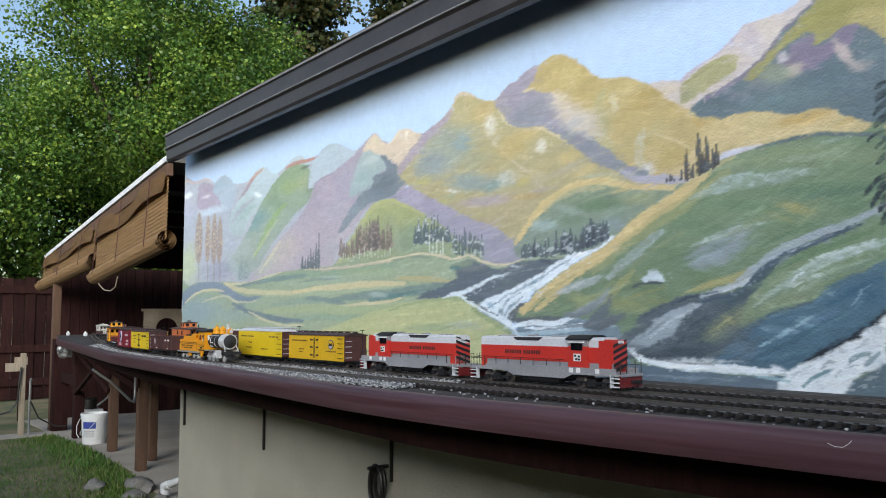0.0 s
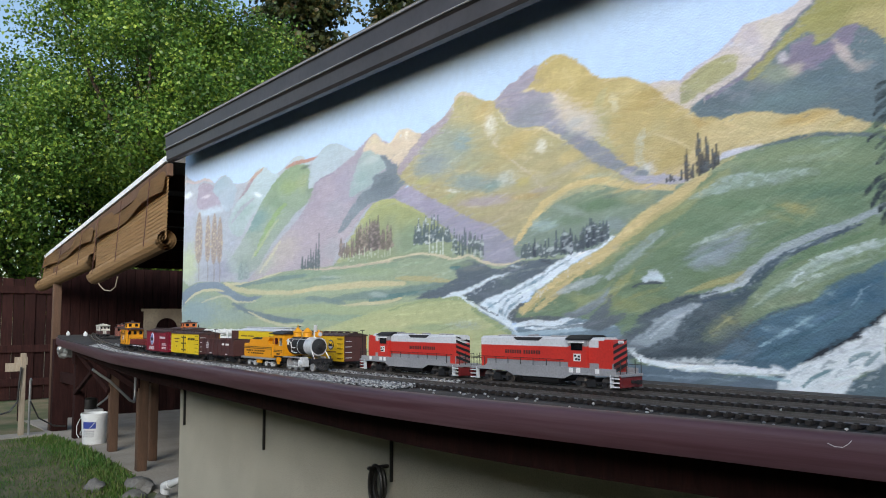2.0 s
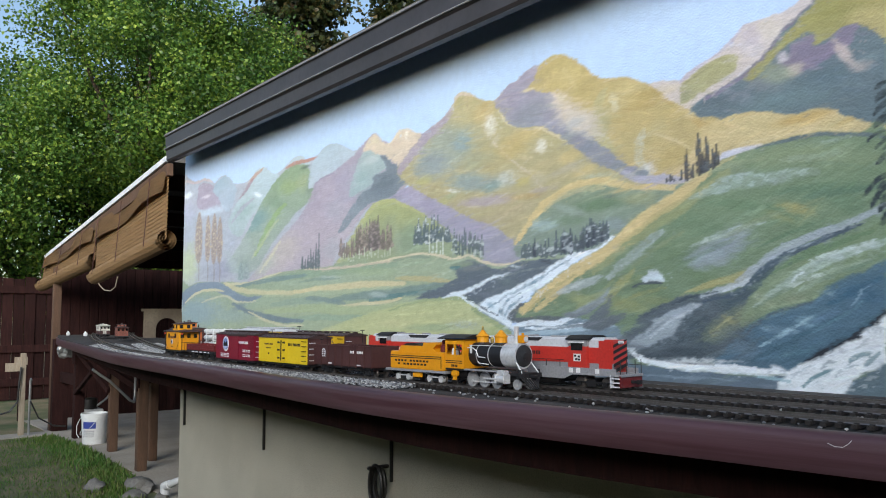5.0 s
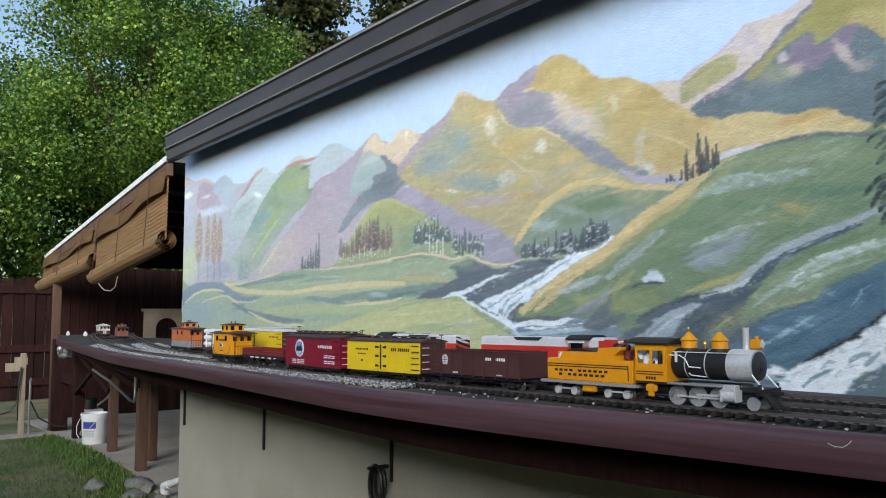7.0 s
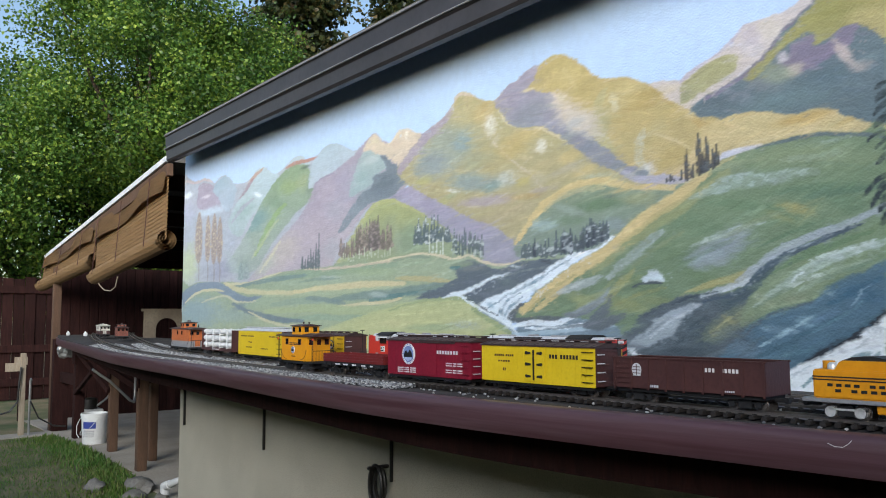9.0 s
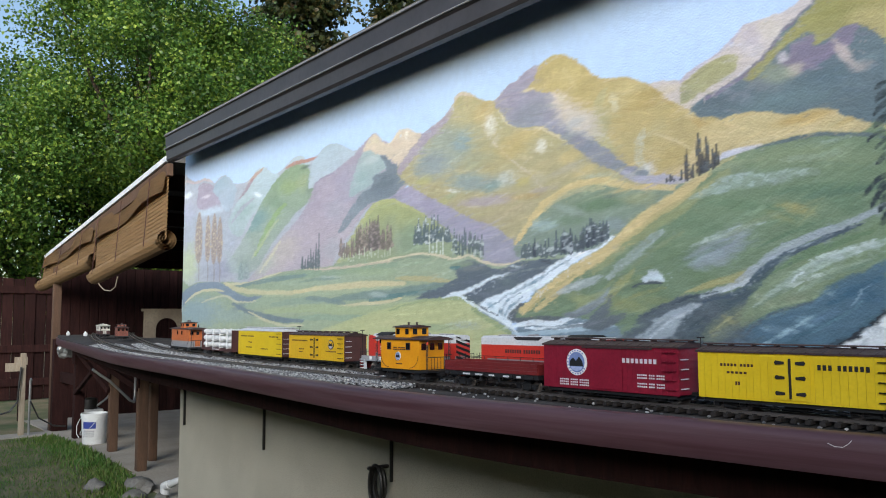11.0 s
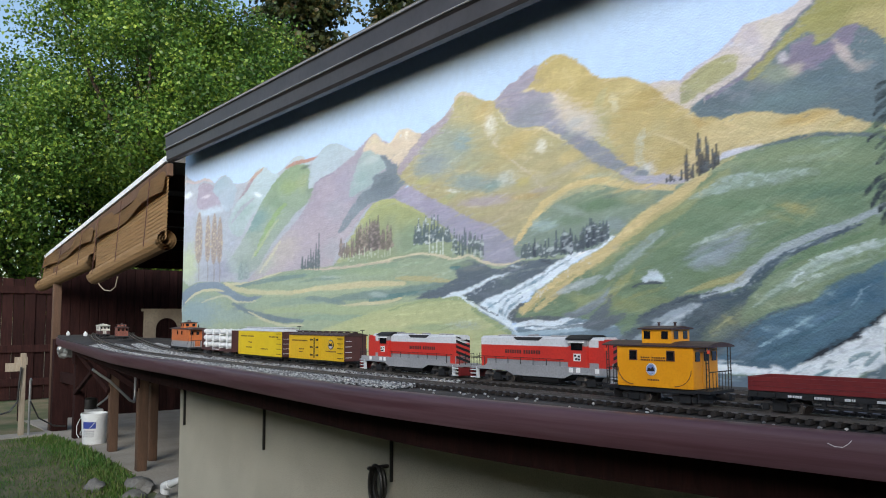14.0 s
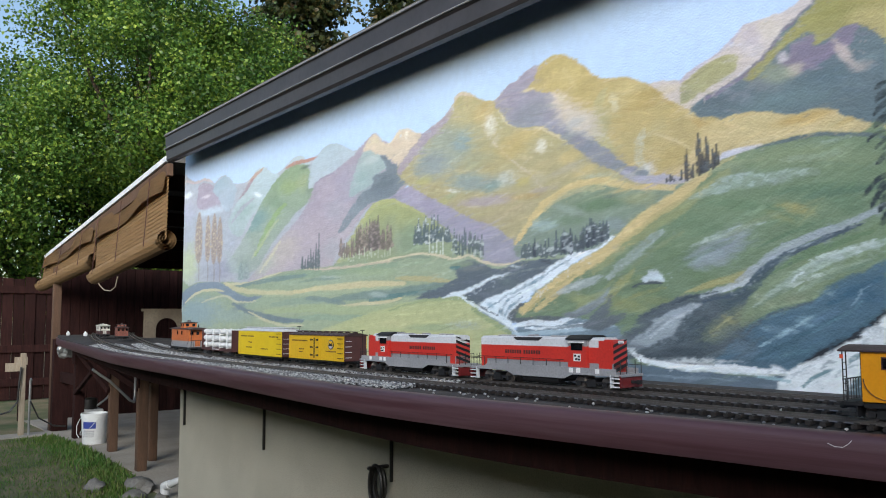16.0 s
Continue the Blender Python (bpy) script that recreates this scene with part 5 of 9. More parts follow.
    stroke([(-1.212, 1.342), (-1.183, 1.36), (-1.163, 1.368)], 0.01, 2, (150, 168, 173), 0.8)
    stroke([(-1.172, 1.32), (-1.13, 1.349), (-1.097, 1.36)], 0.008, 2, (160, 178, 182), 0.7)
    stroke([(-1.111, 1.406), (-1.078, 1.426), (-1.045, 1.453)], 0.008, 1, (178, 190, 192), 0.7)
    stroke([(-1.306, 1.306), (-1.276, 1.336), (-1.239, 1.354)], 0.005, 0.5, (176, 194, 198), 0.7)
    dab(-1.046, 1.43, (0.0107, -0.018), (0.0039, 0.0092), (192, 200, 201), 0.6, 0.4)
    dab(-1.217, 1.297, (0.0121, -0.014), (0.002, 0.0069), (200, 212, 213), 0.6, 0.4)
    form([(-1.141, 1.259), (-1.106, 1.311), (-1.06, 1.342), (-1.015, 1.37), (-1.02, 1.268)], (100, 122, 129), low=(96, 118, 125))
    off()
    stroke([(-1.918, 1.368), (-1.867, 1.345), (-1.769, 1.335), (-1.607, 1.33), (-1.44, 1.326), (-1.313, 1.323)], 0.024, 1, (232, 237, 237), 0.95)
    stroke([(-1.893, 1.34), (-1.721, 1.319), (-1.543, 1.316), (-1.362, 1.31)], 0.006, 0.5, (206, 220, 224), 0.8, 0.4)
    stroke([(-1.421, 1.307), (-1.359, 1.303), (-1.307, 1.299)], 0.012, 1, (150, 190, 196), 0.8)
    stroke([(-1.817, 1.355), (-1.721, 1.342), (-1.581, 1.34)], 0.007, 0.67, (58, 70, 77), 0.8, 0.4)
    dab(-1.72, 1.354, (0.1197, 0.0084), (-0.0006, 0.008), (198, 208, 209), 0.6, 0.75)
    stroke([(-1.869, 1.291), (-1.676, 1.293), (-1.481, 1.293)], 0.008, 1, (130, 152, 165), 0.6)
    dab(-1.342, 1.334, (0.0348, -0.0093), (0.0026, 0.0097), (236, 240, 240), 0.8, 0.3)
    # glints and broken colour on the water and slopes
    stroke([(-1.438, 1.357), (-1.358, 1.399), (-1.283, 1.426)], 0.018, 1, (60, 96, 113), 0.8, 0.3)
    stroke([(-1.406, 1.409), (-1.318, 1.45), (-1.225, 1.503)], 0.014, 2, (150, 184, 196), 0.75, 0.6)
    stroke([(-1.301, 1.433), (-1.209, 1.468), (-1.122, 1.515)], 0.016, 2, (62, 104, 123), 0.8, 0.3)
    stroke([(-1.228, 1.451), (-1.139, 1.502), (-1.072, 1.551)], 0.012, 2, (96, 142, 156), 0.7, 0.4)
    stroke([(-1.172, 1.536), (-1.103, 1.575), (-1.021, 1.615)], 0.02, 1, (58, 104, 130), 0.8, 0.3)
    stroke([(-1.16, 1.418), (-1.092, 1.469), (-1.026, 1.514)], 0.012, 1, (70, 110, 128), 0.7, 0.3)
    stroke([(-1.393, 1.493), (-1.297, 1.517), (-1.224, 1.527)], 0.012, 1, (100, 136, 150), 0.7, 0.4)
    stroke([(-1.359, 1.374), (-1.266, 1.395), (-1.194, 1.424)], 0.014, 1, (84, 128, 141), 0.7, 0.4)
    stroke([(-1.499, 1.355), (-1.436, 1.408), (-1.391, 1.438)], 0.016, 1, (84, 104, 114), 0.7, 0.2)
    stroke([(-1.525, 1.772), (-1.399, 1.813), (-1.282, 1.837)], 0.02, 1, (146, 160, 116), 0.6, 0.5)
    stroke([(-1.708, 1.686), (-1.569, 1.736), (-1.482, 1.768)], 0.018, 1, (96, 126, 96), 0.6, 0.3)
    stroke([(-1.403, 1.724), (-1.285, 1.77), (-1.176, 1.798)], 0.012, 1, (98, 132, 96), 0.7, 0.2)
    stroke([(-1.244, 1.872), (-1.121, 1.878), (-1.008, 1.876)], 0.024, 2, (92, 126, 100), 0.7, 0.2)
    stroke([(-1.627, 2), (-1.493, 2.015), (-1.37, 2.018)], 0.018, 1, (150, 160, 118), 0.6, 0.4)
    stroke([(-1.276, 1.985), (-1.151, 1.969), (-1.037, 1.93)], 0.009, 0.5, (112, 140, 108), 0.6, 0.3)
    stroke([(-1.908, 1.697), (-1.803, 1.753), (-1.68, 1.805)], 0.018, 1, (140, 150, 104), 0.6, 0.4)
    stroke([(-1.993, 1.55), (-1.885, 1.586), (-1.759, 1.607)], 0.016, 0.67, (150, 150, 88), 0.6, 0.4)
    stroke([(-1.83, 1.693), (-1.683, 1.725), (-1.591, 1.758)], 0.014, 1, (104, 130, 92), 0.6, 0.3)
    stroke([(-1.737, 1.546), (-1.643, 1.574), (-1.553, 1.589)], 0.008, 0.67, (60, 76, 88), 0.8, 0.2)
    stroke([(-1.718, 1.406), (-1.67, 1.456), (-1.6, 1.505)], 0.014, 1, (64, 82, 89), 0.8, 0.2)
    stroke([(-1.839, 1.424), (-1.763, 1.478), (-1.667, 1.525)], 0.01, 1, (190, 200, 204), 0.7, 0.4)
    stroke([(-1.891, 1.415), (-1.813, 1.465), (-1.738, 1.506)], 0.008, 0.67, (120, 134, 141), 0.7, 0.3)
    stroke([(-1.217, 1.672), (-1.13, 1.694), (-1.031, 1.724)], 0.018, 2, (196, 210, 202), 0.7, 0.6)
    stroke([(-1.332, 1.575), (-1.256, 1.615), (-1.184, 1.629)], 0.016, 1, (186, 200, 186), 0.7, 0.6)
    stroke([(-1.411, 1.531), (-1.347, 1.575), (-1.293, 1.592)], 0.012, 1, (104, 132, 92), 0.7, 0.3)
    stroke([(-1.203, 1.606), (-1.133, 1.637), (-1.034, 1.661)], 0.012, 1, (112, 140, 110), 0.7, 0.4)
    stroke([(-1.581, 1.447), (-1.527, 1.493), (-1.472, 1.519)], 0.008, 1, (170, 166, 110), 0.7, 0.4)
    dab(-1.971, 1.379, (0.078, 0.0), (-0.0, 0.014), (206, 214, 215), 0.6, 0.8)
    dab(-1.629, 1.35, (0.1498, 0.0052), (-0.0006, 0.008), (210, 218, 218), 0.6, 0.8)
    dab(-1.817, 1.359, (0.102, 0.0), (-0.0, 0.012), (60, 74, 82), 0.7, 0.6)
    brushwork()
    # painted trees
    painted_tree(-6.213, 1.956, 0.412, 0.078, (166, 144, 130), (196, 178, 138), "poplar")
    stroke([(-6.214, 1.974), (-6.197, 1.883), (-6.205, 1.811)], 0.0072, 0.33, (150, 140, 128), 0.7)
    painted_tree(-6.027, 1.954, 0.367, 0.055, (166, 144, 130), (196, 178, 138), "poplar")
    stroke([(-6.028, 1.972), (-6.012, 1.878), (-6.019, 1.803)], 0.0072, 0.36, (150, 140, 128), 0.7)
    painted_tree(-5.903, 1.929, 0.396, 0.0605, (166, 144, 130), (196, 178, 138), "poplar")
    stroke([(-5.904, 1.947), (-5.889, 1.863), (-5.897, 1.798)], 0.0072, 0.36, (150, 140, 128), 0.7)
    painted_tree(-5.795, 1.931, 0.356, 0.055, (166, 144, 130), (196, 178, 138), "poplar")
    stroke([(-5.796, 1.949), (-5.781, 1.862), (-5.788, 1.794)], 0.0072, 0.36, (150, 140, 128), 0.7)
    painted_tree(-4.486, 1.816, 0.089, 0.0208, (92, 108, 108))
    painted_tree(-4.449, 1.814, 0.068, 0.0182, (92, 108, 108))
    painted_tree(-4.413, 1.812, 0.089, 0.0208, (92, 108, 108))
    painted_tree(-4.377, 1.811, 0.13, 0.0182, (92, 108, 108))
    painted_tree(-4.348, 1.809, 0.108, 0.0182, (92, 108, 108))
    painted_tree(-4.313, 1.807, 0.164, 0.0182, (92, 108, 108))
    painted_tree(-4.278, 1.805, 0.226, 0.0156, (92, 108, 108))
    painted_tree(-5.403, 1.787, 0.126, 0.06, (140, 158, 152))
    painted_tree(-5.308, 1.791, 0.104, 0.045, (146, 160, 156))
    tree_row((-4.021, 1.865), (-3.795, 1.866), 9, 0.066, 0.12, 0.024, (128, 112, 104), (168, 144, 130), 5)
    tree_row((-3.854, 1.877), (-3.515, 1.878), 14, 0.102, 0.174, 0.027, (122, 110, 100), (170, 146, 130), 6)
    tree_row((-3.708, 1.892), (-3.624, 1.886), 4, 0.156, 0.186, 0.024, (114, 104, 100), (160, 140, 130), 7)
    tree_row((-3.989, 1.84), (-3.515, 1.841), 18, 0.042, 0.066, 0.0072, (176, 182, 150), (196, 198, 170), 8)
    tree_row((-3.286, 1.884), (-3.12, 1.877), 10, 0.09, 0.156, 0.018, (88, 104, 110), (206, 212, 206), 9)
    tree_row((-3.129, 1.892), (-3.008, 1.874), 8, 0.06, 0.12, 0.0225, (96, 112, 116), (214, 218, 210), 10)
    tree_row((-3.167, 1.83), (-3.053, 1.816), 5, 0.078, 0.102, 0.0065, (196, 204, 184), (210, 214, 200), 12)
    tree_row((-2.965, 1.816), (-2.893, 1.806), 5, 0.09, 0.132, 0.016, (92, 108, 110), (204, 212, 206), 13)
    tree_row((-2.852, 1.803), (-2.772, 1.79), 7, 0.078, 0.12, 0.0144, (96, 112, 108), (200, 206, 196), 14)
    tree_row((-2.987, 1.812), (-2.779, 1.793), 10, 0.024, 0.048, 0.006, (150, 164, 140), (180, 190, 170), 15)
    tree_row((-2.499, 1.765), (-2.298, 1.761), 20, 0.044, 0.076, 0.0135, (96, 108, 112), (196, 202, 196), 16)
    tree_row((-2.298, 1.766), (-2.158, 1.77), 13, 0.052, 0.1, 0.012, (84, 96, 104), (190, 196, 194), 17)
    tree_row((-2.158, 1.779), (-2.027, 1.805), 13, 0.066, 0.12, 0.012, (82, 94, 104), (190, 196, 196), 18)
    painted_tree(-2.257, 1.763, 0.112, 0.0096, (70, 80, 92), (180, 188, 190))
    painted_tree(-2.22, 1.756, 0.111, 0.0128, (70, 80, 92), (180, 188, 190))
    painted_tree(-2.128, 1.777, 0.095, 0.0096, (70, 80, 92), (180, 188, 190))
    painted_tree(-2.099, 1.784, 0.103, 0.0096, (70, 80, 92), (180, 188, 190))
    painted_tree(-2.052, 1.794, 0.071, 0.0064, (70, 80, 92), (180, 188, 190))
    painted_tree(-2.427, 1.76, 0.087, 0.0128, (70, 80, 92), (180, 188, 190))
    painted_tree(-1.728, 1.99, 0.029, 0.01, (58, 64, 74), (96, 104, 108))
    painted_tree(-1.745, 1.988, 0.019, 0.006, (58, 64, 74), (96, 104, 108))
    painted_tree(-1.711, 1.987, 0.017, 0.008, (58, 64, 74), (96, 104, 108))
    painted_tree(-1.683, 1.988, 0.04, 0.01, (58, 64, 74), (96, 104, 108))
    painted_tree(-1.66, 1.98, 0.121, 0.0138, (58, 64, 74), (96, 104, 108))
    painted_tree(-1.636, 1.989, 0.052, 0.009, (58, 64, 74), (96, 104, 108))
    painted_tree(-1.609, 1.993, 0.156, 0.0165, (58, 64, 74), (96, 104, 108))
    painted_tree(-1.577, 2.004, 0.127, 0.0138, (58, 64, 74), (96, 104, 108))
    painted_tree(-1.554, 2.009, 0.074, 0.01, (58, 64, 74), (96, 104, 108))
    painted_tree(-1.539, 2.018, 0.078, 0.0135, (58, 64, 74), (96, 104, 108))
    painted_tree(-1.593, 1.999, 0.079, 0.0135, (58, 64, 74), (96, 104, 108))
    # boughs of the large pine at the end of the picture
    stroke([(-0.947, 2.169), (-0.976, 2.178), (-0.996, 2.175), (-1.006, 2.163)], 0.011, 0.5, (52, 66, 71), 0.9, 0.35)
    stroke([(-0.964, 2.164), (-0.983, 2.151)], 0.014, 2, (60, 76, 77), 0.8, 0.3)
    stroke([(-0.945, 2.146), (-0.979, 2.147), (-1.004, 2.136), (-1.014, 2.125)], 0.022, 2, (52, 66, 71), 0.9, 0.35)
    stroke([(-0.967, 2.133), (-0.986, 2.12)], 0.014, 2, (60, 76, 77), 0.8, 0.3)
    stroke([(-0.949, 2.117), (-0.983, 2.116), (-1.009, 2.103), (-1.019, 2.092)], 0.022, 2, (52, 66, 71), 0.9, 0.35)
    stroke([(-0.972, 2.102), (-0.991, 2.09)], 0.007, 0.5, (60, 76, 77), 0.8, 0.3)
    stroke([(-0.948, 2.081), (-0.98, 2.081), (-1.005, 2.069), (-1.015, 2.057)], 0.022, 1, (52, 66, 71), 0.9, 0.35)
    stroke([(-0.969, 2.067), (-0.988, 2.054)], 0.014, 2, (60, 76, 77), 0.8, 0.3)
    stroke([(-0.951, 2.038), (-0.995, 2.037), (-1.032, 2.024), (-1.042, 2.012)], 0.011, 1, (52, 66, 71), 0.9, 0.35)
    stroke([(-0.983, 2.023), (-1.003, 2.01)], 0.014, 1, (60, 76, 77), 0.8, 0.3)
    stroke([(-0.955, 2.016), (-0.987, 2.012), (-1.011, 1.997), (-1.021, 1.985)], 0.011, 1, (52, 66, 71), 0.9, 0.35)
    stroke([(-0.975, 1.998), (-0.995, 1.985)], 0.014, 1, (60, 76, 77), 0.8, 0.3)
    stroke([(-0.954, 1.98), (-0.981, 1.973), (-1.001, 1.955), (-1.011, 1.943)], 0.011, 0.5, (52, 66, 71), 0.9, 0.35)
    stroke([(-0.97, 1.96), (-0.989, 1.946)], 0.014, 1, (60, 76, 77), 0.8, 0.3)
    stroke([(-0.957, 1.918), (-1.005, 1.899), (-1.046, 1.868), (-1.057, 1.856)], 0.022, 2, (52, 66, 71), 0.9, 0.35)
    stroke([(-0.994, 1.886), (-1.013, 1.872)], 0.014, 1, (60, 76, 77), 0.8, 0.3)
    stroke([(-0.961, 1.89), (-1.001, 1.867), (-1.032, 1.833), (-1.042, 1.821)], 0.022, 2, (52, 66, 71), 0.9, 0.35)
    stroke([(-0.989, 1.854), (-1.008, 1.84)], 0.014, 2, (60, 76, 77), 0.8, 0.3)
    stroke([(-0.96, 1.857), (-0.988, 1.844), (-1.008, 1.82), (-1.018, 1.808)], 0.022, 1, (52, 66, 71), 0.9, 0.35)
    stroke([(-0.976, 1.831), (-0.995, 1.817)], 0.014, 2, (60, 76, 77), 0.8, 0.3)
    stroke([(-0.962, 1.818), (-0.987, 1.805), (-1.004, 1.78), (-1.013, 1.768)], 0.022, 1, (52, 66, 71), 0.9, 0.35)
    stroke([(-0.975, 1.792), (-0.994, 1.778)], 0.007, 1, (60, 76, 77), 0.8, 0.3)
    brush = cloud(0.05, 0.020, 4)
    land = 0.15 + 0.85 * np.clip(np.clip((paint[..., 0] / paint[..., 2] - 0.66) * 8, 0, 1) + (paint[..., 2] < 0.55), 0, 1)
    paint[:] *= 1 + (land * (0.035 * brush + 0.03 * SPECK + 0.03 * rng_m.uniform(-1, 1, GU.shape)))[..., None]
    paint[:] = np.clip(paint, 0.004, 0.9)


paint_mural()


def mural_material():
    m, n, l, p = nodes_of("mural_paint")
    at = n.new("ShaderNodeVertexColor")
    at.layer_name = "paint"
    co, fine, mid = n.new("ShaderNodeTexCoord"), n.new("ShaderNodeTexNoise"), n.new("ShaderNodeTexNoise")
    fine.inputs["Scale"].default_value, fine.inputs["Detail"].default_value = 120, 4
    mid.inputs["Scale"].default_value, mid.inputs["Detail"].default_value = 26, 5
    for t in (fine, mid):
        l.new(co.outputs["Object"], t.inputs["Vector"])
    hs, vr = n.new("ShaderNodeHueSaturation"), n.new("ShaderNodeMapRange")
    vr.inputs[1].default_value, vr.inputs[2].default_value, vr.inputs[3].default_value, vr.inputs[4].default_value = 0.3, 0.7, 0.96, 1.04
    l.new(mid.outputs[0], vr.inputs[0])
    l.new(vr.outputs[0], hs.inputs["Value"])
    l.new(at.outputs[0], hs.inputs["Color"])
    l.new(hs.outputs[0], p.inputs["Base Color"])
    add = n.new("ShaderNodeMath")
    l.new(fine.outputs[0], add.inputs[0])
    l.new(mid.outputs[0], add.inputs[1])
    bp = n.new("ShaderNodeBump")
    bp.inputs["Strength"].default_value, bp.inputs["Distance"].default_value = 0.55, 0.006
    l.new(add.outputs[0], bp.inputs["Height"])
    l.new(bp.outputs[0], p.inputs["Normal"])
    p.inputs["Roughness"].default_value = 0.7
    return m


def build_mural():
    nv, nu = GU.shape
    me = bpy.data.meshes.new("mural")
    co = np.stack([GU, np.full_like(GU, WALL_Y - 0.004), GV], -1).reshape(-1, 3)
    i = np.arange(nv * nu).reshape(nv, nu)
    quads = np.stack([i[:-1, :-1], i[:-1, 1:], i[1:, 1:], i[1:, :-1]], -1).reshape(-1, 4)
    me.vertices.add(len(co))
    me.vertices.foreach_set("co", co.ravel())
    me.loops.add(quads.size)
    me.loops.foreach_set("vertex_index", quads.ravel())
    me.polygons.add(len(quads))
    me.polygons.foreach_set("loop_start", np.arange(len(quads)) * 4)
    me.update(calc_edges=True)
    layer = me.color_attributes.new("paint", "FLOAT_COLOR", "POINT")
    layer.data.foreach_set("color", np.concatenate([paint.reshape(-1, 3), np.ones((len(co), 1))], 1).ravel())
    me.materials.append(mural_material())
    return tagged(new("mural", me), "hand-painted mountain and river landscape covering the stucco wall", "mural", kind="structure")


build_mural()
# ---- the tracks ----


def rail_z(x):
    return 1.293 + 0.0037 * max(0.0, -2.5 - x)


class Line:
    """A track's centre line, walked by its length; zero is at x = -2."""

    def __init__(self, pts):
        xs = np.arange(-13.0, 1.5001, 0.02)
        self.p = np.array([(x, curve_at(pts, x)) for x in xs])
        self.s = np.concatenate([[0], np.cumsum(np.linalg.norm(np.diff(self.p, axis=0), axis=1))])
        self.s -= np.interp(-2.0, xs, self.s)

    def at(self, s):
        e = (self.p[-1] - self.p[-2]) / np.linalg.norm(self.p[-1] - self.p[-2])
        if s > self.s[-1]:
            q = self.p[-1] + e * (s - self.s[-1])
            return float(q[0]), float(q[1])
        return float(np.interp(s, self.s, self.p[:, 0])), float(np.interp(s, self.s, self.p[:, 1]))

    def sit(self, s, half):
        (ax, ay), (bx, by) = self.at(s - half), self.at(s + half)
        az, bz = rail_z(ax), rail_z(bx)
        d = Vector((bx - ax, by - ay, bz - az))
        m = Matrix.Translation(((ax + bx) / 2, (ay + by) / 2, (az + bz) / 2))
        return m @ Euler((0, -math.asin(d.z / d.length), math.atan2(d.y, d.x))).to_matrix().to_4x4()


front_line, back_line, rear_line = Line(FRONT), Line(BACK), Line(REAR)


def swept(bm, line, s0, s1, step, profile, dz=0.0):
    """A strip with the cross-section profile (offset, height above the rail's head) along a line."""
    rings = []
    n = int((s1 - s0) / step) + 1
    for i in range(n + 1):
        s = s0 + (s1 - s0) * i / n
        m = line.sit(s, 0.02)
        rings.append([bm.verts.new(m @ Vector((0, o, h))) for o, h in profile])
    k = len(profile)
    for a, b in zip(rings, rings[1:]):
        for i in range(k):
            bm.faces.new((a[i], b[i], b[(i + 1) % k], a[(i + 1) % k]))
    bmesh.ops.recalc_face_normals(bm, faces=bm.faces)


def build_track(line, s0, s1, label):
    t = thing("railway_track", (0, 0, 0), label, "track", "garden railway tracks")
    for side in (-1, 1):
        bm = bmesh.new()
        o = 0.0243 * side
        swept(bm, line, s0, s1, 0.06, [(o - 0.0016, 0), (o + 0.0016, 0), (o + 0.0012, -0.0055), (o + 0.0035, -0.008), (o - 0.0035, -0.008), (o - 0.0012, -0.0055)])
        part("rail", bm, M["steel"], t)
    bm = bmesh.new()
    boxed(bm, -0.0065, 0.0065, -0.046, 0.046, -0.017, -0.0075, 0.0015)
    for side in (-1, 1):
        boxed(bm, -0.005, 0.005, side * 0.0243 - 0.008, side * 0.0243 + 0.008, -0.008, -0.0055)
    me = mesh_of("tie", bm, M["tie"])
    rng = random.Random(3)
    s = s0
    near = []
    while s < s1:
        near.append(s)
        s += 0.0305
    joined = bmesh.new()
    for s in near:
        m = line.sit(s, 0.02) @ pose(0, rng.uniform(-0.0015, 0.0015), 0, 0, 0, rng.uniform(-1.5, 1.5))
        if -4.6 < s < 2.0:
            ob = new("tie", me)
            ob.matrix_world = m
            ob.parent = t
        else:
            bmesh.ops.create_cube(joined, size=1.0, matrix=m @ Matrix.LocRotScale((0, 0, -0.0118), None, (0.013, 0.092, 0.009)))
    tagged(part("far_ties", joined, M["tie"], t), kind="stuff")
    return t


build_track(front_line, -10.6, 3.3, "black-tied garden railway track with worn steel rails on the bench")
build_track(back_line, -10.6, 3.3, "black-tied garden railway track with steel rails beside the mural")
build_track(rear_line, -3.2, 3.3, "black-tied garden railway track close to the painted wall")

# ---- rolling stock ----


def truck(parent, x, archbar=True, r=0.0145, base=0.062):
    """A two-axle truck."""
    bm = bmesh.new()
    for s in (-1, 1):
        y = s * 0.033
        boxed(bm, x - base / 2 - 0.012, x + base / 2 + 0.012, y - 0.0025, y + 0.0025, 0.0165, 0.0215, 0.001)
        boxed(bm, x - 0.016, x + 0.016, y - 0.004, y + 0.004, 0.006, 0.027, 0.001)
        for e in (-1, 1):
            boxed(bm, x + e * base / 2 - 0.007, x + e * base / 2 + 0.007, y - 0.0045, y + 0.0045, 0.008, 0.021, 0.001)
    boxed(bm, x - 0.012, x + 0.012, -0.034, 0.034, 0.018, 0.03)
    t = part("truck", bm, M["black"], parent)
    for e in (-1, 1):
        bm = bmesh.new()
        c = x + e * base / 2
        rod(bm, (c, -0.03, r), (c, 0.03, r), 0.003, seg=6)
        for s in (-1, 1):
            rod(bm, (c, s * 0.0225, r), (c, s * 0.0275, r), r, seg=18)
            rod(bm, (c, s * 0.0205, r), (c, s * 0.0225, r), r + 0.0025, seg=18)
        part("wheelset", bm, M["steel"], t, smooth=True)
    return t


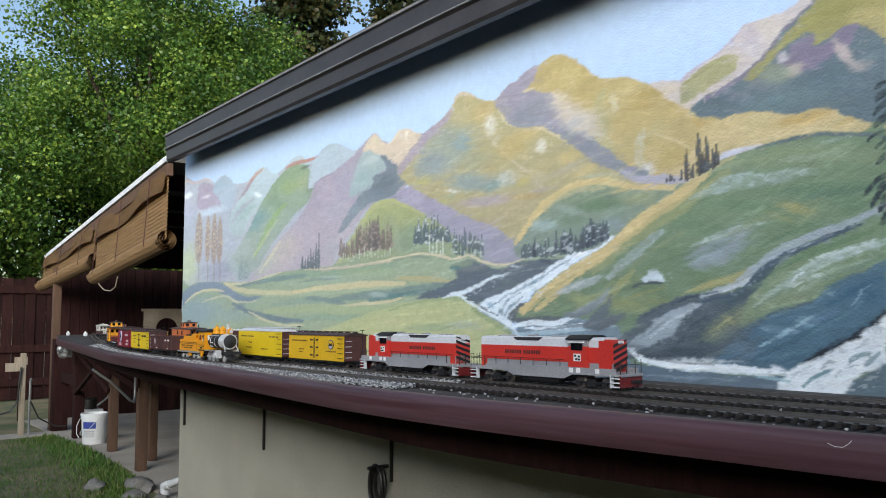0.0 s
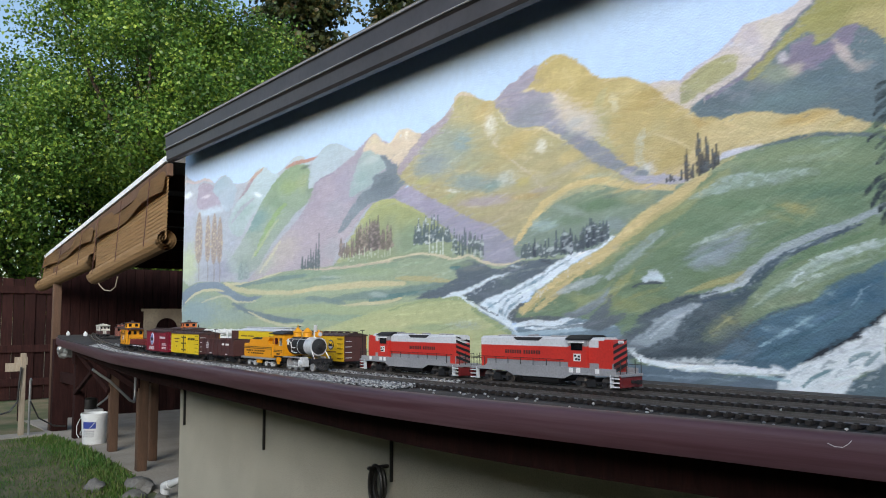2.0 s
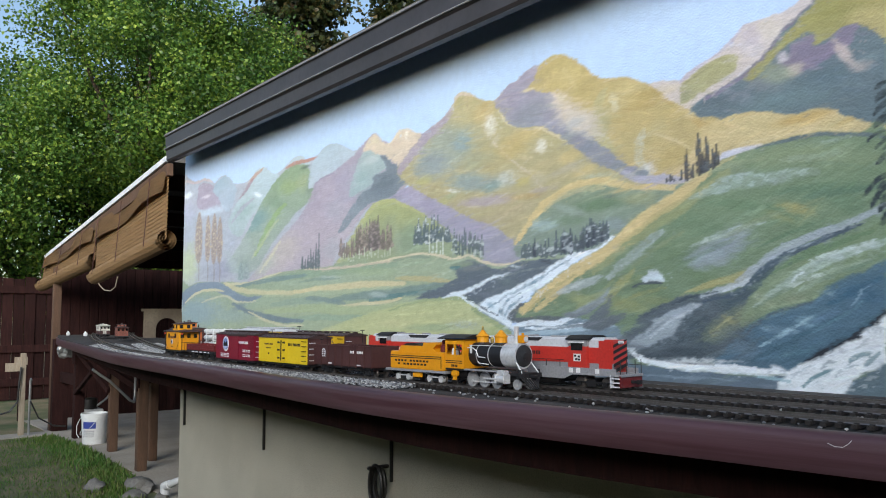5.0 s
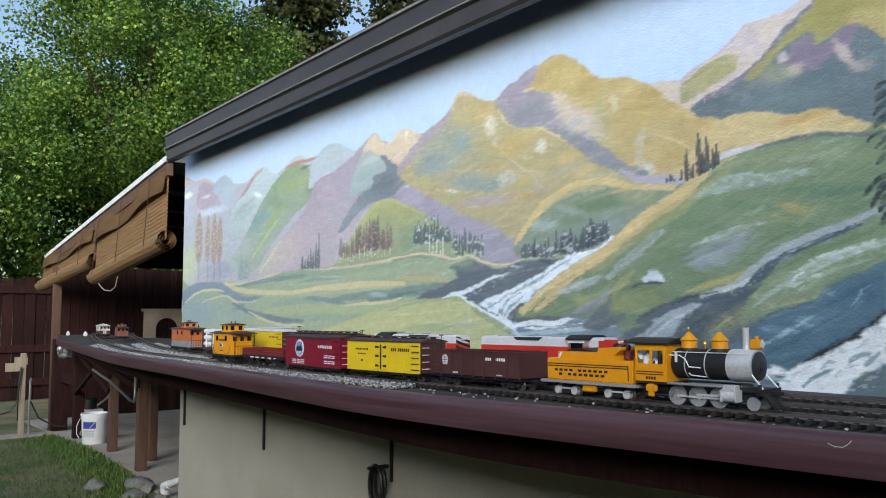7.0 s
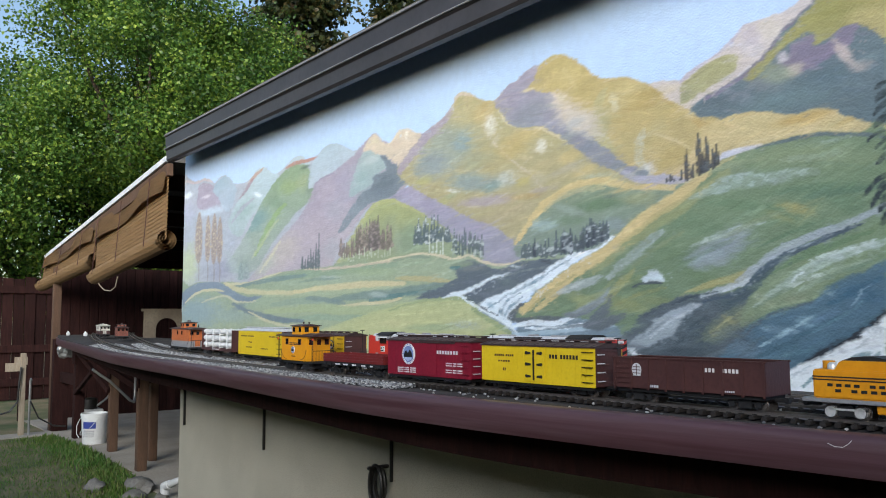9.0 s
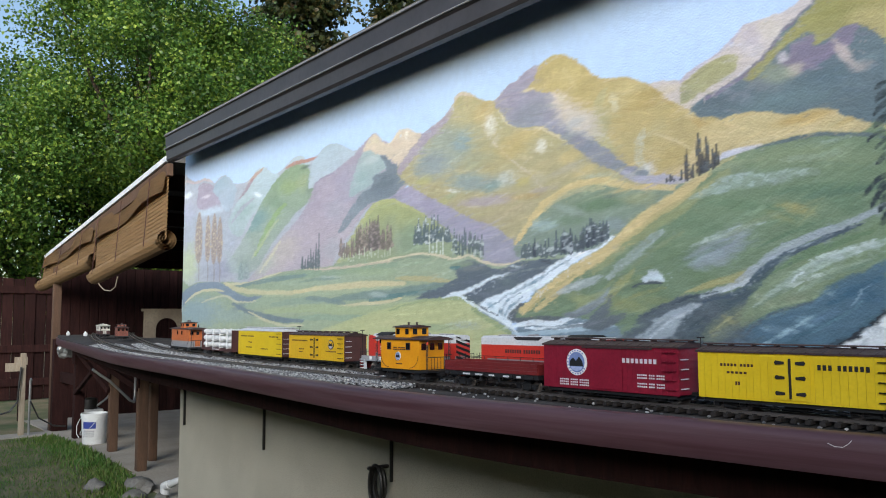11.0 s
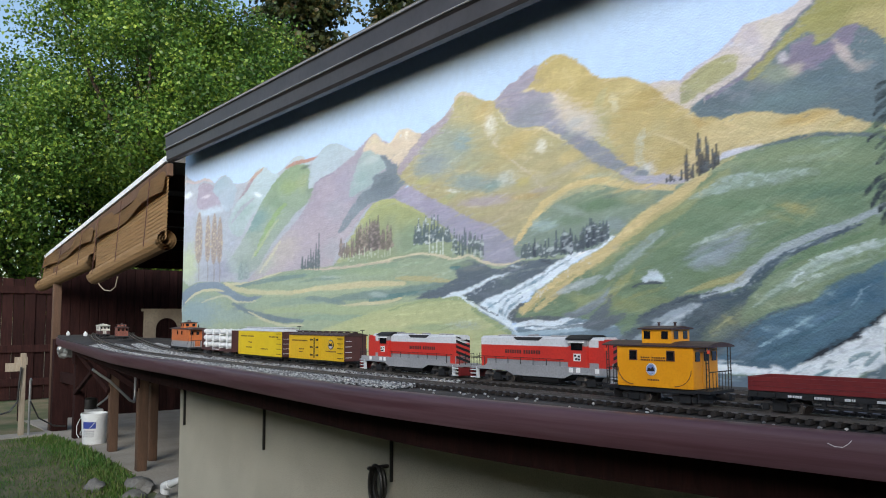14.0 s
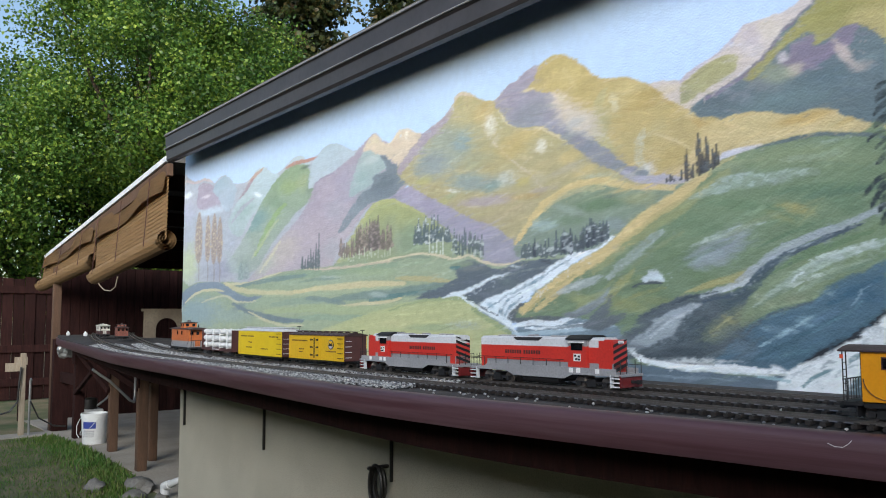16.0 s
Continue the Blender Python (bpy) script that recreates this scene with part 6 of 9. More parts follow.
def couplers(parent, half, z=0.026):
    for s in (-1, 1):
        bm = bmesh.new()
        boxed(bm, s * (half - 0.01), s * (half + 0.020), -0.004, 0.004, z - 0.004, z + 0.004, 0.001)
        boxed(bm, s * (half + 0.014), s * (half + 0.026), -0.009, 0.007, z - 0.006, z + 0.006, 0.002)
        part("coupler", bm, M["black"], parent)


def letters(parent, name, x0, x1, z0, z1, y, mat, words, seed=1, thick=0.0012):
    """A line of writing too small to read, as plain bars a word long, with gaps."""
    bm = bmesh.new()
    total = sum(words) + (len(words) - 1) * 0.7
    u = (x1 - x0) / total
    x = x0
    for w in words:
        for k in range(w):
            boxed(bm, x + 0.14 * u, x + 0.74 * u, y - thick, y, z0, z1)
            x += u
        x += 0.7 * u
    return part(name, bm, mat, parent)


def ladder(parent, x, y, z0, z1, n, mat):
    bm = bmesh.new()
    for i in range(n):
        z = z0 + (z1 - z0) * i / (n - 1)
        boxed(bm, x - 0.018, x + 0.018, y - 0.0045, y - 0.003, z - 0.0012, z + 0.0012)
        for e in (-0.016, 0.016):
            boxed(bm, x + e - 0.001, x + e + 0.001, y - 0.0045, y, z - 0.0012, z + 0.0012)
    return part("grab_irons", bm, mat, parent)


def emblem(parent, x, z, r, y, ring, field, mark):
    bm = bmesh.new()
    rod(bm, (x, y, z), (x, y - 0.0015, z), r, seg=28)
    e = part("emblem", bm, ring, parent, "round emblem with a dark centre")
    bm = bmesh.new()
    rod(bm, (x, y - 0.001, z), (x, y - 0.0024, z), r * 0.78, seg=28)
    part("emblem_field", bm, field, e)
    bm = bmesh.new()
    for dx, w, h in ((-0.32, 0.36, 0.34), (0.28, 0.40, 0.42)):
        prism(bm, [(x + (dx - w) * r, z - 0.30 * r), (x + (dx + w) * r, z - 0.30 * r), (x + (dx + w * 0.7) * r, z + 0.1 * r), (x + dx * r, z + h * r), (x + (dx - w * 0.8) * r, z + 0.1 * r)], y - 0.003, y - 0.001)
    part("emblem_mark", bm, mark, e)
    bm = bmesh.new()
    prism(bm, [(x - 0.60 * r, z - 0.34 * r), (x + 0.60 * r, z - 0.34 * r), (x + 0.45 * r, z - 0.56 * r), (x, z - 0.70 * r), (x - 0.45 * r, z - 0.56 * r)], y - 0.0028, y - 0.001)
    part("emblem_water", bm, M["pale_blue"], e)
    bm = bmesh.new()
    for k in range(22):
        a = 2 * math.pi * k / 22
        if 0.1 < k / 22 < 0.92:
            m = pose(x + 0.89 * r * math.cos(a), y - 0.002, z + 0.89 * r * math.sin(a), 0, -math.degrees(a), 0)
            bmesh.ops.create_cube(bm, size=1.0, matrix=m @ Matrix.Diagonal((0.11 * r, 0.0012, 0.10 * r, 1)))
    part("emblem_lettering", bm, M["blue"], e)


def boxcar(name, L, label, side, end, roofm, top=0.132, bottom=0.028, W=0.112, planks=0, door=True, hinge=False, text=None, seed=1, group="freight cars of the moving train", roof_over=0.004):
    """A house car: body, planked sides, roof with running board, doors, ladders, trucks."""
    h, w = L / 2, W / 2
    t = thing(name, (0, 0, 0), label, "model railway car", group)
    bm = bmesh.new()
    boxed(bm, -h, h, -w + 0.001, w - 0.001, bottom, top, 0.001)
    part("body", bm, end, t)
    n = 26
    for s in (-1, 1):
        bm = bmesh.new()
        for i in range(n):
            a, b = -h + L * i / n, -h + L * (i + 1) / n
            boxed(bm, a + 0.0003, b - 0.0003, s * (w - 0.0012), s * (w + 0.0008), bottom - 0.001, top - 0.002)
        part("side_planks", bm, side, t)
    bm = bmesh.new()
    rf = [(-w - roof_over, top - 0.003), (-w - roof_over, top + 0.001), (-w * 0.5, top + 0.008), (0, top + 0.011), (w * 0.5, top + 0.008), (w + roof_over, top + 0.001), (w + roof_over, top - 0.003)]
    a = [bm.verts.new((-h - 0.004, y, z)) for y, z in rf]
    b = [bm.verts.new((h + 0.004, y, z)) for y, z in rf]
    for i in range(len(rf)):
        bm.faces.new((a[i], b[i], b[(i + 1) % len(rf)], a[(i + 1) % len(rf)]))
    bm.faces.new(a[::-1]), bm.faces.new(b)
    bmesh.ops.recalc_face_normals(bm, faces=bm.faces)
    for i in range(13):
        x = -h + 0.01 + (L - 0.02) * i / 12
        for s in (-1, 1):
            rod(bm, (x, s * (w + 0.003), top + 0.0015), (x, s * 0.012, top + 0.0105), 0.0012, seg=4)
    part("roof", bm, roofm, t)
    bm = bmesh.new()
    boxed(bm, -h - 0.012, h + 0.012, -0.0125, 0.0125, top + 0.0135, top + 0.0165)
    for i in range(9):
        x = -h + L * i / 8
        boxed(bm, x - 0.002, x + 0.002, -0.011, 0.011, top + 0.009, top + 0.0136)
    part("running_board", bm, roofm, t)
    bm = bmesh.new()
    boxed(bm, -h + 0.01, h - 0.01, -w + 0.006, w - 0.006, bottom - 0.010, bottom, 0.001)
    for s in (-1, 1):
        rod(bm, (-h + 0.07, s * 0.04, bottom - 0.016), (h - 0.07, s * 0.04, bottom - 0.016), 0.0012, seg=5)
    boxed(bm, -0.03, 0.02, -0.03, 0.0, bottom - 0.022, bottom - 0.008, 0.002)
    part("underframe", bm, M["black"], t)
    y = -w - 0.0008
    if door:
        for s in (-1, 1):
            bm = bmesh.new()
            boxed(bm, -0.042, 0.042, s * (w + 0.001), s * (w + 0.0035), bottom + 0.004, top - 0.008, 0.001)
            for e in (-0.040, 0, 0.040) if hinge else (-0.04, 0.04):
                boxed(bm, e - 0.0015, e + 0.0015, s * (w + 0.003), s * (w + 0.0045), bottom + 0.004, top - 0.008)
            d = part("door", bm, side, t)
            if hinge:
                bm = bmesh.new()
                boxed(bm, -0.0022, 0.0022, s * (w + 0.003), s * (w + 0.0065), bottom + 0.008, top - 0.012)
                part("door_bar", bm, M["black"], d, "black vertical latch bar")
                for zz in (0.18, 0.5, 0.80):
                    for e in (-1, 1):
                        bm = bmesh.new()
                        z = bottom + (top - bottom) * zz
                        prism(bm, [(e * 0.012, z - 0.003), (e * 0.030, z - 0.0045), (e * 0.033, z), (e * 0.030, z + 0.0045), (e * 0.012, z + 0.002)], s * (w + 0.003), s * (w + 0.0055))
                        part("hinge", bm, M["black"], d)
    for s in (-1, 1):
        ladder(t, h - 0.024, -w - 0.0008, bottom + 0.012, top - 0.014, 5, M["black"] if hinge else end)
        bm = bmesh.new()
        for i in range(4):
            z = bottom + 0.015 + 0.023 * i
            boxed(bm, s * (h + 0.0), s * (h + 0.004), -w + 0.008, -w + 0.036, z - 0.0012, z + 0.0012)
        part("end_grab_irons", bm, M["roof_silver"] if s > 0 else M["black"], t)
    bm = bmesh.new()
    rod(bm, (h + 0.007, 0.03, bottom + 0.01), (h + 0.007, 0.03, top + 0.022), 0.0012, seg=6)
    rod(bm, (h + 0.007, 0.03, top + 0.020), (h + 0.007, 0.03, top + 0.023), 0.0095, seg=14)
    part("brake_wheel", bm, M["black"], t)
    for s in (-1, 1):
        truck(t, s * (h - 0.065))
    couplers(t, h)
    return t, y
def yellow_reefer():
    t, y = boxcar("refrigerator_car", 0.43, "lemon-yellow wooden refrigerator car with brown ends and black hinges", M["reefer_yellow"], M["brown"], M["roof_dark"], hinge=True)
    letters(t, "lettering", 0.055, 0.16, 0.098, 0.109, y, M["black"], [3, 6])
    letters(t, "lettering", -0.16, -0.08, 0.099, 0.105, y, M["brown"], [5, 4])
    letters(t, "lettering", -0.145, -0.095, 0.083, 0.088, y, M["brown"], [5])
    letters(t, "lettering", -0.125, -0.112, 0.058, 0.066, y, M["brown"], [2])
    return t


def crimson_boxcar():
    t, y = boxcar("box_car", 0.425, "crimson boxcar with a round emblem and dark roof", M["boxcar_red"], M["boxcar_red"], M["roof_dark"], door=False, top=0.138, bottom=0.024)
    emblem(t, -0.095, 0.092, 0.0345, y, M["white"], M["blue"], M["black"])
    letters(t, "lettering", 0.05, 0.155, 0.096, 0.107, y, M["roof_silver"], [8])
    for z in (0.066, 0.059, 0.045, 0.038):
        letters(t, "lettering", 0.095, 0.175, z, z + 0.0038, y, M["roof_silver"], [5, 3, 4])
    for z in (0.044, 0.0375, 0.031):
        letters(t, "lettering", -0.155, -0.055, z, z + 0.004, y, M["roof_silver"], [5, 4, 5])
    bm = bmesh.new()
    boxed(bm, -0.052, 0.052, y - 0.002, y, 0.027, 0.129, 0.001)
    part("door", bm, M["boxcar_red"], t)
    bm = bmesh.new()
    boxed(bm, -0.075, 0.14, y - 0.004, y, 0.130, 0.134)
    part("door_track", bm, M["roof_dark"], t)
    return t


def brown_gondola():
    L, h, w = 0.40, 0.20, 0.055
    t = thing("gondola_car", (0, 0, 0), "dark brown high-sided gondola car with white lettering", "model railway car", "freight cars of the moving train")
    z0, z1 = 0.036, 0.110
    for s in (-1, 1):
        bm = bmesh.new()
        boxed(bm, -h, h, s * w - 0.0015, s * w + 0.0015, z0, z1)
        part("side", bm, M["brown"], t)
        bm = bmesh.new()
        boxed(bm, s * (h - 0.002) - 0.0015, s * (h - 0.002) + 0.0015, -w + 0.0017, w - 0.0017, z0, z1)
        part("end", bm, M["brown"], t)
    bm = bmesh.new()
    boxed(bm, -h + 0.004, h - 0.004, -w + 0.002, w - 0.002, z0 + 0.0005, z0 + 0.004)
    part("floor_plate", bm, M["brown"], t)
    for s in (-1, 1):
        bm = bmesh.new()
        boxed(bm, -h - 0.003, h + 0.003, s * w - 0.004, s * w + 0.004, z1 - 0.003, z1 + 0.001, 0.001)
        for i in range(9):
            x = -h + 0.004 + (L - 0.008) * i / 8
            boxed(bm, x - 0.003, x + 0.003, s * (w + 0.001), s * (w + 0.0045), z0 - 0.004, z1 - 0.003, 0.0008)
        part("side_ribs", bm, M["brown"], t)
    y = -w - 0.0015
    bm = bmesh.new()
    for i in range(5):
        z = z0 + 0.012 + 0.012 * i
        boxed(bm, -h + 0.008, -h + 0.05, y - 0.004, y - 0.0025, z, z + 0.002)
    part("grab_irons", bm, M["brown"], t)
    bm = bmesh.new()
    prism(bm, [(-0.141, 0.066), (-0.119, 0.066), (-0.119, 0.072), (-0.1165, 0.078)] + [(-0.130 + 0.0135 * math.cos(a), 0.083 + 0.0135 * math.sin(a)) for a in np.linspace(0, math.pi, 9)] + [(-0.1435, 0.078), (-0.141, 0.072)], y - 0.001, y)
    crest = part("emblem", bm, M["roof_silver"], t, "pale rounded crest")
    bm = bmesh.new()
    for z, half in ((0.0725, 0.010), (0.080, 0.012), (0.0875, 0.010)):
        boxed(bm, -0.130 - half, -0.130 + half, y - 0.0018, y - 0.0006, z - 0.0009, z + 0.0009)
    boxed(bm, -0.1308, -0.1292, y - 0.0018, y - 0.0006, 0.068, 0.094)
    part("emblem_lines", bm, M["brown"], crest)
    letters(t, "lettering", 0.055, 0.082, 0.083, 0.092, y, M["white"], [3])
    letters(t, "lettering", 0.095, 0.140, 0.083, 0.092, y, M["white"], [5])
    letters(t, "lettering", -0.09, -0.066, 0.040, 0.046, y - 0.003, M["roof_silver"], [5])
    letters(t, "lettering", 0.105, 0.13, 0.040, 0.044, y - 0.003, M["roof_silver"], [5])
    bm = bmesh.new()
    boxed(bm, -h + 0.008, h - 0.008, -w + 0.008, w - 0.008, z0 - 0.010, z0, 0.001)
    for s in (-1, 1):
        rod(bm, (-h + 0.08, s * 0.036, z0 - 0.018), (h - 0.08, s * 0.036, z0 - 0.018), 0.0012, seg=5)
    part("underframe", bm, M["black"], t)
    for s in (-1, 1):
        truck(t, s * (h - 0.06))
    bm = bmesh.new()
    rod(bm, (-h - 0.006, -0.02, z0), (-h - 0.006, -0.02, z1 + 0.02), 0.0012, seg=6)
    rod(bm, (-h - 0.006, -0.02, z1 + 0.018), (-h - 0.006, -0.02, z1 + 0.021), 0.009, seg=14)
    part("brake_wheel", bm, M["black"], t)
    couplers(t, h)
    return t


def red_flat():
    L, h, w = 0.40, 0.20, 0.054
    t = thing("low_gondola_car", (0, 0, 0), "low dull-red drop-side work car on a black frame", "model railway car", "freight cars of the moving train")
    z0, z1 = 0.049, 0.079
    bm = bmesh.new()
    boxed(bm, -h, h, -w, w, z0 - 0.014, z0 - 0.001, 0.001)
    for i in range(10):
        x = -h + 0.02 + (L - 0.04) * i / 9
        boxed(bm, x - 0.003, x + 0.003, -w - 0.004, w + 0.004, z0 - 0.011, z0 - 0.004)
    rod(bm, (-h + 0.08, -0.046, 0.024), (h - 0.08, -0.046, 0.024), 0.0013, seg=5)
    for e in (-1, 1):
        rod(bm, (e * (h - 0.08), -0.046, 0.024), (e * (h - 0.03), -0.046, 0.036), 0.0013, seg=5)
        boxed(bm, e * 0.04 - 0.004, e * 0.04 + 0.004, -0.05, -0.042, 0.022, 0.036)
    part("frame", bm, M["black"], t)
    for s in (-1, 1):
        bm = bmesh.new()
        for k in range(3):
            boxed(bm, -h + 0.002, h - 0.002, s * w - 0.002, s * w + 0.002, z0 + 0.010 * k + 0.0004, z0 + 0.010 * k + 0.0098)
        part("side_board", bm, M["flat_red"], t)
        bm = bmesh.new()
        boxed(bm, s * (h - 0.004), s * (h - 0.0005), -w + 0.002, w - 0.002, z0, z1, 0.0008)
        part("end_board", bm, M["flat_red"], t)
    bm = bmesh.new()
    boxed(bm, -h + 0.004, h - 0.004, -w + 0.003, w - 0.003, z0 - 0.001, z0 + 0.003)
    part("floor_boards", bm, M["roof_dark"], t)
    for i, x in enumerate((-0.11, -0.055, 0.005, 0.065, 0.12)):
        letters(t, "lettering", x, x + (0.03, 0.034, 0.02, 0.022, 0.014)[i], z0 - 0.0105, z0 - 0.0055, -w - 0.0002, M["roof_silver"], [6, ][:1], thick=0.0048)
    for s in (-1, 1):
        truck(t, s * (h - 0.062))
    couplers(t, h)
    return t


def caboose(name, label, body, roofm, L=0.215, top=0.128, bottom=0.036, W=0.108, lower=None, stack=True, group="cabooses", cup=0.176):
    """A bobber caboose with cupola, end platforms and railings."""
    h, w = L / 2, W / 2
    t = thing(name, (0, 0, 0), label, "model railway car", group)
    bm = bmesh.new()
    boxed(bm, -h, h, -w, w, bottom, top + 0.002, 0.001)
    b = part("body", bm, body, t)
    if lower:
        bm = bmesh.new()
        boxed(bm, -h - 0.001, h + 0.001, -w - 0.001, w + 0.001, bottom - 0.002, bottom + 0.036)
        part("lower_band", bm, lower, t)
    over = 0.042
    bm = bmesh.new()
    rf = [(-w - 0.006, top), (-w - 0.006, top + 0.003), (-w * 0.55, top + 0.010), (0, top + 0.013), (w * 0.55, top + 0.010), (w + 0.006, top + 0.003), (w + 0.006, top)]
    a = [bm.verts.new((-h - over, y, z)) for y, z in rf]
    c = [bm.verts.new((h + over, y, z)) for y, z in rf]
    for i in range(len(rf)):
        bm.faces.new((a[i], c[i], c[(i + 1) % len(rf)], a[(i + 1) % len(rf)]))
    bm.faces.new(a[::-1]), bm.faces.new(c)
    bmesh.ops.recalc_face_normals(bm, faces=bm.faces)
    part("roof", bm, roofm, t)
    ca, cb, cw = -0.042, 0.042, 0.040
    bm = bmesh.new()
    boxed(bm, ca, cb, -cw, cw, top + 0.002, cup - 0.008, 0.001)
    cp = part("cupola", bm, body, t)
    bm = bmesh.new()
    cr = [(-cw - 0.006, cup - 0.009), (-cw - 0.006, cup - 0.006), (0, cup), (cw + 0.006, cup - 0.006), (cw + 0.006, cup - 0.009)]
    a = [bm.verts.new((ca - 0.008, y, z)) for y, z in cr]
    c = [bm.verts.new((cb + 0.008, y, z)) for y, z in cr]
    for i in range(5):
        bm.faces.new((a[i], c[i], c[(i + 1) % 5], a[(i + 1) % 5]))
    bm.faces.new(a[::-1]), bm.faces.new(c)
    bmesh.ops.recalc_face_normals(bm, faces=bm.faces)
    for x in (-0.018, 0.028):
        rod(bm, (x, 0, cup - 0.003), (x, 0, cup + 0.006), 0.003, seg=8)
        rod(bm, (x, 0, cup + 0.006), (x, 0, cup + 0.009), 0.006, 0.003, seg=8)
    part("cupola_roof", bm, roofm, cp)
    for x in (-0.026, 0.024):
        for s in (-1, 1):
            bm = bmesh.new()
            boxed(bm, x - 0.009, x + 0.009, s * cw - 0.0012, s * cw + 0.0012, top + 0.018, cup - 0.013)
            part("window", bm, M["window"], cp)
    for y in (-0.02, 0.02):
        bm = bmesh.new()
        boxed(bm, cb - 0.001, cb + 0.0012, y - 0.009, y + 0.009, top + 0.018, cup - 0.013)
        part("window", bm, M["window"], cp)
    for s in (-1, 1):
        for x in (-0.058, 0.048):
            bm = bmesh.new()
            boxed(bm, x - 0.0115, x + 0.0115, s * w - 0.0015, s * w + 0.0012, top - 0.034, top - 0.009)
            wf = part("window_frame", bm, M["brown"], t)
            bm = bmesh.new()
            boxed(bm, x - 0.009, x + 0.009, s * w - 0.002, s * w + 0.0018, top - 0.0315, top - 0.0115)
            part("pane", bm, M["window"], wf)
        bm = bmesh.new()
        for e in (-1, 1):
            pts = [(e * (h - 0.004 - 0.045 * (1 - math.cos(a))), s * (w + 0.002), 0.085 - 0.040 * math.sin(a)) for a in np.linspace(0, math.pi / 2, 7)]
            tube(bm, pts, 0.0009, 5)
        part("grab_rail", bm, M["brown"], t)
    for e in (-1, 1):
        bm = bmesh.new()
        boxed(bm, e * h - 0.001, e * h + 0.0015, -0.016, 0.016, bottom + 0.004, top - 0.012)
        d = part("end_door", bm, body, t)
        for y in (-0.036, 0.036, 0.0):
            bm = bmesh.new()
            boxed(bm, e * (h - 0.001), e * (h + 0.0022), y - 0.009, y + 0.009, top - 0.033, top - 0.011)
            part("window", bm, M["window"], t)
        bm = bmesh.new()
        boxed(bm, e * h, e * (h + 0.040), -w, w, bottom - 0.008, bottom - 0.001)
        boxed(bm, e * (h + 0.012), e * (h + 0.040), -w - 0.002, -w + 0.014, 0.012, 0.018)
        boxed(bm, e * (h + 0.012), e * (h + 0.040), w - 0.014, w + 0.002, 0.012, 0.018)
        boxed(bm, e * (h + 0.010), e * (h + 0.013), -w, w, 0.012, bottom)
        part("platform", bm, M["black"], t)
        bm = bmesh.new()
        for s in (-1, 1):
            for dx in (0.030, 0.037):
                rod(bm, (e * (h + dx), s * (w - 0.006), bottom), (e * (h + dx), s * (w - 0.006), top + 0.003), 0.0013, seg=6)
            for k in range(5):
                z = bottom + 0.02 + 0.014 * k
                rod(bm, (e * (h + 0.030), s * (w - 0.006), z), (e * (h + 0.037), s * (w - 0.006), z), 0.0009, seg=5)
        for y in np.linspace(-w + 0.02, w - 0.02, 6):
            rod(bm, (e * (h + 0.038), y, bottom), (e * (h + 0.038), y, bottom + 0.042), 0.0009, seg=5)
        rod(bm, (e * (h + 0.038), -w + 0.006, bottom + 0.042), (e * (h + 0.038), w - 0.006, bottom + 0.042), 0.0013, seg=6)
        part("railing", bm, M["black"], t)
    if stack:
        bm = bmesh.new()
        rod(bm, (h * 0.72, 0.02, top), (h * 0.72, 0.02, top + 0.03), 0.004, seg=8)
        part("smoke_jack", bm, M["black"], t)
    bm = bmesh.new()
    boxed(bm, -h, h, -w + 0.006, w - 0.006, bottom - 0.012, bottom, 0.001)
    part("underframe", bm, M["black"], t)
    for s in (-1, 1):
        truck(t, s * (h - 0.035), base=0.05)
    couplers(t, h + 0.036)
    return t


def moving_caboose():
    t = caboose("caboose", "orange-yellow bobber caboose with cupola and black railings", M["orange"], M["roof_dark"], stack=False, top=0.138, bottom=0.040, cup=0.188)
    emblem(t, -0.006, 0.083, 0.0150, -0.0545, M["white"], M["blue"], M["black"])
    letters(t, "lettering", -0.036, 0.034, 0.1095, 0.113, -0.0545, M["brown"], [4, 6])
    letters(t, "lettering", -0.036, 0.034, 0.1035, 0.107, -0.0545, M["brown"], [6, 1, 7])
    letters(t, "lettering", -0.018, 0.016, 0.056, 0.0595, -0.0545, M["brown"], [7])
    for e in (-1, 1):
        bm = bmesh.new()
        rod(bm, (e * 0.1455, -0.05, 0.124), (e * 0.1455, -0.05, 0.132), 0.0035, seg=10)
        part("marker_lamp", bm, M["light_lens"], t, "small red marker lamp")
    return t


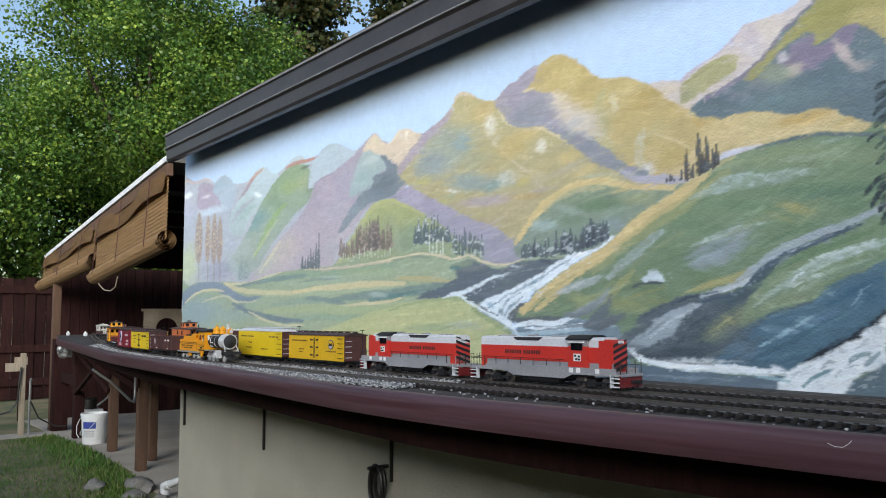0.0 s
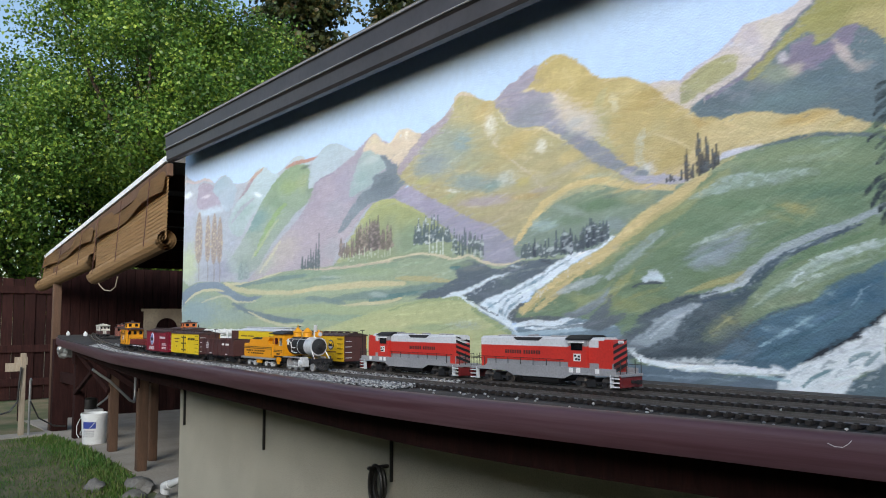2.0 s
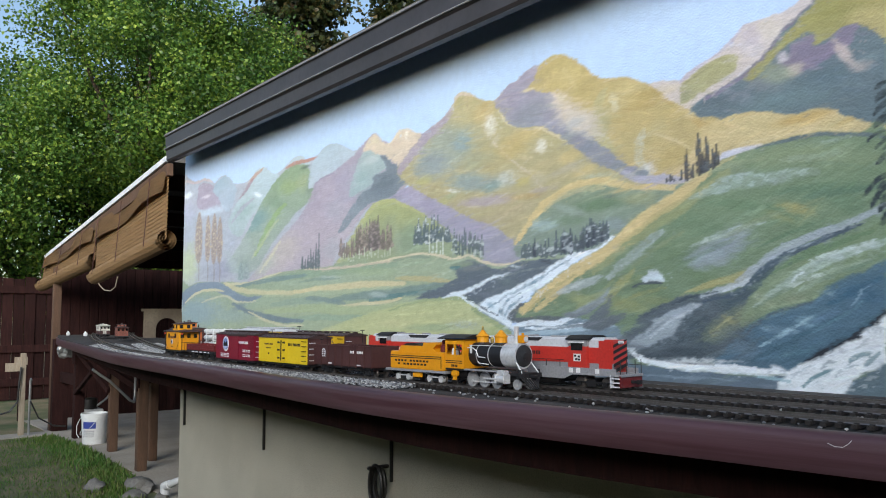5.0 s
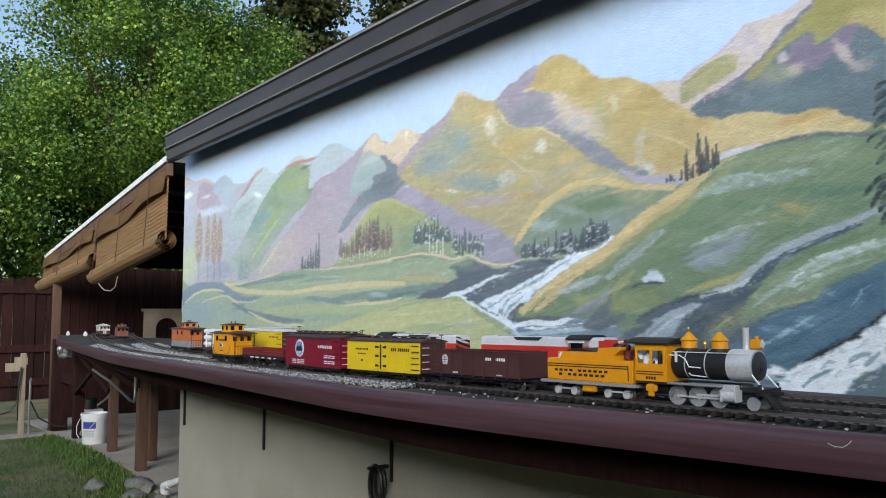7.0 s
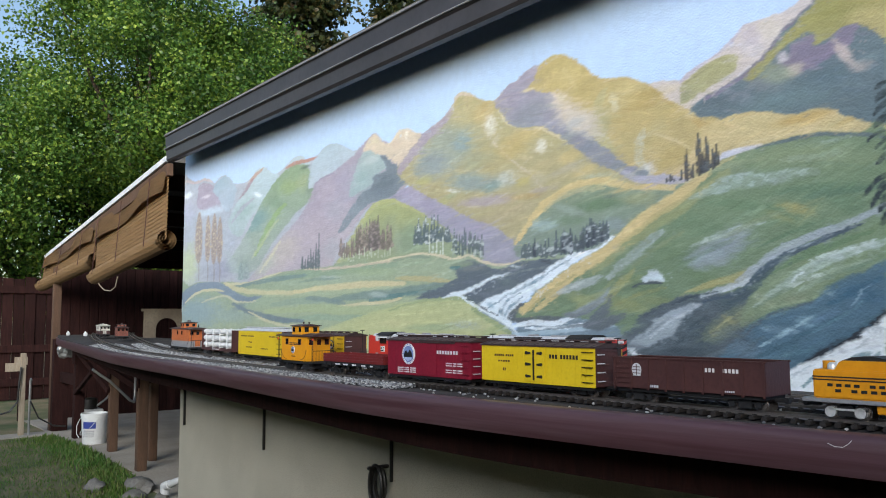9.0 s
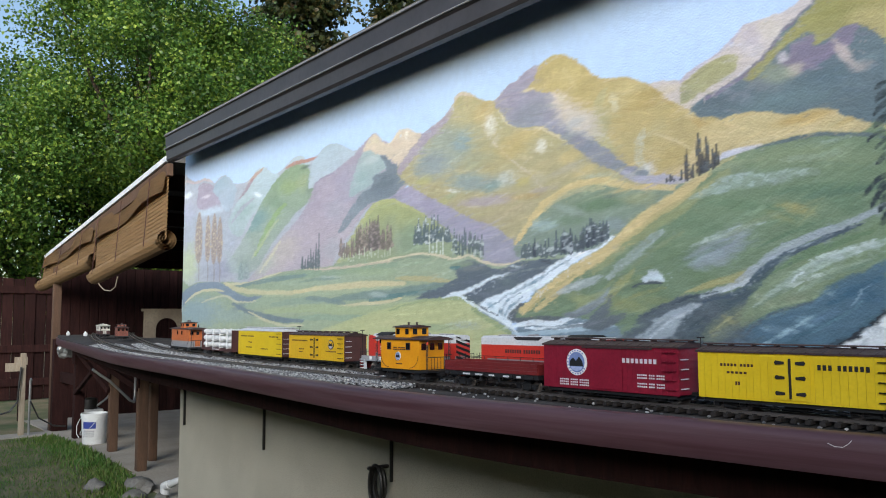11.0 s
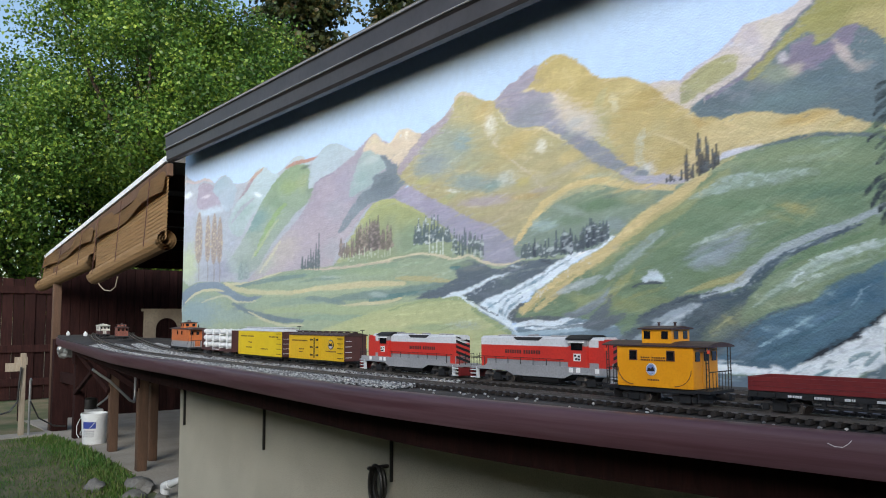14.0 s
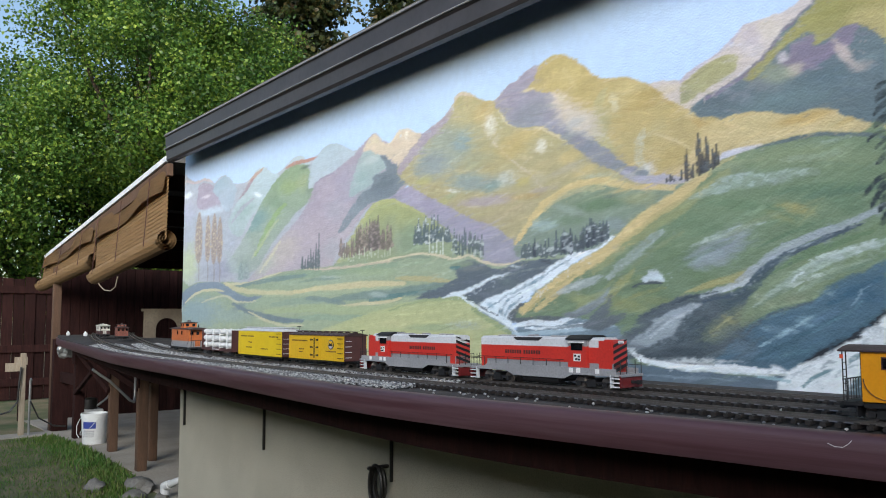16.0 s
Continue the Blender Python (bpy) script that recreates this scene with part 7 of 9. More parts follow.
def tank_tender():
    """The tender: origin at its middle."""
    t = thing("tender", (0, 0, 0), "orange-yellow steam tender with black stripes and grey deck", "locomotive tender")
    h, w = 0.142, 0.05
    bm = bmesh.new()
    boxed(bm, -h - 0.022, h + 0.012, -w - 0.004, w + 0.004, 0.034, 0.042, 0.001)
    part("deck", bm, M["diesel_grey"], t)
    bm = bmesh.new()
    boxed(bm, -h, h, -w, w, 0.042, 0.100, 0.003)
    part("tank", bm, M["orange"], t)
    bm = bmesh.new()
    prism(bm, [(-h + 0.042, 0.099), (-h + 0.052, 0.116), (-h + 0.058, 0.119), (0.030, 0.119), (0.034, 0.130), (h - 0.044, 0.132), (h - 0.040, 0.125), (h - 0.058, 0.112), (h - 0.040, 0.099)], -w + 0.005, w - 0.005)
    part("coal_bunker", bm, M["orange"], t)
    bm = bmesh.new()
    prism(bm, [(-h + 0.054, 0.1185), (-h + 0.075, 0.126), (-h + 0.115, 0.128), (-0.005, 0.124), (0.026, 0.1185)], -w + 0.012, w - 0.012)
    part("coal_load", bm, M["black"], t, "black coal load")
    bm = bmesh.new()
    lathe(bm, [(0.010, 0.099), (0.010, 0.109), (0.007, 0.113), (0.003, 0.1145)], pose(-h + 0.030, -0.022, 0), 14)
    part("filler_cap", bm, M["silver"], t, smooth=True)
    bm = bmesh.new()
    for s in (-1, 1):
        for z in (0.0845, 0.0785):
            boxed(bm, -h - 0.0006, h - 0.012, s * w - 0.001, s * w + 0.001, z, z + 0.0025)
        boxed(bm, h - 0.0135, h - 0.011, s * w - 0.001, s * w + 0.001, 0.050, 0.088)
    part("stripes", bm, M["black"], t)
    letters(t, "lettering", -0.115, 0.07, 0.0665, 0.0725, -w, M["black"], [4, 6])
    letters(t, "lettering", -0.10, 0.06, 0.0555, 0.0615, -w, M["black"], [1, 7])
    bm = bmesh.new()
    rod(bm, (-h + 0.014, 0, 0.098), (-h + 0.014, 0, 0.116), 0.012, seg=16)
    part("water_hatch", bm, M["orange"], t)
    bm = bmesh.new()
    boxed(bm, -0.022, 0.022, -0.046, -0.036, 0.016, 0.034, 0.002)
    part("tool_box", bm, M["orange"], t)
    for x in (-0.085, 0.085):
        tr = truck(t, x, base=0.058)
        bm = bmesh.new()
        for e in (-1, 1):
            rod(bm, (x + e * 0.029, -0.039, 0.0145), (x + e * 0.029, -0.0275, 0.0145), 0.011, seg=14)
        boxed(bm, x - 0.036, x + 0.036, -0.039, -0.036, 0.018, 0.022)
        part("side_frame", bm, M["silver"], tr, "silver truck side frame")
    couplers(t, h + 0.014)
    return t


WHEEL_R = 0.0235
DRIVERS = (0.004, 0.058, 0.112)


def steam_engine():
    """Origin: 0.17 m behind the pilot's tip; x forward."""
    t = thing("steam_locomotive", (0, 0, 0), "yellow and black steam locomotive with a silver smokebox", "locomotive")
    zc, r = 0.098, 0.036
    bm = bmesh.new()
    rod(bm, (-0.005, 0, zc), (0.138, 0, zc), r, seg=28)
    part("boiler", bm, M["black"], t, "glossy black boiler", True)
    bm = bmesh.new()
    rod(bm, (0.138, 0, zc), (0.196, 0, zc), r + 0.0015, seg=28)
    part("smokebox", bm, M["silver"], t, "silver smokebox", True)
    bm = bmesh.new()
    lathe(bm, [(r * 0.90, 0.0), (r * 0.88, 0.004), (r * 0.55, 0.007), (r * 0.30, 0.008), (r * 0.28, 0.011), (0.003, 0.012)], pose(0.1955, 0, zc, 0, 90), 24)
    part("smokebox_door", bm, M["hose_black"], t, "dark smokebox door", True)
    bm = bmesh.new()
    for x in (0.03, 0.082, 0.136):
        rod(bm, (x - 0.0012, 0, zc), (x + 0.0012, 0, zc), r + 0.0008, seg=28)
    part("boiler_bands", bm, M["silver"], t)
    bm = bmesh.new()
    lathe(bm, [(0.0085, 0), (0.0075, 0.006), (0.0072, 0.05), (0.0082, 0.054)], pose(0.168, 0, zc + r - 0.004), 16)
    part("smokestack", bm, M["silver"], t, "tall silver smokestack", True)
    for x, rr in ((0.022, 0.019), (0.103, 0.019)):
        bm = bmesh.new()
        lathe(bm, [(rr + 0.001, -0.006), (rr, 0.004), (rr, 0.021), (rr + 0.003, 0.024), (rr - 0.002, 0.028), (0.006, 0.040), (0.004, 0.043)], pose(x, 0, zc + r - 0.004), 20)
        base = bmesh.new()
        lathe(base, [(rr + 0.0035, -0.010), (rr + 0.003, 0.001), (rr + 0.0012, 0.005)], pose(x, 0, zc + r - 0.004), 20)
        part("dome_skirt", base, M["black"], t, "black dome skirt", True)
        d = part("steam_dome" if x < 0.05 else "sand_dome", bm, M["orange"], t, "orange dome with a conical cap", True)
    bm = bmesh.new()
    lathe(bm, [(0.0045, 0), (0.006, 0.012), (0.0055, 0.016), (0.002, 0.021)], pose(0.064, 0, zc + r - 0.002), 12)
    part("bell", bm, M["brass"], t, "small brass bell", True)
    bm = bmesh.new()
    lathe(bm, [(0.002, 0), (0.0035, 0.008), (0.002, 0.013)], pose(0.022, 0.0, zc + r + 0.038), 8)
    part("whistle", bm, M["brass"], t)
    bm = bmesh.new()
    boxed(bm, 0.182, 0.206, -0.011, 0.011, zc + r + 0.002, zc + r + 0.024, 0.002)
    rod(bm, (0.194, 0, zc + r + 0.022), (0.194, 0, zc + r + 0.031), 0.004, seg=10)
    hl = part("headlight", bm, M["orange"], t, "orange box headlight")
    bm = bmesh.new()
    rod(bm, (0.2055, 0, zc + r + 0.013), (0.208, 0, zc + r + 0.013), 0.0085, seg=16)
    part("lens", bm, M["roof_silver"], hl)
    # cab
    cx0, cx1, cw = -0.098, -0.008, 0.050
    for s in (-1, 1):
        bm = bmesh.new()
        y0, y1 = s * cw - 0.0015, s * cw + 0.0015
        boxed(bm, cx0, cx1, y0, y1, 0.054, 0.096)
        boxed(bm, cx0, cx1, y0, y1, 0.128, 0.146)
        for x in (cx0 + 0.003, (cx0 + cx1) / 2, cx1 - 0.008):
            boxed(bm, x - 0.003, x + 0.004, y0, y1, 0.096, 0.128)
        part("cab_side", bm, M["orange"], t)
        bm = bmesh.new()
        for z in (0.0695, 0.0755):
            boxed(bm, cx0 + 0.003, cx1 - 0.01, y0 - 0.0006, y1 + 0.0006, z, z + 0.0025)
        part("stripes", bm, M["black"], t)
        bm = bmesh.new()
        x = (cx0 + cx1) / 2 + 0.021
        boxed(bm, x - 0.001, x + 0.001, y0, y1, 0.096, 0.128)
        boxed(bm, x - 0.018, x + 0.018, y0, y1, 0.111, 0.113)
        part("window_bars", bm, M["brown"], t)
    letters(t, "lettering", -0.068, -0.038, 0.0585, 0.0655, -cw - 0.0015, M["black"], [4])
    bm = bmesh.new()
    boxed(bm, cx1 - 0.003, cx1, -cw, cw, 0.054, 0.146)
    part("cab_front", bm, M["orange"], t)
    bm = bmesh.new()
    rf = [(-cw - 0.010, 0.144), (-cw - 0.010, 0.147), (-cw * 0.5, 0.156), (0, 0.159), (cw * 0.5, 0.156), (cw + 0.010, 0.147), (cw + 0.010, 0.144)]
    a = [bm.verts.new((cx0 - 0.028, y, z)) for y, z in rf]
    c = [bm.verts.new((cx1 + 0.008, y, z)) for y, z in rf]
    for i in range(7):
        bm.faces.new((a[i], c[i], c[(i + 1) % 7], a[(i + 1) % 7]))
    bm.faces.new(a[::-1]), bm.faces.new(c)
    bmesh.ops.recalc_face_normals(bm, faces=bm.faces)
    part("cab_roof", bm, M["black"], t)
    bm = bmesh.new()
    boxed(bm, cx0, cx1, -cw, cw, 0.048, 0.054)
    rod(bm, (cx1 - 0.03, 0, zc), (cx1, 0, zc), r * 0.95, seg=20)
    part("cab_floor", bm, M["black"], t)
    for s in (-1, 1):
        bm = bmesh.new()
        boxed(bm, cx1, 0.135, s * 0.036, s * 0.054, 0.050, 0.0545, 0.0008)
        part("running_board", bm, M["diesel_grey"], t)
        bm = bmesh.new()
        tube(bm, [(cx1, s * 0.037, zc + 0.02), (0.02, s * 0.039, zc + 0.02), (0.035, s * 0.040, zc + 0.012), (0.045, s * 0.041, zc - 0.006), (0.075, s * 0.041, zc - 0.007)], 0.0017, 6)
        tube(bm, [(0.045, s * 0.042, zc - 0.020), (0.052, s * 0.042, zc - 0.025), (0.09, s * 0.042, zc - 0.027)], 0.0014, 6)
        boxed(bm, 0.008, 0.012, s * 0.036, s * 0.042, zc + 0.004, zc + 0.028)
        rod(bm, (-0.004, s * 0.033, zc + 0.028), (0.19, s * 0.033, zc + 0.028), 0.001, seg=6)
        part("piping", bm, M["white"], t, "white-painted boiler pipes")
        bm = bmesh.new()
        rod(bm, (0.132, s * 0.043, 0.031), (0.168, s * 0.043, 0.031), 0.0135, seg=18)
        boxed(bm, 0.134, 0.166, s * 0.030, s * 0.052, 0.040, 0.056, 0.002)
        boxed(bm, 0.130, 0.134, s * 0.029, s * 0.057, 0.018, 0.045, 0.001)
        boxed(bm, 0.166, 0.170, s * 0.029, s * 0.057, 0.018, 0.045, 0.001)
        part("cylinder", bm, M["silver"], t, "silver steam cylinder", True)
        bm = bmesh.new()
        tube(bm, [(0.19, s * 0.030, zc - 0.012), (0.222, s * 0.034, 0.050)], 0.002, 6)
        part("pilot_brace", bm, M["white"], t)
    bm = bmesh.new()
    boxed(bm, -0.09, 0.19, -0.019, 0.019, 0.022, 0.046, 0.001)
    boxed(bm, 0.17, 0.215, -0.030, 0.030, 0.040, 0.050, 0.001)
    boxed(bm, -0.085, -0.02, -0.03, 0.03, 0.03, 0.05, 0.001)
    part("frame", bm, M["black"], t)
    bm = bmesh.new()
    boxed(bm, 0.213, 0.222, -0.050, 0.050, 0.036, 0.050, 0.001)
    for i in range(9):
        y = -0.040 + 0.010 * i
        rod(bm, (0.220, y, 0.040), (0.258 - abs(y) * 0.5, y * 0.35, 0.006), 0.0022, seg=6)
    boxed(bm, 0.220, 0.250, -0.006, 0.006, 0.036, 0.044, 0.001)
    for y in (-0.04, 0.04):
        rod(bm, (0.218, y, 0.05), (0.218, y, 0.06), 0.004, seg=8)
    part("pilot", bm, M["black"], t, "black slatted cowcatcher")
    bm = bmesh.new()
    for s in (-1, 1):
        rod(bm, (0.195, s * 0.022, 0.0155), (0.195, s * 0.0285, 0.0155), 0.0155, seg=20)
    rod(bm, (0.195, -0.03, 0.0155), (0.195, 0.03, 0.0155), 0.003, seg=6)
    part("pilot_wheel", bm, M["wheel"], t, smooth=True)
    bm = bmesh.new()
    boxed(bm, -0.062, -0.048, -0.052, -0.044, 0.018, 0.048, 0.001)
    boxed(bm, -0.068, -0.040, -0.054, -0.042, 0.030, 0.046, 0.002)
    part("injector", bm, M["orange"], t)
    turning = []
    for x in DRIVERS:
        bm = bmesh.new()
        for s in (-1, 1):
            y0, y1 = s * 0.0225, s * 0.0285
            lathe(bm, [(WHEEL_R - 0.0035, -0.003), (WHEEL_R, -0.003), (WHEEL_R, 0.003), (WHEEL_R - 0.0035, 0.003)], Matrix.Translation((0, (y0 + y1) / 2, 0)) @ pose(0, 0, 0, 90), 28)
            rod(bm, (0, y0, 0), (0, y1 + s * 0.001, 0), 0.006, seg=12)
            for k in range(10):
                a = 2 * math.pi * k / 10
                rod(bm, (0.004 * math.cos(a), (y0 + y1) / 2, 0.004 * math.sin(a)), ((WHEEL_R - 0.003) * math.cos(a), (y0 + y1) / 2, (WHEEL_R - 0.003) * math.sin(a)), 0.0016, seg=5)
            prism(bm, [(-0.012, -0.018), (0.012, -0.018), (0.009, -0.009), (-0.009, -0.009)], y1 - s * 0.003, y1)
            rod(bm, (0, y1 - s * 0.002, 0.010), (0, s * 0.036, 0.010), 0.0022, seg=8)
        rod(bm, (0, -0.024, 0), (0, 0.024, 0), 0.003, seg=8)
        wob = part("driving_wheel", bm, M["wheel"], t, "spoked silver driving wheel pair", True)
        wob.location = (x, 0, WHEEL_R)
        turning.append(wob)
    rods = []
    for s in (-1, 1):
        bm = bmesh.new()
        boxed(bm, DRIVERS[0] - 0.004, DRIVERS[2] + 0.004, s * 0.0325, s * 0.035, -0.0022, 0.0022, 0.0008)
        for x in DRIVERS:
            rod(bm, (x, s * 0.0315, 0), (x, s * 0.036, 0), 0.0042, seg=12)
        rods.append(part("side_rod", bm, M["silver"], t))
        bm = bmesh.new()
        boxed(bm, 0.060, 0.140, s * 0.0365, s * 0.0385, 0.026, 0.031, 0.0008)
        part("guide_bar", bm, M["silver"], t)
    return t, turning, rods


def figurine(label, shirt):
    """A small seated toy figure, one plain shape; origin on the rail under it."""
    bm = bmesh.new()
    lathe(bm, [(0.008, 0.0), (0.0115, 0.004), (0.0105, 0.018), (0.007, 0.0255), (0.0035, 0.0275), (0.0062, 0.031), (0.0066, 0.036), (0.0036, 0.041)], seg=12)
    rod(bm, (0, -0.009, 0.021), (0.012, -0.009, 0.010), 0.0032, seg=7)
    rod(bm, (0, 0.009, 0.021), (0.012, 0.009, 0.010), 0.0032, seg=7)
    ob = part("toy_figure", bm, shirt, None, smooth=True)
    return tagged(ob, label, "toy figure", "toy engine crew")


ENGINE, ENGINE_WHEELS, ENGINE_RODS = steam_engine()
CREW = [(figurine("dark red plastic toy figure seated on the tender", M["flat_red"]), 1.236, -0.022, 0.099), (figurine("white plastic toy figure at the cab window", M["white"]), 1.296, -0.026, 0.090)]
TRAIN = [(ENGINE, 1.375, 0.06), (tank_tender(), 1.125, 0.085), (brown_gondola(), 0.687, 0.14), (yellow_reefer(), 0.215, 0.15), (crimson_boxcar(), -0.262, 0.15), (red_flat(), -0.70, 0.14), (moving_caboose(), -1.138, 0.072)]

# ---- the train that stands on the back track ----


def diesel(number):
    """A road-switcher diesel; origin in its middle on the rails."""
    t = thing("diesel_locomotive", (0, 0, 0), "red and silver-grey road-switcher diesel locomotive with black stripes", "locomotive", "standing diesel locomotives")
    h, w = 0.31, 0.030
    bm = bmesh.new()
    boxed(bm, -h + 0.012, h - 0.012, -0.050, 0.050, 0.040, 0.048, 0.001)
    part("deck", bm, M["diesel_grey"], t)
    for s in (-1, 1):
        bm = bmesh.new()
        prism(bm, [(-h + 0.03, 0.050), (-h + 0.03, 0.041), (-0.13, 0.041), (-0.10, 0.027), (0.10, 0.027), (0.13, 0.041), (h - 0.03, 0.041), (h - 0.03, 0.062), (-h + 0.10, 0.062), (-h + 0.08, 0.050)], s * 0.0505, s * 0.0525)
        part("side_skirt", bm, M["diesel_grey"], t)
    # hood: red lower, grey upper
    z0, zm, z1 = 0.048, 0.121, 0.150
    x0, x1 = -h + 0.052, h - 0.052
    bm = bmesh.new()
    boxed(bm, x0, x1, -w - 0.004, w + 0.004, z0, 0.078, 0.001)
    part("lower_hood", bm, M["diesel_grey"], t)
    bm = bmesh.new()
    boxed(bm, x0 + 0.0005, x1 - 0.0005, -w - 0.0046, w + 0.0046, 0.074, zm, 0.001)
    boxed(bm, x1 - 0.05, x1, -w - 0.0044, w + 0.0044, z0, z1 - 0.006, 0.003)
    boxed(bm, x0, x0 + 0.03, -w - 0.0044, w + 0.0044, z0, zm, 0.002)
    part("hood", bm, M["diesel_red"], t)
    bm = bmesh.new()
    pr = [(-w - 0.004, zm), (-w - 0.004, z1 - 0.007), (-w + 0.006, z1), (w - 0.006, z1), (w + 0.004, z1 - 0.007), (w + 0.004, zm)]
    a = [bm.verts.new((x0 + 0.001, y, z)) for y, z in pr]
    c = [bm.verts.new((x1 - 0.03, y, z)) for y, z in pr]
    for i in range(6):
        bm.faces.new((a[i], c[i], c[(i + 1) % 6], a[(i + 1) % 6]))
    bm.faces.new(a[::-1]), bm.faces.new(c)
    bmesh.ops.recalc_face_normals(bm, faces=bm.faces)
    part("upper_hood", bm, M["roof_silver"], t)
    # cab
    cx = 0.148
    bm = bmesh.new()
    boxed(bm, cx - 0.038, cx + 0.030, -0.047, 0.047, 0.048, 0.124, 0.002)
    cb = part("cab", bm, M["diesel_red"], t)
    bm = bmesh.new()
    boxed(bm, cx - 0.038, cx + 0.030, -0.047, 0.047, 0.124, 0.144, 0.002)
    part("cab_upper", bm, M["diesel_grey"], t)
    bm = bmesh.new()
    rf = [(-0.050, 0.143), (-0.050, 0.146), (-0.025, 0.157), (0.025, 0.157), (0.050, 0.146), (0.050, 0.143)]
    a = [bm.verts.new((cx - 0.044, y, z)) for y, z in rf]
    c = [bm.verts.new((cx + 0.036, y, z)) for y, z in rf]
    for i in range(6):
        bm.faces.new((a[i], c[i], c[(i + 1) % 6], a[(i + 1) % 6]))
    bm.faces.new(a[::-1]), bm.faces.new(c)
    bmesh.ops.recalc_face_normals(bm, faces=bm.faces)
    part("cab_roof", bm, M["black"], t)
    for s in (-1, 1):
        bm = bmesh.new()
        boxed(bm, cx - 0.024, cx + 0.016, s * 0.0465, s * 0.0485, 0.112, 0.134)
        part("cab_window", bm, M["window"], cb)
        bm = bmesh.new()
        boxed(bm, cx - 0.030, cx + 0.022, s * 0.047, s * 0.056, 0.134, 0.138)
        part("sun_visor", bm, M["white"], cb)
        bm = bmesh.new()
        boxed(bm, cx - 0.016, cx + 0.010, s * 0.0468, s * 0.0482, 0.080, 0.102)
        part("herald", bm, M["white"], cb)
        bm = bmesh.new()
        for px, pz in ((-0.010, 0.096), (0.004, 0.094), (-0.005, 0.086), (0.005, 0.085)):
            boxed(bm, cx + px - 0.004, cx + px + 0.004, s * 0.0475, s * 0.0488, pz - 0.003, pz + 0.003)
        part("herald_mark", bm, M["black"], cb)
        for px in (cx - 0.022, cx + 0.004, cx + 0.070):
            bm = bmesh.new()
            boxed(bm, px - 0.007, px + 0.007, s * 0.0525, s * 0.0534, 0.046, 0.060)
            part("step_light_box", bm, M["white"], t)
        bm = bmesh.new()
        prism(bm, [(-0.115, 0.1485), (-0.10, 0.138), (-0.01, 0.138), (0.005, 0.1485)], s * (w + 0.0035), s * (w + 0.0055))
        part("radiator_grille", bm, M["trim"], t)
        bm = bmesh.new()
        for i in range(7):
            x = x0 + 0.03 + i * 0.052
            if abs(x - cx) > 0.05:
                rod(bm, (x, s * 0.050, 0.046), (x, s * 0.050, 0.082), 0.0012, seg=5)
        rod(bm, (x0, s * 0.050, 0.083), (cx - 0.05, s * 0.050, 0.083), 0.0009, seg=5)
        part("handrail", bm, M["black"], t)
        letters(t, "lettering", -0.150, -0.002, 0.095, 0.107, s * (w + 0.0046) + (0.0012 if s > 0 else 0), M["brown"], [7, 7])
    for e, z in ((1, 0.05), (-1, 0.05)):
        xe = x1 if e > 0 else x0
        bm = bmesh.new()
        for k in range(5):
            zz = 0.048 + 0.0185 * k
            prism(bm, [(-w - 0.002, zz), (-w - 0.002, zz + 0.009), (w + 0.002, zz + 0.030), (w + 0.002, zz + 0.021)], 0, 0.0012)
        for v in bm.verts:
            v.co = Vector((xe + e * (0.0004 + v.co.y), v.co.x, min(v.co.z, 0.146)))
        part("warning_stripes", bm, M["black"], t, "black diagonal warning stripes")
        bm = bmesh.new()
        boxed(bm, xe + e * 0.0, xe + e * 0.006, -0.011, 0.011, 0.132, 0.142, 0.002)
        for y in (-0.005, 0.005):
            rod(bm, (xe + e * 0.005, y, 0.137), (xe + e * 0.0075, y, 0.137), 0.0036, seg=10)
        part("headlight", bm, M["roof_silver"], t)
        bm = bmesh.new()
        boxed(bm, e * (h - 0.022), e * (h - 0.016), -0.050, 0.050, 0.010, 0.046, 0.001)
        part("pilot", bm, M["flat_red"], t, "dark red end pilot")
        for s in (-1, 1):
            bm = bmesh.new()
            for k in range(3):
                boxed(bm, e * (h - 0.048), e * (h - 0.020), s * 0.040, s * 0.053, 0.010 + 0.012 * k, 0.013 + 0.012 * k)
            boxed(bm, e * (h - 0.050), e * (h - 0.047), s * 0.040, s * 0.053, 0.008, 0.046)
            part("steps", bm, M["roof_silver"], t)
        bm = bmesh.new()
        for y in (-0.048, -0.02, 0.02, 0.048):
            rod(bm, (e * (h - 0.018), y, 0.044), (e * (h - 0.018), y, 0.088), 0.0012, seg=5)
        rod(bm, (e * (h - 0.018), -0.048, 0.074), (e * (h - 0.018), 0.048, 0.074), 0.0010, seg=5)
        part("end_railing", bm, M["black"], t)
    bm = bmesh.new()
    for x in (-0.19, -0.155, 0.03, 0.065):
        rod(bm, (x, 0, z1 - 0.001), (x, 0, z1 + 0.004), 0.016, seg=16)
    for x in (-0.06, 0.095):
        boxed(bm, x - 0.012, x + 0.012, -0.012, 0.012, z1 - 0.001, z1 + 0.006, 0.001)
    part("roof_fans", bm, M["diesel_grey"], t)
    bm = bmesh.new()
    rod(bm, (-0.07, -0.03, 0.022), (0.07, -0.03, 0.022), 0.014, seg=14)
    boxed(bm, -0.085, 0.085, -0.04, 0.04, 0.016, 0.042, 0.004)
    part("fuel_tank", bm, M["black"], t)
    for s in (-1, 1):
        truck(t, s * 0.185, base=0.092, r=0.017)
    couplers(t, h - 0.012)
    return t


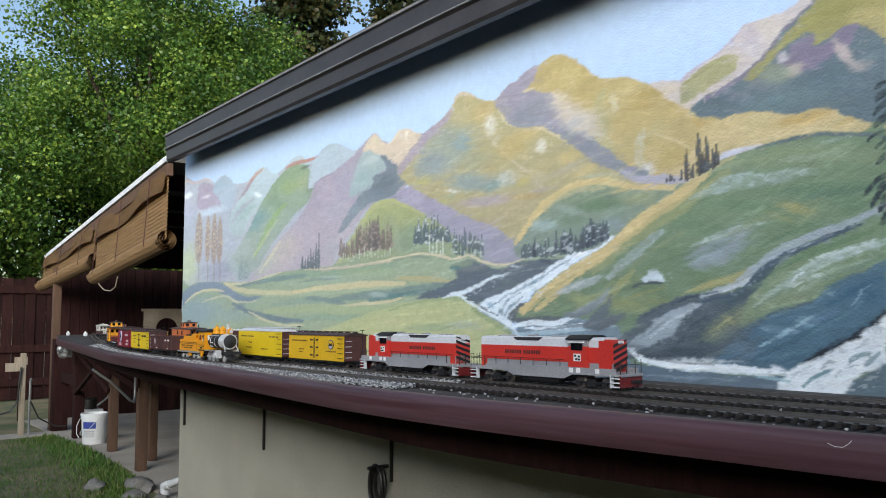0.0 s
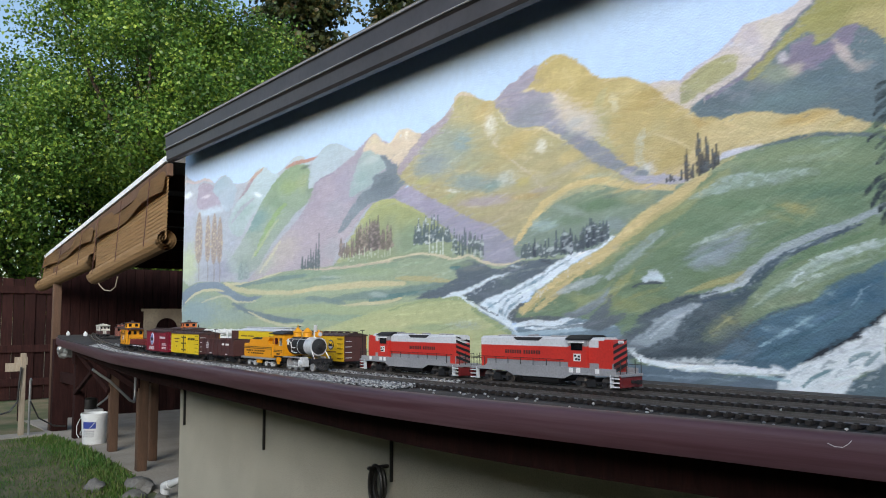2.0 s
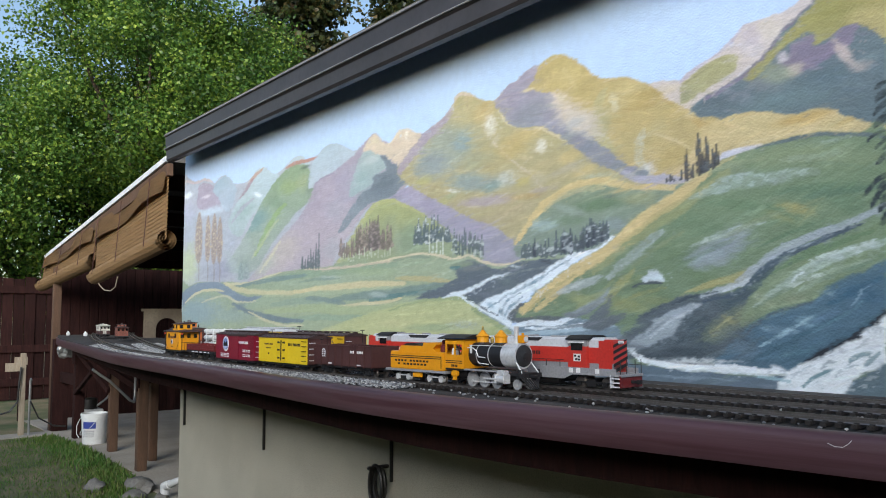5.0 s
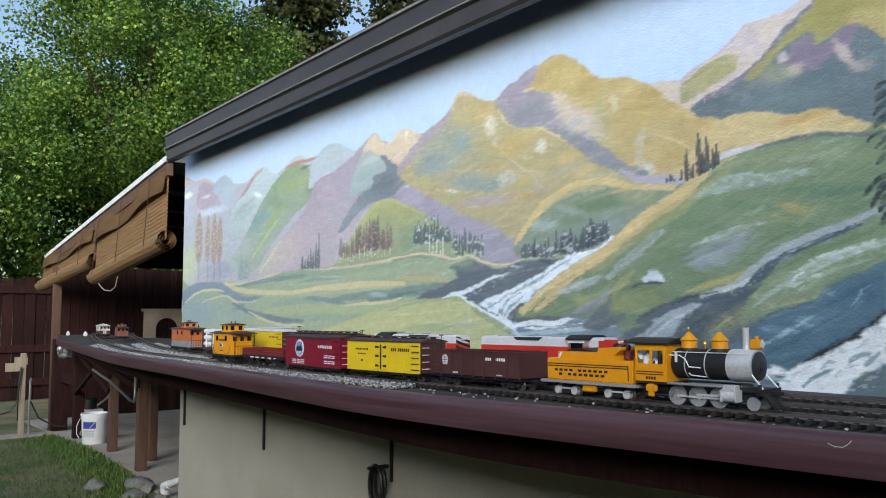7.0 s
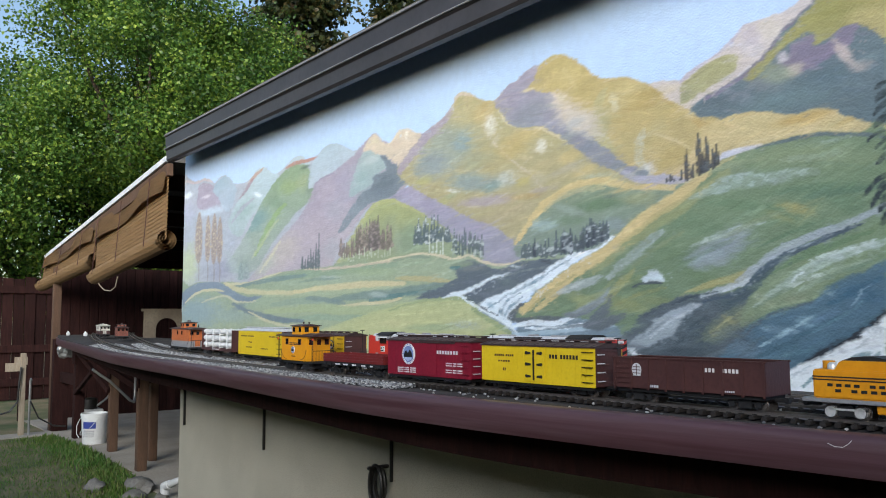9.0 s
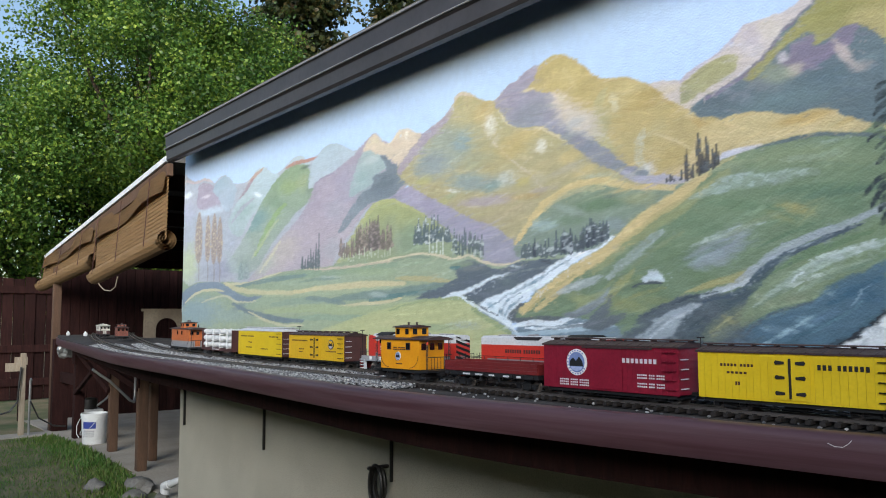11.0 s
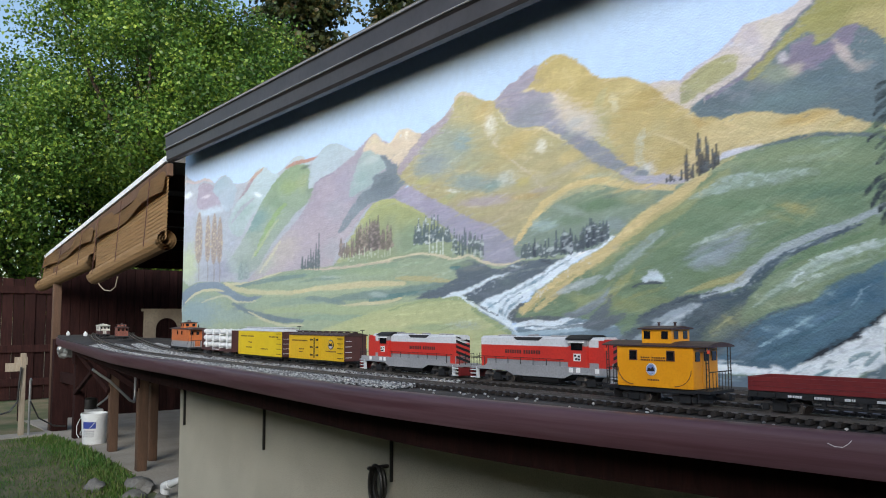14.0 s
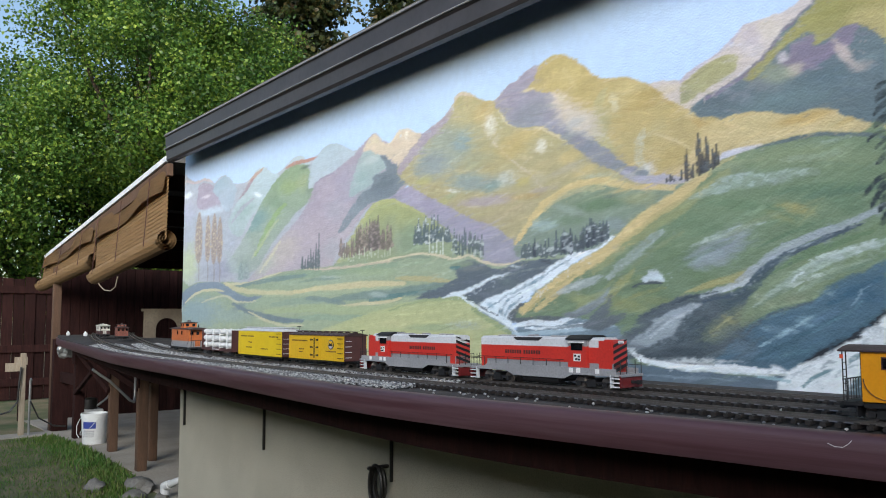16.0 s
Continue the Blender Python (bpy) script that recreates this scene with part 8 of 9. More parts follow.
def pipe_car():
    L, h, w = 0.44, 0.22, 0.054
    t = thing("pipe_car", (0, 0, 0), "brown flat car loaded with white pipes in a rack", "model railway car", "standing freight cars")
    bm = bmesh.new()
    boxed(bm, -h, h, -w, w, 0.030, 0.046, 0.001)
    boxed(bm, -h, -h + 0.006, -w, w, 0.046, 0.146, 0.001)
    boxed(bm, h - 0.006, h, -w, w, 0.046, 0.146, 0.001)
    part("frame", bm, M["brown"], t)
    letters(t, "lettering", -0.06, 0.05, 0.036, 0.041, -w, M["roof_silver"], [9])
    for k in range(3):
        for y in (-0.036, 0.0, 0.036):
            bm = bmesh.new()
            rod(bm, (-h + 0.014, y, 0.064 + 0.036 * k), (h - 0.014, y, 0.064 + 0.036 * k), 0.0125, seg=16)
            part("pipe", bm, M["white"], t, smooth=True)
    for i in range(4):
        x = -h + 0.07 + i * 0.10
        bm = bmesh.new()
        boxed(bm, x - 0.004, x + 0.004, -w - 0.002, -w + 0.003, 0.044, 0.152)
        boxed(bm, x - 0.004, x + 0.004, w - 0.003, w + 0.002, 0.044, 0.152)
        for k in range(3):
            boxed(bm, x - 0.004, x + 0.004, -w, w, 0.0475 + 0.036 * k, 0.0515 + 0.036 * k)
        part("stake", bm, M["white"], t)
    for s in (-1, 1):
        truck(t, s * (h - 0.065))
    couplers(t, h)
    return t


def ochre_reefer():
    t, y = boxcar("refrigerator_car", 0.44, "ochre-yellow refrigerator car with a round black emblem", M["reefer_ochre"], M["brown"], M["roof_dark"], hinge=True, group="standing freight cars", top=0.138, bottom=0.030)
    letters(t, "lettering", -0.19, -0.06, 0.108, 0.114, y, M["brown"], [5, 8])
    letters(t, "lettering", -0.13, -0.09, 0.070, 0.076, y, M["brown"], [4])
    letters(t, "lettering", -0.13, -0.10, 0.058, 0.063, y, M["brown"], [3])
    emblem(t, 0.125, 0.098, 0.021, y, M["black"], M["reefer_ochre"], M["black"])
    letters(t, "lettering", 0.085, 0.165, 0.066, 0.071, y, M["brown"], [9])
    return t


def mustard_boxcar():
    t, y = boxcar("box_car", 0.44, "mustard-yellow boxcar with dark brown ends", M["reefer_yellow"], M["brown"], M["roof_silver"], door=False, group="standing freight cars", top=0.150, bottom=0.028)
    letters(t, "lettering", -0.19, -0.05, 0.118, 0.124, y, M["brown"], [6, 6])
    letters(t, "lettering", 0.10, 0.19, 0.118, 0.124, y, M["brown"], [7])
    letters(t, "lettering", -0.11, -0.07, 0.088, 0.093, y, M["brown"], [4])
    letters(t, "lettering", -0.13, -0.07, 0.062, 0.068, y, M["brown"], [5])
    letters(t, "lettering", 0.02, 0.09, 0.058, 0.063, y, M["brown"], [6])
    return t


def set_at(t, line, s0, s1, built, half):
    """Stands a car on a line from s0 to s1."""
    m = line.sit((s0 + s1) / 2, half)
    t.matrix_world = m @ Matrix.Diagonal(((s1 - s0) / built, 1.0, 1.0, 1.0))
    return t


set_at(diesel(0), back_line, -0.118, 0.530, 0.60, 0.185)
second = set_at(diesel(1), back_line, -0.795, -0.160, 0.60, 0.185)
second.matrix_world = second.matrix_world @ pose(0, 0, 0, 0, 0, 180)
set_at(ochre_reefer(), back_line, -1.393, -0.905, 0.44, 0.16)
set_at(mustard_boxcar(), back_line, -1.985, -1.465, 0.44, 0.16)
set_at(pipe_car(), back_line, -2.585, -2.09, 0.44, 0.16)
orange = caboose("caboose", "orange caboose with grey lower band and dark roof", M["orange_cab"], M["roof_dark"], L=0.42, top=0.142, bottom=0.034, lower=M["diesel_grey"], group="cabooses", cup=0.190)
orange.matrix_world = back_line.sit(-3.05, 0.14)

# ---- cars parked on the far yard tracks ----
M["cream"] = surface("cream_paint", (0.55, 0.52, 0.45), (0.62, 0.59, 0.52), 20, 0.5, bump=0.05, grain=100)
M["faded_red"] = surface("faded_red_paint", (0.22, 0.065, 0.04), (0.28, 0.09, 0.06), 20, 0.6, bump=0.05, grain=100)
red_far = caboose("caboose", "faded red caboose parked on the far yard track", M["faded_red"], M["roof_dark"], L=0.26, top=0.120, group="cabooses", cup=0.156)
red_far.matrix_world = pose(-8.35, 2.47, 1.313, 0, 0, -12)
cream_far = caboose("coach", "cream and brown rounded coach parked on the far yard track", M["cream"], M["cream"], L=0.40, top=0.128, group="cabooses", lower=M["brown"], stack=False, cup=0.150)
cream_far.matrix_world = pose(-9.55, 2.62, 1.317, 0, 0, -10)
for x, y in ((-11.2, 2.64), (-10.6, 2.70)):
    t = thing("switch_stand", (x, y, 1.272), "small white switch lantern on the bench", "railway signal", "white switch lanterns")
    bm = bmesh.new()
    boxed(bm, -0.02, 0.02, -0.02, 0.02, 0, 0.02, 0.004)
    rod(bm, (0, 0, 0.02), (0, 0, 0.07), 0.009, seg=10)
    part("post", bm, M["brown"], t)
    bm = bmesh.new()
    boxed(bm, -0.03, 0.03, -0.03, 0.03, 0.06, 0.12, 0.008)
    rod(bm, (0, 0, 0.118), (0, 0, 0.145), 0.02, 0.01, seg=12)
    part("lantern", bm, M["white"], t)
    t.matrix_world = t.matrix_world @ Matrix.Scale(0.68, 4)
# ---- materials of the yard ----
M["bamboo"] = surface("bamboo_slats", (0.20, 0.115, 0.045), (0.28, 0.165, 0.07), 4, 0.7, bump=0.4, grain=25, stretch=(0.6, 0.6, 14), c=(0.13, 0.07, 0.03))
M["white_edge"] = surface("white_roof_edge", (0.62, 0.64, 0.66), (0.72, 0.74, 0.76), 8, 0.5, bump=0.05, grain=60)
M["pale_wood"] = surface("bleached_wood", (0.34, 0.27, 0.19), (0.45, 0.37, 0.27), 6, 0.8, bump=0.25, grain=40, stretch=(5, 5, 0.6))
M["rock"] = surface("grey_rock", (0.15, 0.14, 0.12), (0.25, 0.235, 0.21), 9, 0.9, bump=0.5, grain=40)
M["bark"] = surface("bark", (0.05, 0.035, 0.025), (0.09, 0.065, 0.045), 6, 0.95, bump=0.6, grain=18, stretch=(4, 4, 0.6))
M["hose"] = surface("dark_hose", (0.018, 0.016, 0.015), (0.03, 0.028, 0.026), 10, 0.4, bump=0.1, grain=80)
M["galvanised"] = surface("galvanised_pipe", (0.32, 0.32, 0.31), (0.42, 0.42, 0.40), 12, 0.45, 0.7, 0.1, 80)
M["grey_roof"] = surface("grey_shingle", (0.10, 0.095, 0.09), (0.16, 0.15, 0.14), 4, 0.9, bump=0.4, grain=40)
M["blue_label"] = surface("blue_label", (0.03, 0.05, 0.28), (0.05, 0.08, 0.34), 10, 0.5)
M["shed"] = surface("weathered_tan", (0.11, 0.085, 0.06), (0.16, 0.13, 0.09), 5, 0.85, bump=0.2, grain=40)


def leaf_material(name, cols, spread=1.1, uneven=0.0):
    m, n, l, p = nodes_of(name)
    geo, ramp = n.new("ShaderNodeNewGeometry"), n.new("ShaderNodeValToRGB")
    l.new(geo.outputs["Random Per Island"], ramp.inputs[0])
    e = ramp.color_ramp.elements
    e[0].color, e[1].color = (*cols[0], 1), (*cols[-1], 1)
    for i, c in enumerate(cols[1:-1]):
        e.new((i + 1) / (len(cols) - 1)).color = (*c, 1)
    geo_co, clump, hs, vr = n.new("ShaderNodeTexCoord"), n.new("ShaderNodeTexNoise"), n.new("ShaderNodeHueSaturation"), n.new("ShaderNodeMapRange")
    clump.inputs["Scale"].default_value, clump.inputs["Detail"].default_value = spread, 3
    l.new(geo_co.outputs["Object"], clump.inputs["Vector"])
    vr.inputs[1].default_value, vr.inputs[2].default_value, vr.inputs[3].default_value, vr.inputs[4].default_value = 0.34, 0.66, 1 - uneven, 1 + uneven
    l.new(clump.outputs[0], vr.inputs[0])
    l.new(vr.outputs[0], hs.inputs["Value"])
    hr = n.new("ShaderNodeMapRange")
    hr.inputs[1].default_value, hr.inputs[2].default_value, hr.inputs[3].default_value, hr.inputs[4].default_value = 0.36, 0.64, 0.512, 0.478
    l.new(clump.outputs[0], hr.inputs[0])
    l.new(hr.outputs[0], hs.inputs["Hue"])
    l.new(ramp.outputs[0], hs.inputs["Color"])
    l.new(hs.outputs[0], p.inputs["Base Color"])
    p.inputs["Roughness"].default_value = 0.45
    p.inputs["Transmission Weight"].default_value = 0.0
    tr, mx = n.new("ShaderNodeBsdfTranslucent"), n.new("ShaderNodeMixShader")
    l.new(hs.outputs[0], tr.inputs[0])
    mx.inputs[0].default_value = 0.35
    l.new(p.outputs[0], mx.inputs[1])
    l.new(tr.outputs[0], mx.inputs[2])
    l.new(mx.outputs[0], n["Material Output"].inputs[0])
    return m


M["leaf"] = leaf_material("broad_leaves", [(0.036, 0.095, 0.018), (0.065, 0.155, 0.024), (0.11, 0.22, 0.032), (0.25, 0.35, 0.055)], 1.0, 0.62)
M["needle"] = leaf_material("conifer_sprays", [(0.02, 0.036, 0.012), (0.035, 0.055, 0.018), (0.06, 0.072, 0.022), (0.11, 0.09, 0.03)], 0.6, 0.5)
M["grass_blade"] = leaf_material("grass_blades", [(0.08, 0.17, 0.03), (0.11, 0.22, 0.04), (0.15, 0.25, 0.05), (0.23, 0.25, 0.09)])


def quads_mesh(name, centres, sizes, mat, seed, droop=0.0, tall=False):
    """Many small bent leaves, each two triangles folded on its rib."""
    r = np.random.default_rng(seed)
    n = len(centres)
    a = r.uniform(0, 2 * np.pi, n)
    if tall:
        ax = np.stack([r.normal(0, 0.3, n), r.normal(0, 0.3, n), np.ones(n)], 1)
        sd = np.stack([np.cos(a), np.sin(a), np.zeros(n)], 1)
    else:
        ax = np.stack([np.cos(a), np.sin(a), r.normal(-droop, 0.5, n)], 1)
        sd = np.cross(ax, r.normal(0, 1, (n, 3)))
    ax /= np.linalg.norm(ax, axis=1)[:, None]
    sd -= ax * (sd * ax).sum(1)[:, None]
    sd /= np.linalg.norm(sd, axis=1)[:, None] + 1e-9
    nm = np.cross(ax, sd)
    s = sizes[:, None]
    w = 0.10 if tall else 0.42
    v = np.stack([centres, centres + (ax * 0.5 + sd * w + nm * 0.12) * s, centres + ax * s, centres + (ax * 0.5 - sd * w + nm * 0.12) * s], 1).reshape(-1, 3)
    f = (np.arange(n)[:, None, None] * 4 + np.array([[0, 1, 2], [0, 2, 3]])[None]).reshape(-1, 3)
    me = bpy.data.meshes.new(name)
    me.vertices.add(len(v))
    me.vertices.foreach_set("co", v.ravel())
    me.loops.add(f.size)
    me.loops.foreach_set("vertex_index", f.ravel())
    me.polygons.add(len(f))
    me.polygons.foreach_set("loop_start", np.arange(len(f)) * 3)
    me.update(calc_edges=True)
    me.materials.append(mat)
    return me


def broad_tree(x, y, height, spread, leaves, seed, label, low=0.22, size=0.088):
    r = random.Random(seed)
    t = thing("tree", (x, y, 0), label, "tree", "garden trees")
    bm = bmesh.new()
    rod(bm, (0, 0, -0.1), (0.1, 0, height * 0.35), 0.26, 0.17, 10)
    ends = []
    for i in range(16):
        a, z0 = r.uniform(0, 6.283), height * r.uniform(0.18, 0.45)
        d = spread * r.uniform(0.35, 0.85)
        p1 = Vector((math.cos(a) * d * 0.5, math.sin(a) * d * 0.5, z0 + height * r.uniform(0.08, 0.22)))
        p2 = Vector((math.cos(a) * d, math.sin(a) * d, min(p1.z + height * r.uniform(0.0, 0.32), height * 0.93)))
        rod(bm, (0.05, 0, z0), p1, 0.09, 0.06, 7)
        rod(bm, p1, p2, 0.06, 0.02, 6)
        ends += [p1, p2, (p1 + p2) / 2]
    rod(bm, (0.1, 0, height * 0.35), (0.2, 0.1, height * 0.9), 0.16, 0.03, 8)
    part("trunk", bm, M["bark"], t)
    g = np.random.default_rng(seed)
    clumps = []
    for i in range(120):
        a, ct = g.uniform(0, 6.283), g.uniform(-1, 1)
        rad = g.uniform(0.55, 1.0) ** 0.5
        st = math.sqrt(1 - ct * ct)
        zc = height * (low + (1 - low) * 0.5 * (1 + ct * rad * 0.98))
        shrink = 1.0 - 0.35 * max(0.0, ct)
        clumps.append((spread * rad * st * math.cos(a) * shrink, spread * rad * st * math.sin(a) * shrink, zc))
    clumps = np.array(clumps + [tuple(e) for e in ends])
    k = g.integers(0, len(clumps), leaves)
    c = clumps[k] + g.normal(0, 1, (leaves, 3)) * np.array([0.36, 0.36, 0.27]) * (spread / 3.4)
    c = c[c[:, 2] > 0.5]
    ob = new("crown", quads_mesh("crown", c, g.uniform(0.6, 1.3, len(c)) * size, M["leaf"], seed, 0.5))
    ob.parent = t
    return t


def conifer(x, y, height, spread, leaves, seed, label):
    r = random.Random(seed)
    t = thing("tree", (x, y, 0), label, "tree", "garden trees")
    bm = bmesh.new()
    rod(bm, (0, 0, -0.1), (0, 0, height), 0.34, 0.04, 10)
    g = np.random.default_rng(seed)
    pts = []
    n = 110
    for i in range(n):
        z = height * (0.12 + 0.86 * (i + r.random()) / n)
        L = spread * (1.06 - z / height) * r.uniform(0.7, 1.1)
        a = r.uniform(0, 6.283)
        e = Vector((math.cos(a) * L, math.sin(a) * L, z - 0.22 * L))
        rod(bm, (0, 0, z), e, 0.035, 0.008, 5)
        m = leaves // n
        f = g.uniform(0.12, 1.05, m)
        q = np.outer(f, np.array(e) - np.array((0, 0, z))) + np.array((0, 0, z))
        q += g.normal(0, 1, (m, 3)) * np.array([0.26, 0.26, 0.10]) * (0.35 + f[:, None])
        pts.append(q)
    part("trunk", bm, M["bark"], t)
    c = np.concatenate(pts)
    ob = new("crown", quads_mesh("crown", c, g.uniform(0.6, 1.3, len(c)) * 0.17, M["needle"], seed, 0.6))
    ob.parent = t
    return t


# ---- garage roof and eave ----
bm = bmesh.new()
sec = [(2.20, 3.000), (2.20, 3.015), (6.0, 4.10), (10.0, 3.015), (10.0, 3.000), (6.0, 4.06)]
a = [bm.verts.new((-6.44, y, z)) for y, z in sec]
c = [bm.verts.new((3.0, y, z)) for y, z in sec]
for i in range(6):
    bm.faces.new((a[i], c[i], c[(i + 1) % 6], a[(i + 1) % 6]))
bm.faces.new(a[::-1]), bm.faces.new(c)
bmesh.ops.recalc_face_normals(bm, faces=bm.faces)
tagged(part("roof", bm, M["grey_roof"]), "grey shingle garage roof above the eave", "roof", kind="structure")
# gutter: an ogee trough with a rolled lip, its highlight painted by pale strips
bm = bmesh.new()
prof = [(2.262, 2.785), (2.225, 2.785), (2.212, 2.80), (2.208, 2.872), (2.196, 2.880), (2.194, 2.890), (2.203, 2.897), (2.200, 2.985), (2.192, 2.992), (2.200, 2.998), (2.212, 2.995), (2.216, 2.80), (2.262, 2.795)]
a = [bm.verts.new((-6.42, y, z)) for y, z in prof]
c = [bm.verts.new((3.0, y, z)) for y, z in prof]
for i in range(len(prof)):
    bm.faces.new((a[i], c[i], c[(i + 1) % len(prof)], a[(i + 1) % len(prof)]))
bm.faces.new(a[::-1]), bm.faces.new(c)
bmesh.ops.recalc_face_normals(bm, faces=bm.faces)
tagged(part("gutter", bm, M["trim"]), "dark brown metal rain gutter along the eave", "gutter", kind="structure")
# Pale grey strips that paint the light catching the gutter lips.
M["lip"] = surface("lip_highlight", (0.24, 0.235, 0.24), (0.34, 0.335, 0.34), 6, 0.4, 0.3, 0.05, 60)
for z, d in ((2.886, 0.0035), (2.996, 0.005)):
    bm = bmesh.new()
    boxed(bm, -6.422, 3.0, 2.186, 2.196, z - d, z + d, 0.002)
    tagged(part("trim", bm, M["lip"]), "thin pale strip along the gutter, painted as its lip highlight", "trim", kind="structure")
bm = bmesh.new()
boxed(bm, -6.42, 3.0, 2.29, WALL_Y, 2.875, 2.895)
tagged(part("soffit", bm, M["trim"]), "dark painted soffit under the eave", "soffit", kind="structure")
bm = bmesh.new()
boxed(bm, CORNER_X - 0.05, CORNER_X, WALL_Y + 0.03, WALL_Y + 0.11, 2.62, 2.85, 0.004)
tagged(part("trim", bm, M["pale_wood"]), "weathered corner trim board under the eave", "trim", kind="structure")
for z in (1.62, 1.38):
    t = thing("junction_box", (CORNER_X - 0.03, WALL_Y + 0.05, z), "small white electrical box at the wall corner", "electrical box", "white wall boxes")
    bm = bmesh.new()
    boxed(bm, -0.03, 0.03, -0.03, 0.05, -0.07, 0.07, 0.006)
    part("box", bm, M["white"], t)
    bm = bmesh.new()
    boxed(bm, -0.026, 0.026, -0.036, -0.029, -0.055, 0.055, 0.004)
    part("cover", bm, M["white"], t)

# ---- patio ----
bm = bmesh.new()
boxed(bm, -13.5, CORNER_X, 2.60, 9.0, -0.05, 0.012)
boxed(bm, -8.2, CORNER_X, 2.45, 2.60, -0.05, 0.011)
boxed(bm, -12.0, -11.6, 0.2, 2.60, -0.05, 0.012)
tagged(part("pavement", bm, M["concrete"]), "worn tan concrete patio slab and path beside the lawn", "patio slab", kind="structure")

for i, (x, y, z1, sx, mat) in enumerate(((-8.24, 2.66, 1.10, 0.095, "post"), (-9.66, 2.79, 1.10, 0.095, "post"), (-8.75, 2.94, 1.10, 0.085, "post"), (-11.05, 2.76, 1.22, 0.12, "redwood"), (-12.0, 2.74, 1.24, 0.20, "redwood"), (-9.2, 4.2, 1.22, 0.12, "redwood"), (-11.3, 4.6, 1.22, 0.12, "redwood"))):
    t = thing("bench_post", (x, y, 0.012), "square brown wooden post holding up the railway bench" if mat == "post" else "dark red stained wooden post under the railway bench", "post", "bench support posts")
    bm = bmesh.new()
    boxed(bm, -sx / 2, sx / 2, -sx / 2, sx / 2, 0, z1, 0.006)
    part("shaft", bm, M[mat], t)
    if i < 4:
        bm = bmesh.new()
        boxed(bm, -sx / 2 - 0.012, sx / 2 + 0.012, -sx / 2 - 0.02, -sx / 2, z1 - 0.28, z1, 0.003)
        part("cleat", bm, M["redwood"], t)
for p0, p1, r_ in (((-10.62, 2.60, 1.15), (-9.64, 2.73, 0.70), 0.03), ((-11.03, 2.71, 0.58), (-10.05, 2.65, 0.90), 0.025), ((-8.24, 2.62, 0.82), (-9.2, 2.35, 1.16), 0.03)):
    t = thing("diagonal_brace", (0, 0, 0), "diagonal dark wooden brace under the bench", "brace", "bench braces")
    bm = bmesh.new()
    d = Vector(p1) - Vector(p0)
    m = Matrix.Translation((Vector(p0) + Vector(p1)) / 2) @ d.to_track_quat("Z", "Y").to_matrix().to_4x4()
    bmesh.ops.create_cube(bm, size=1.0, matrix=m @ Matrix.Diagonal((0.045, r_ * 2, d.length, 1)))
    bmesh.ops.bevel(bm, geom=bm.edges[:], offset=0.004, segments=1, affect="EDGES")
    part("board", bm, M["redwood"], t)
t = thing("conduit", (0, 0, 0), "grey metal conduit looping below the bench edge", "pipe")
bm = bmesh.new()
tube(bm, [(-7.2, 1.9, 1.09), (-7.2, 2.05, 0.98), (-7.3, 2.25, 0.80), (-7.35, 2.3, 0.78), (-7.4, 2.32, 0.82), (-7.4, 2.32, 1.243)], 0.011, 8)
part("tube", bm, M["galvanised"], t)
# Added joist: a dark strip standing in for shade below the edge board.
bm = bmesh.new()
rows_ = []
for x in [(-12.1 + 0.2 * i) for i in range(70)]:
    ye = curve_at(EDGE, x) + 0.22
    rows_.append([bm.verts.new((x, y, z)) for y, z in ((ye, 1.235), (ye + 0.09, 1.235), (ye + 0.09, 1.085), (ye, 1.085))])
for a, b in zip(rows_, rows_[1:]):
    for i in range(4):
        bm.faces.new((a[i], b[i], b[(i + 1) % 4], a[(i + 1) % 4]))
bmesh.ops.recalc_face_normals(bm, faces=bm.faces)
tagged(part("bench_joist", bm, M["redwood"]), "added dark joist standing in for the shade below the edge board", "joist", kind="structure")

# roof post, rake beam, roof
t = thing("patio_post", (-12.062, 2.684, 0.000), "slim weathered wooden post at the patio corner", "post")
bm = bmesh.new()
boxed(bm, -0.05, 0.05, -0.05, 0.05, 0.0, 2.25, 0.006)
part("shaft", bm, M["post"], t)
R0, R1 = Vector((-6.914, 2.418, 2.942)), Vector((-12.889, 2.717, 2.473))
Q0, Q1 = Vector((-6.910, 2.418, 2.891)), Vector((-12.874, 2.716, 2.405))
back = Vector((0.0, 3.4, 0.0))
t = tagged(new("patio_roof"), "sloping patio cover with a white metal edge", "patio roof")
bm = bmesh.new()
f = [bm.verts.new(p) for p in (R0, R1, R1 + back, R0 + back)]
g_ = [bm.verts.new(p - Vector((0, 0, 0.05))) for p in (R0, R1, R1 + back, R0 + back)]
bm.faces.new(f), bm.faces.new(g_[::-1])
for i in range(4):
    bm.faces.new((f[i], f[(i + 1) % 4], g_[(i + 1) % 4], g_[i]))
bmesh.ops.recalc_face_normals(bm, faces=bm.faces)
part("sheet", bm, M["grey_roof"], t)
bm = bmesh.new()
for k, (dy, zz) in enumerate(((-0.03, 0.0),)):
    d = R1 - R0
    m = Matrix.Translation((R0 + R1) / 2 + Vector((0, -0.03, -0.03))) @ d.to_track_quat("X", "Z").to_matrix().to_4x4()
    bmesh.ops.create_cube(bm, size=1.0, matrix=m @ Matrix.Diagonal((d.length, 0.03, 0.05, 1)))
part("edge_flashing", bm, M["white_edge"], t, "white metal roof edge")
bm = bmesh.new()
d = R1 - R0
m = Matrix.Translation((R0 + R1) / 2 + Vector((0, 0.0, -0.12))) @ d.to_track_quat("X", "Z").to_matrix().to_4x4()
bmesh.ops.create_cube(bm, size=1.0, matrix=m @ Matrix.Diagonal((d.length, 0.05, 0.11, 1)))
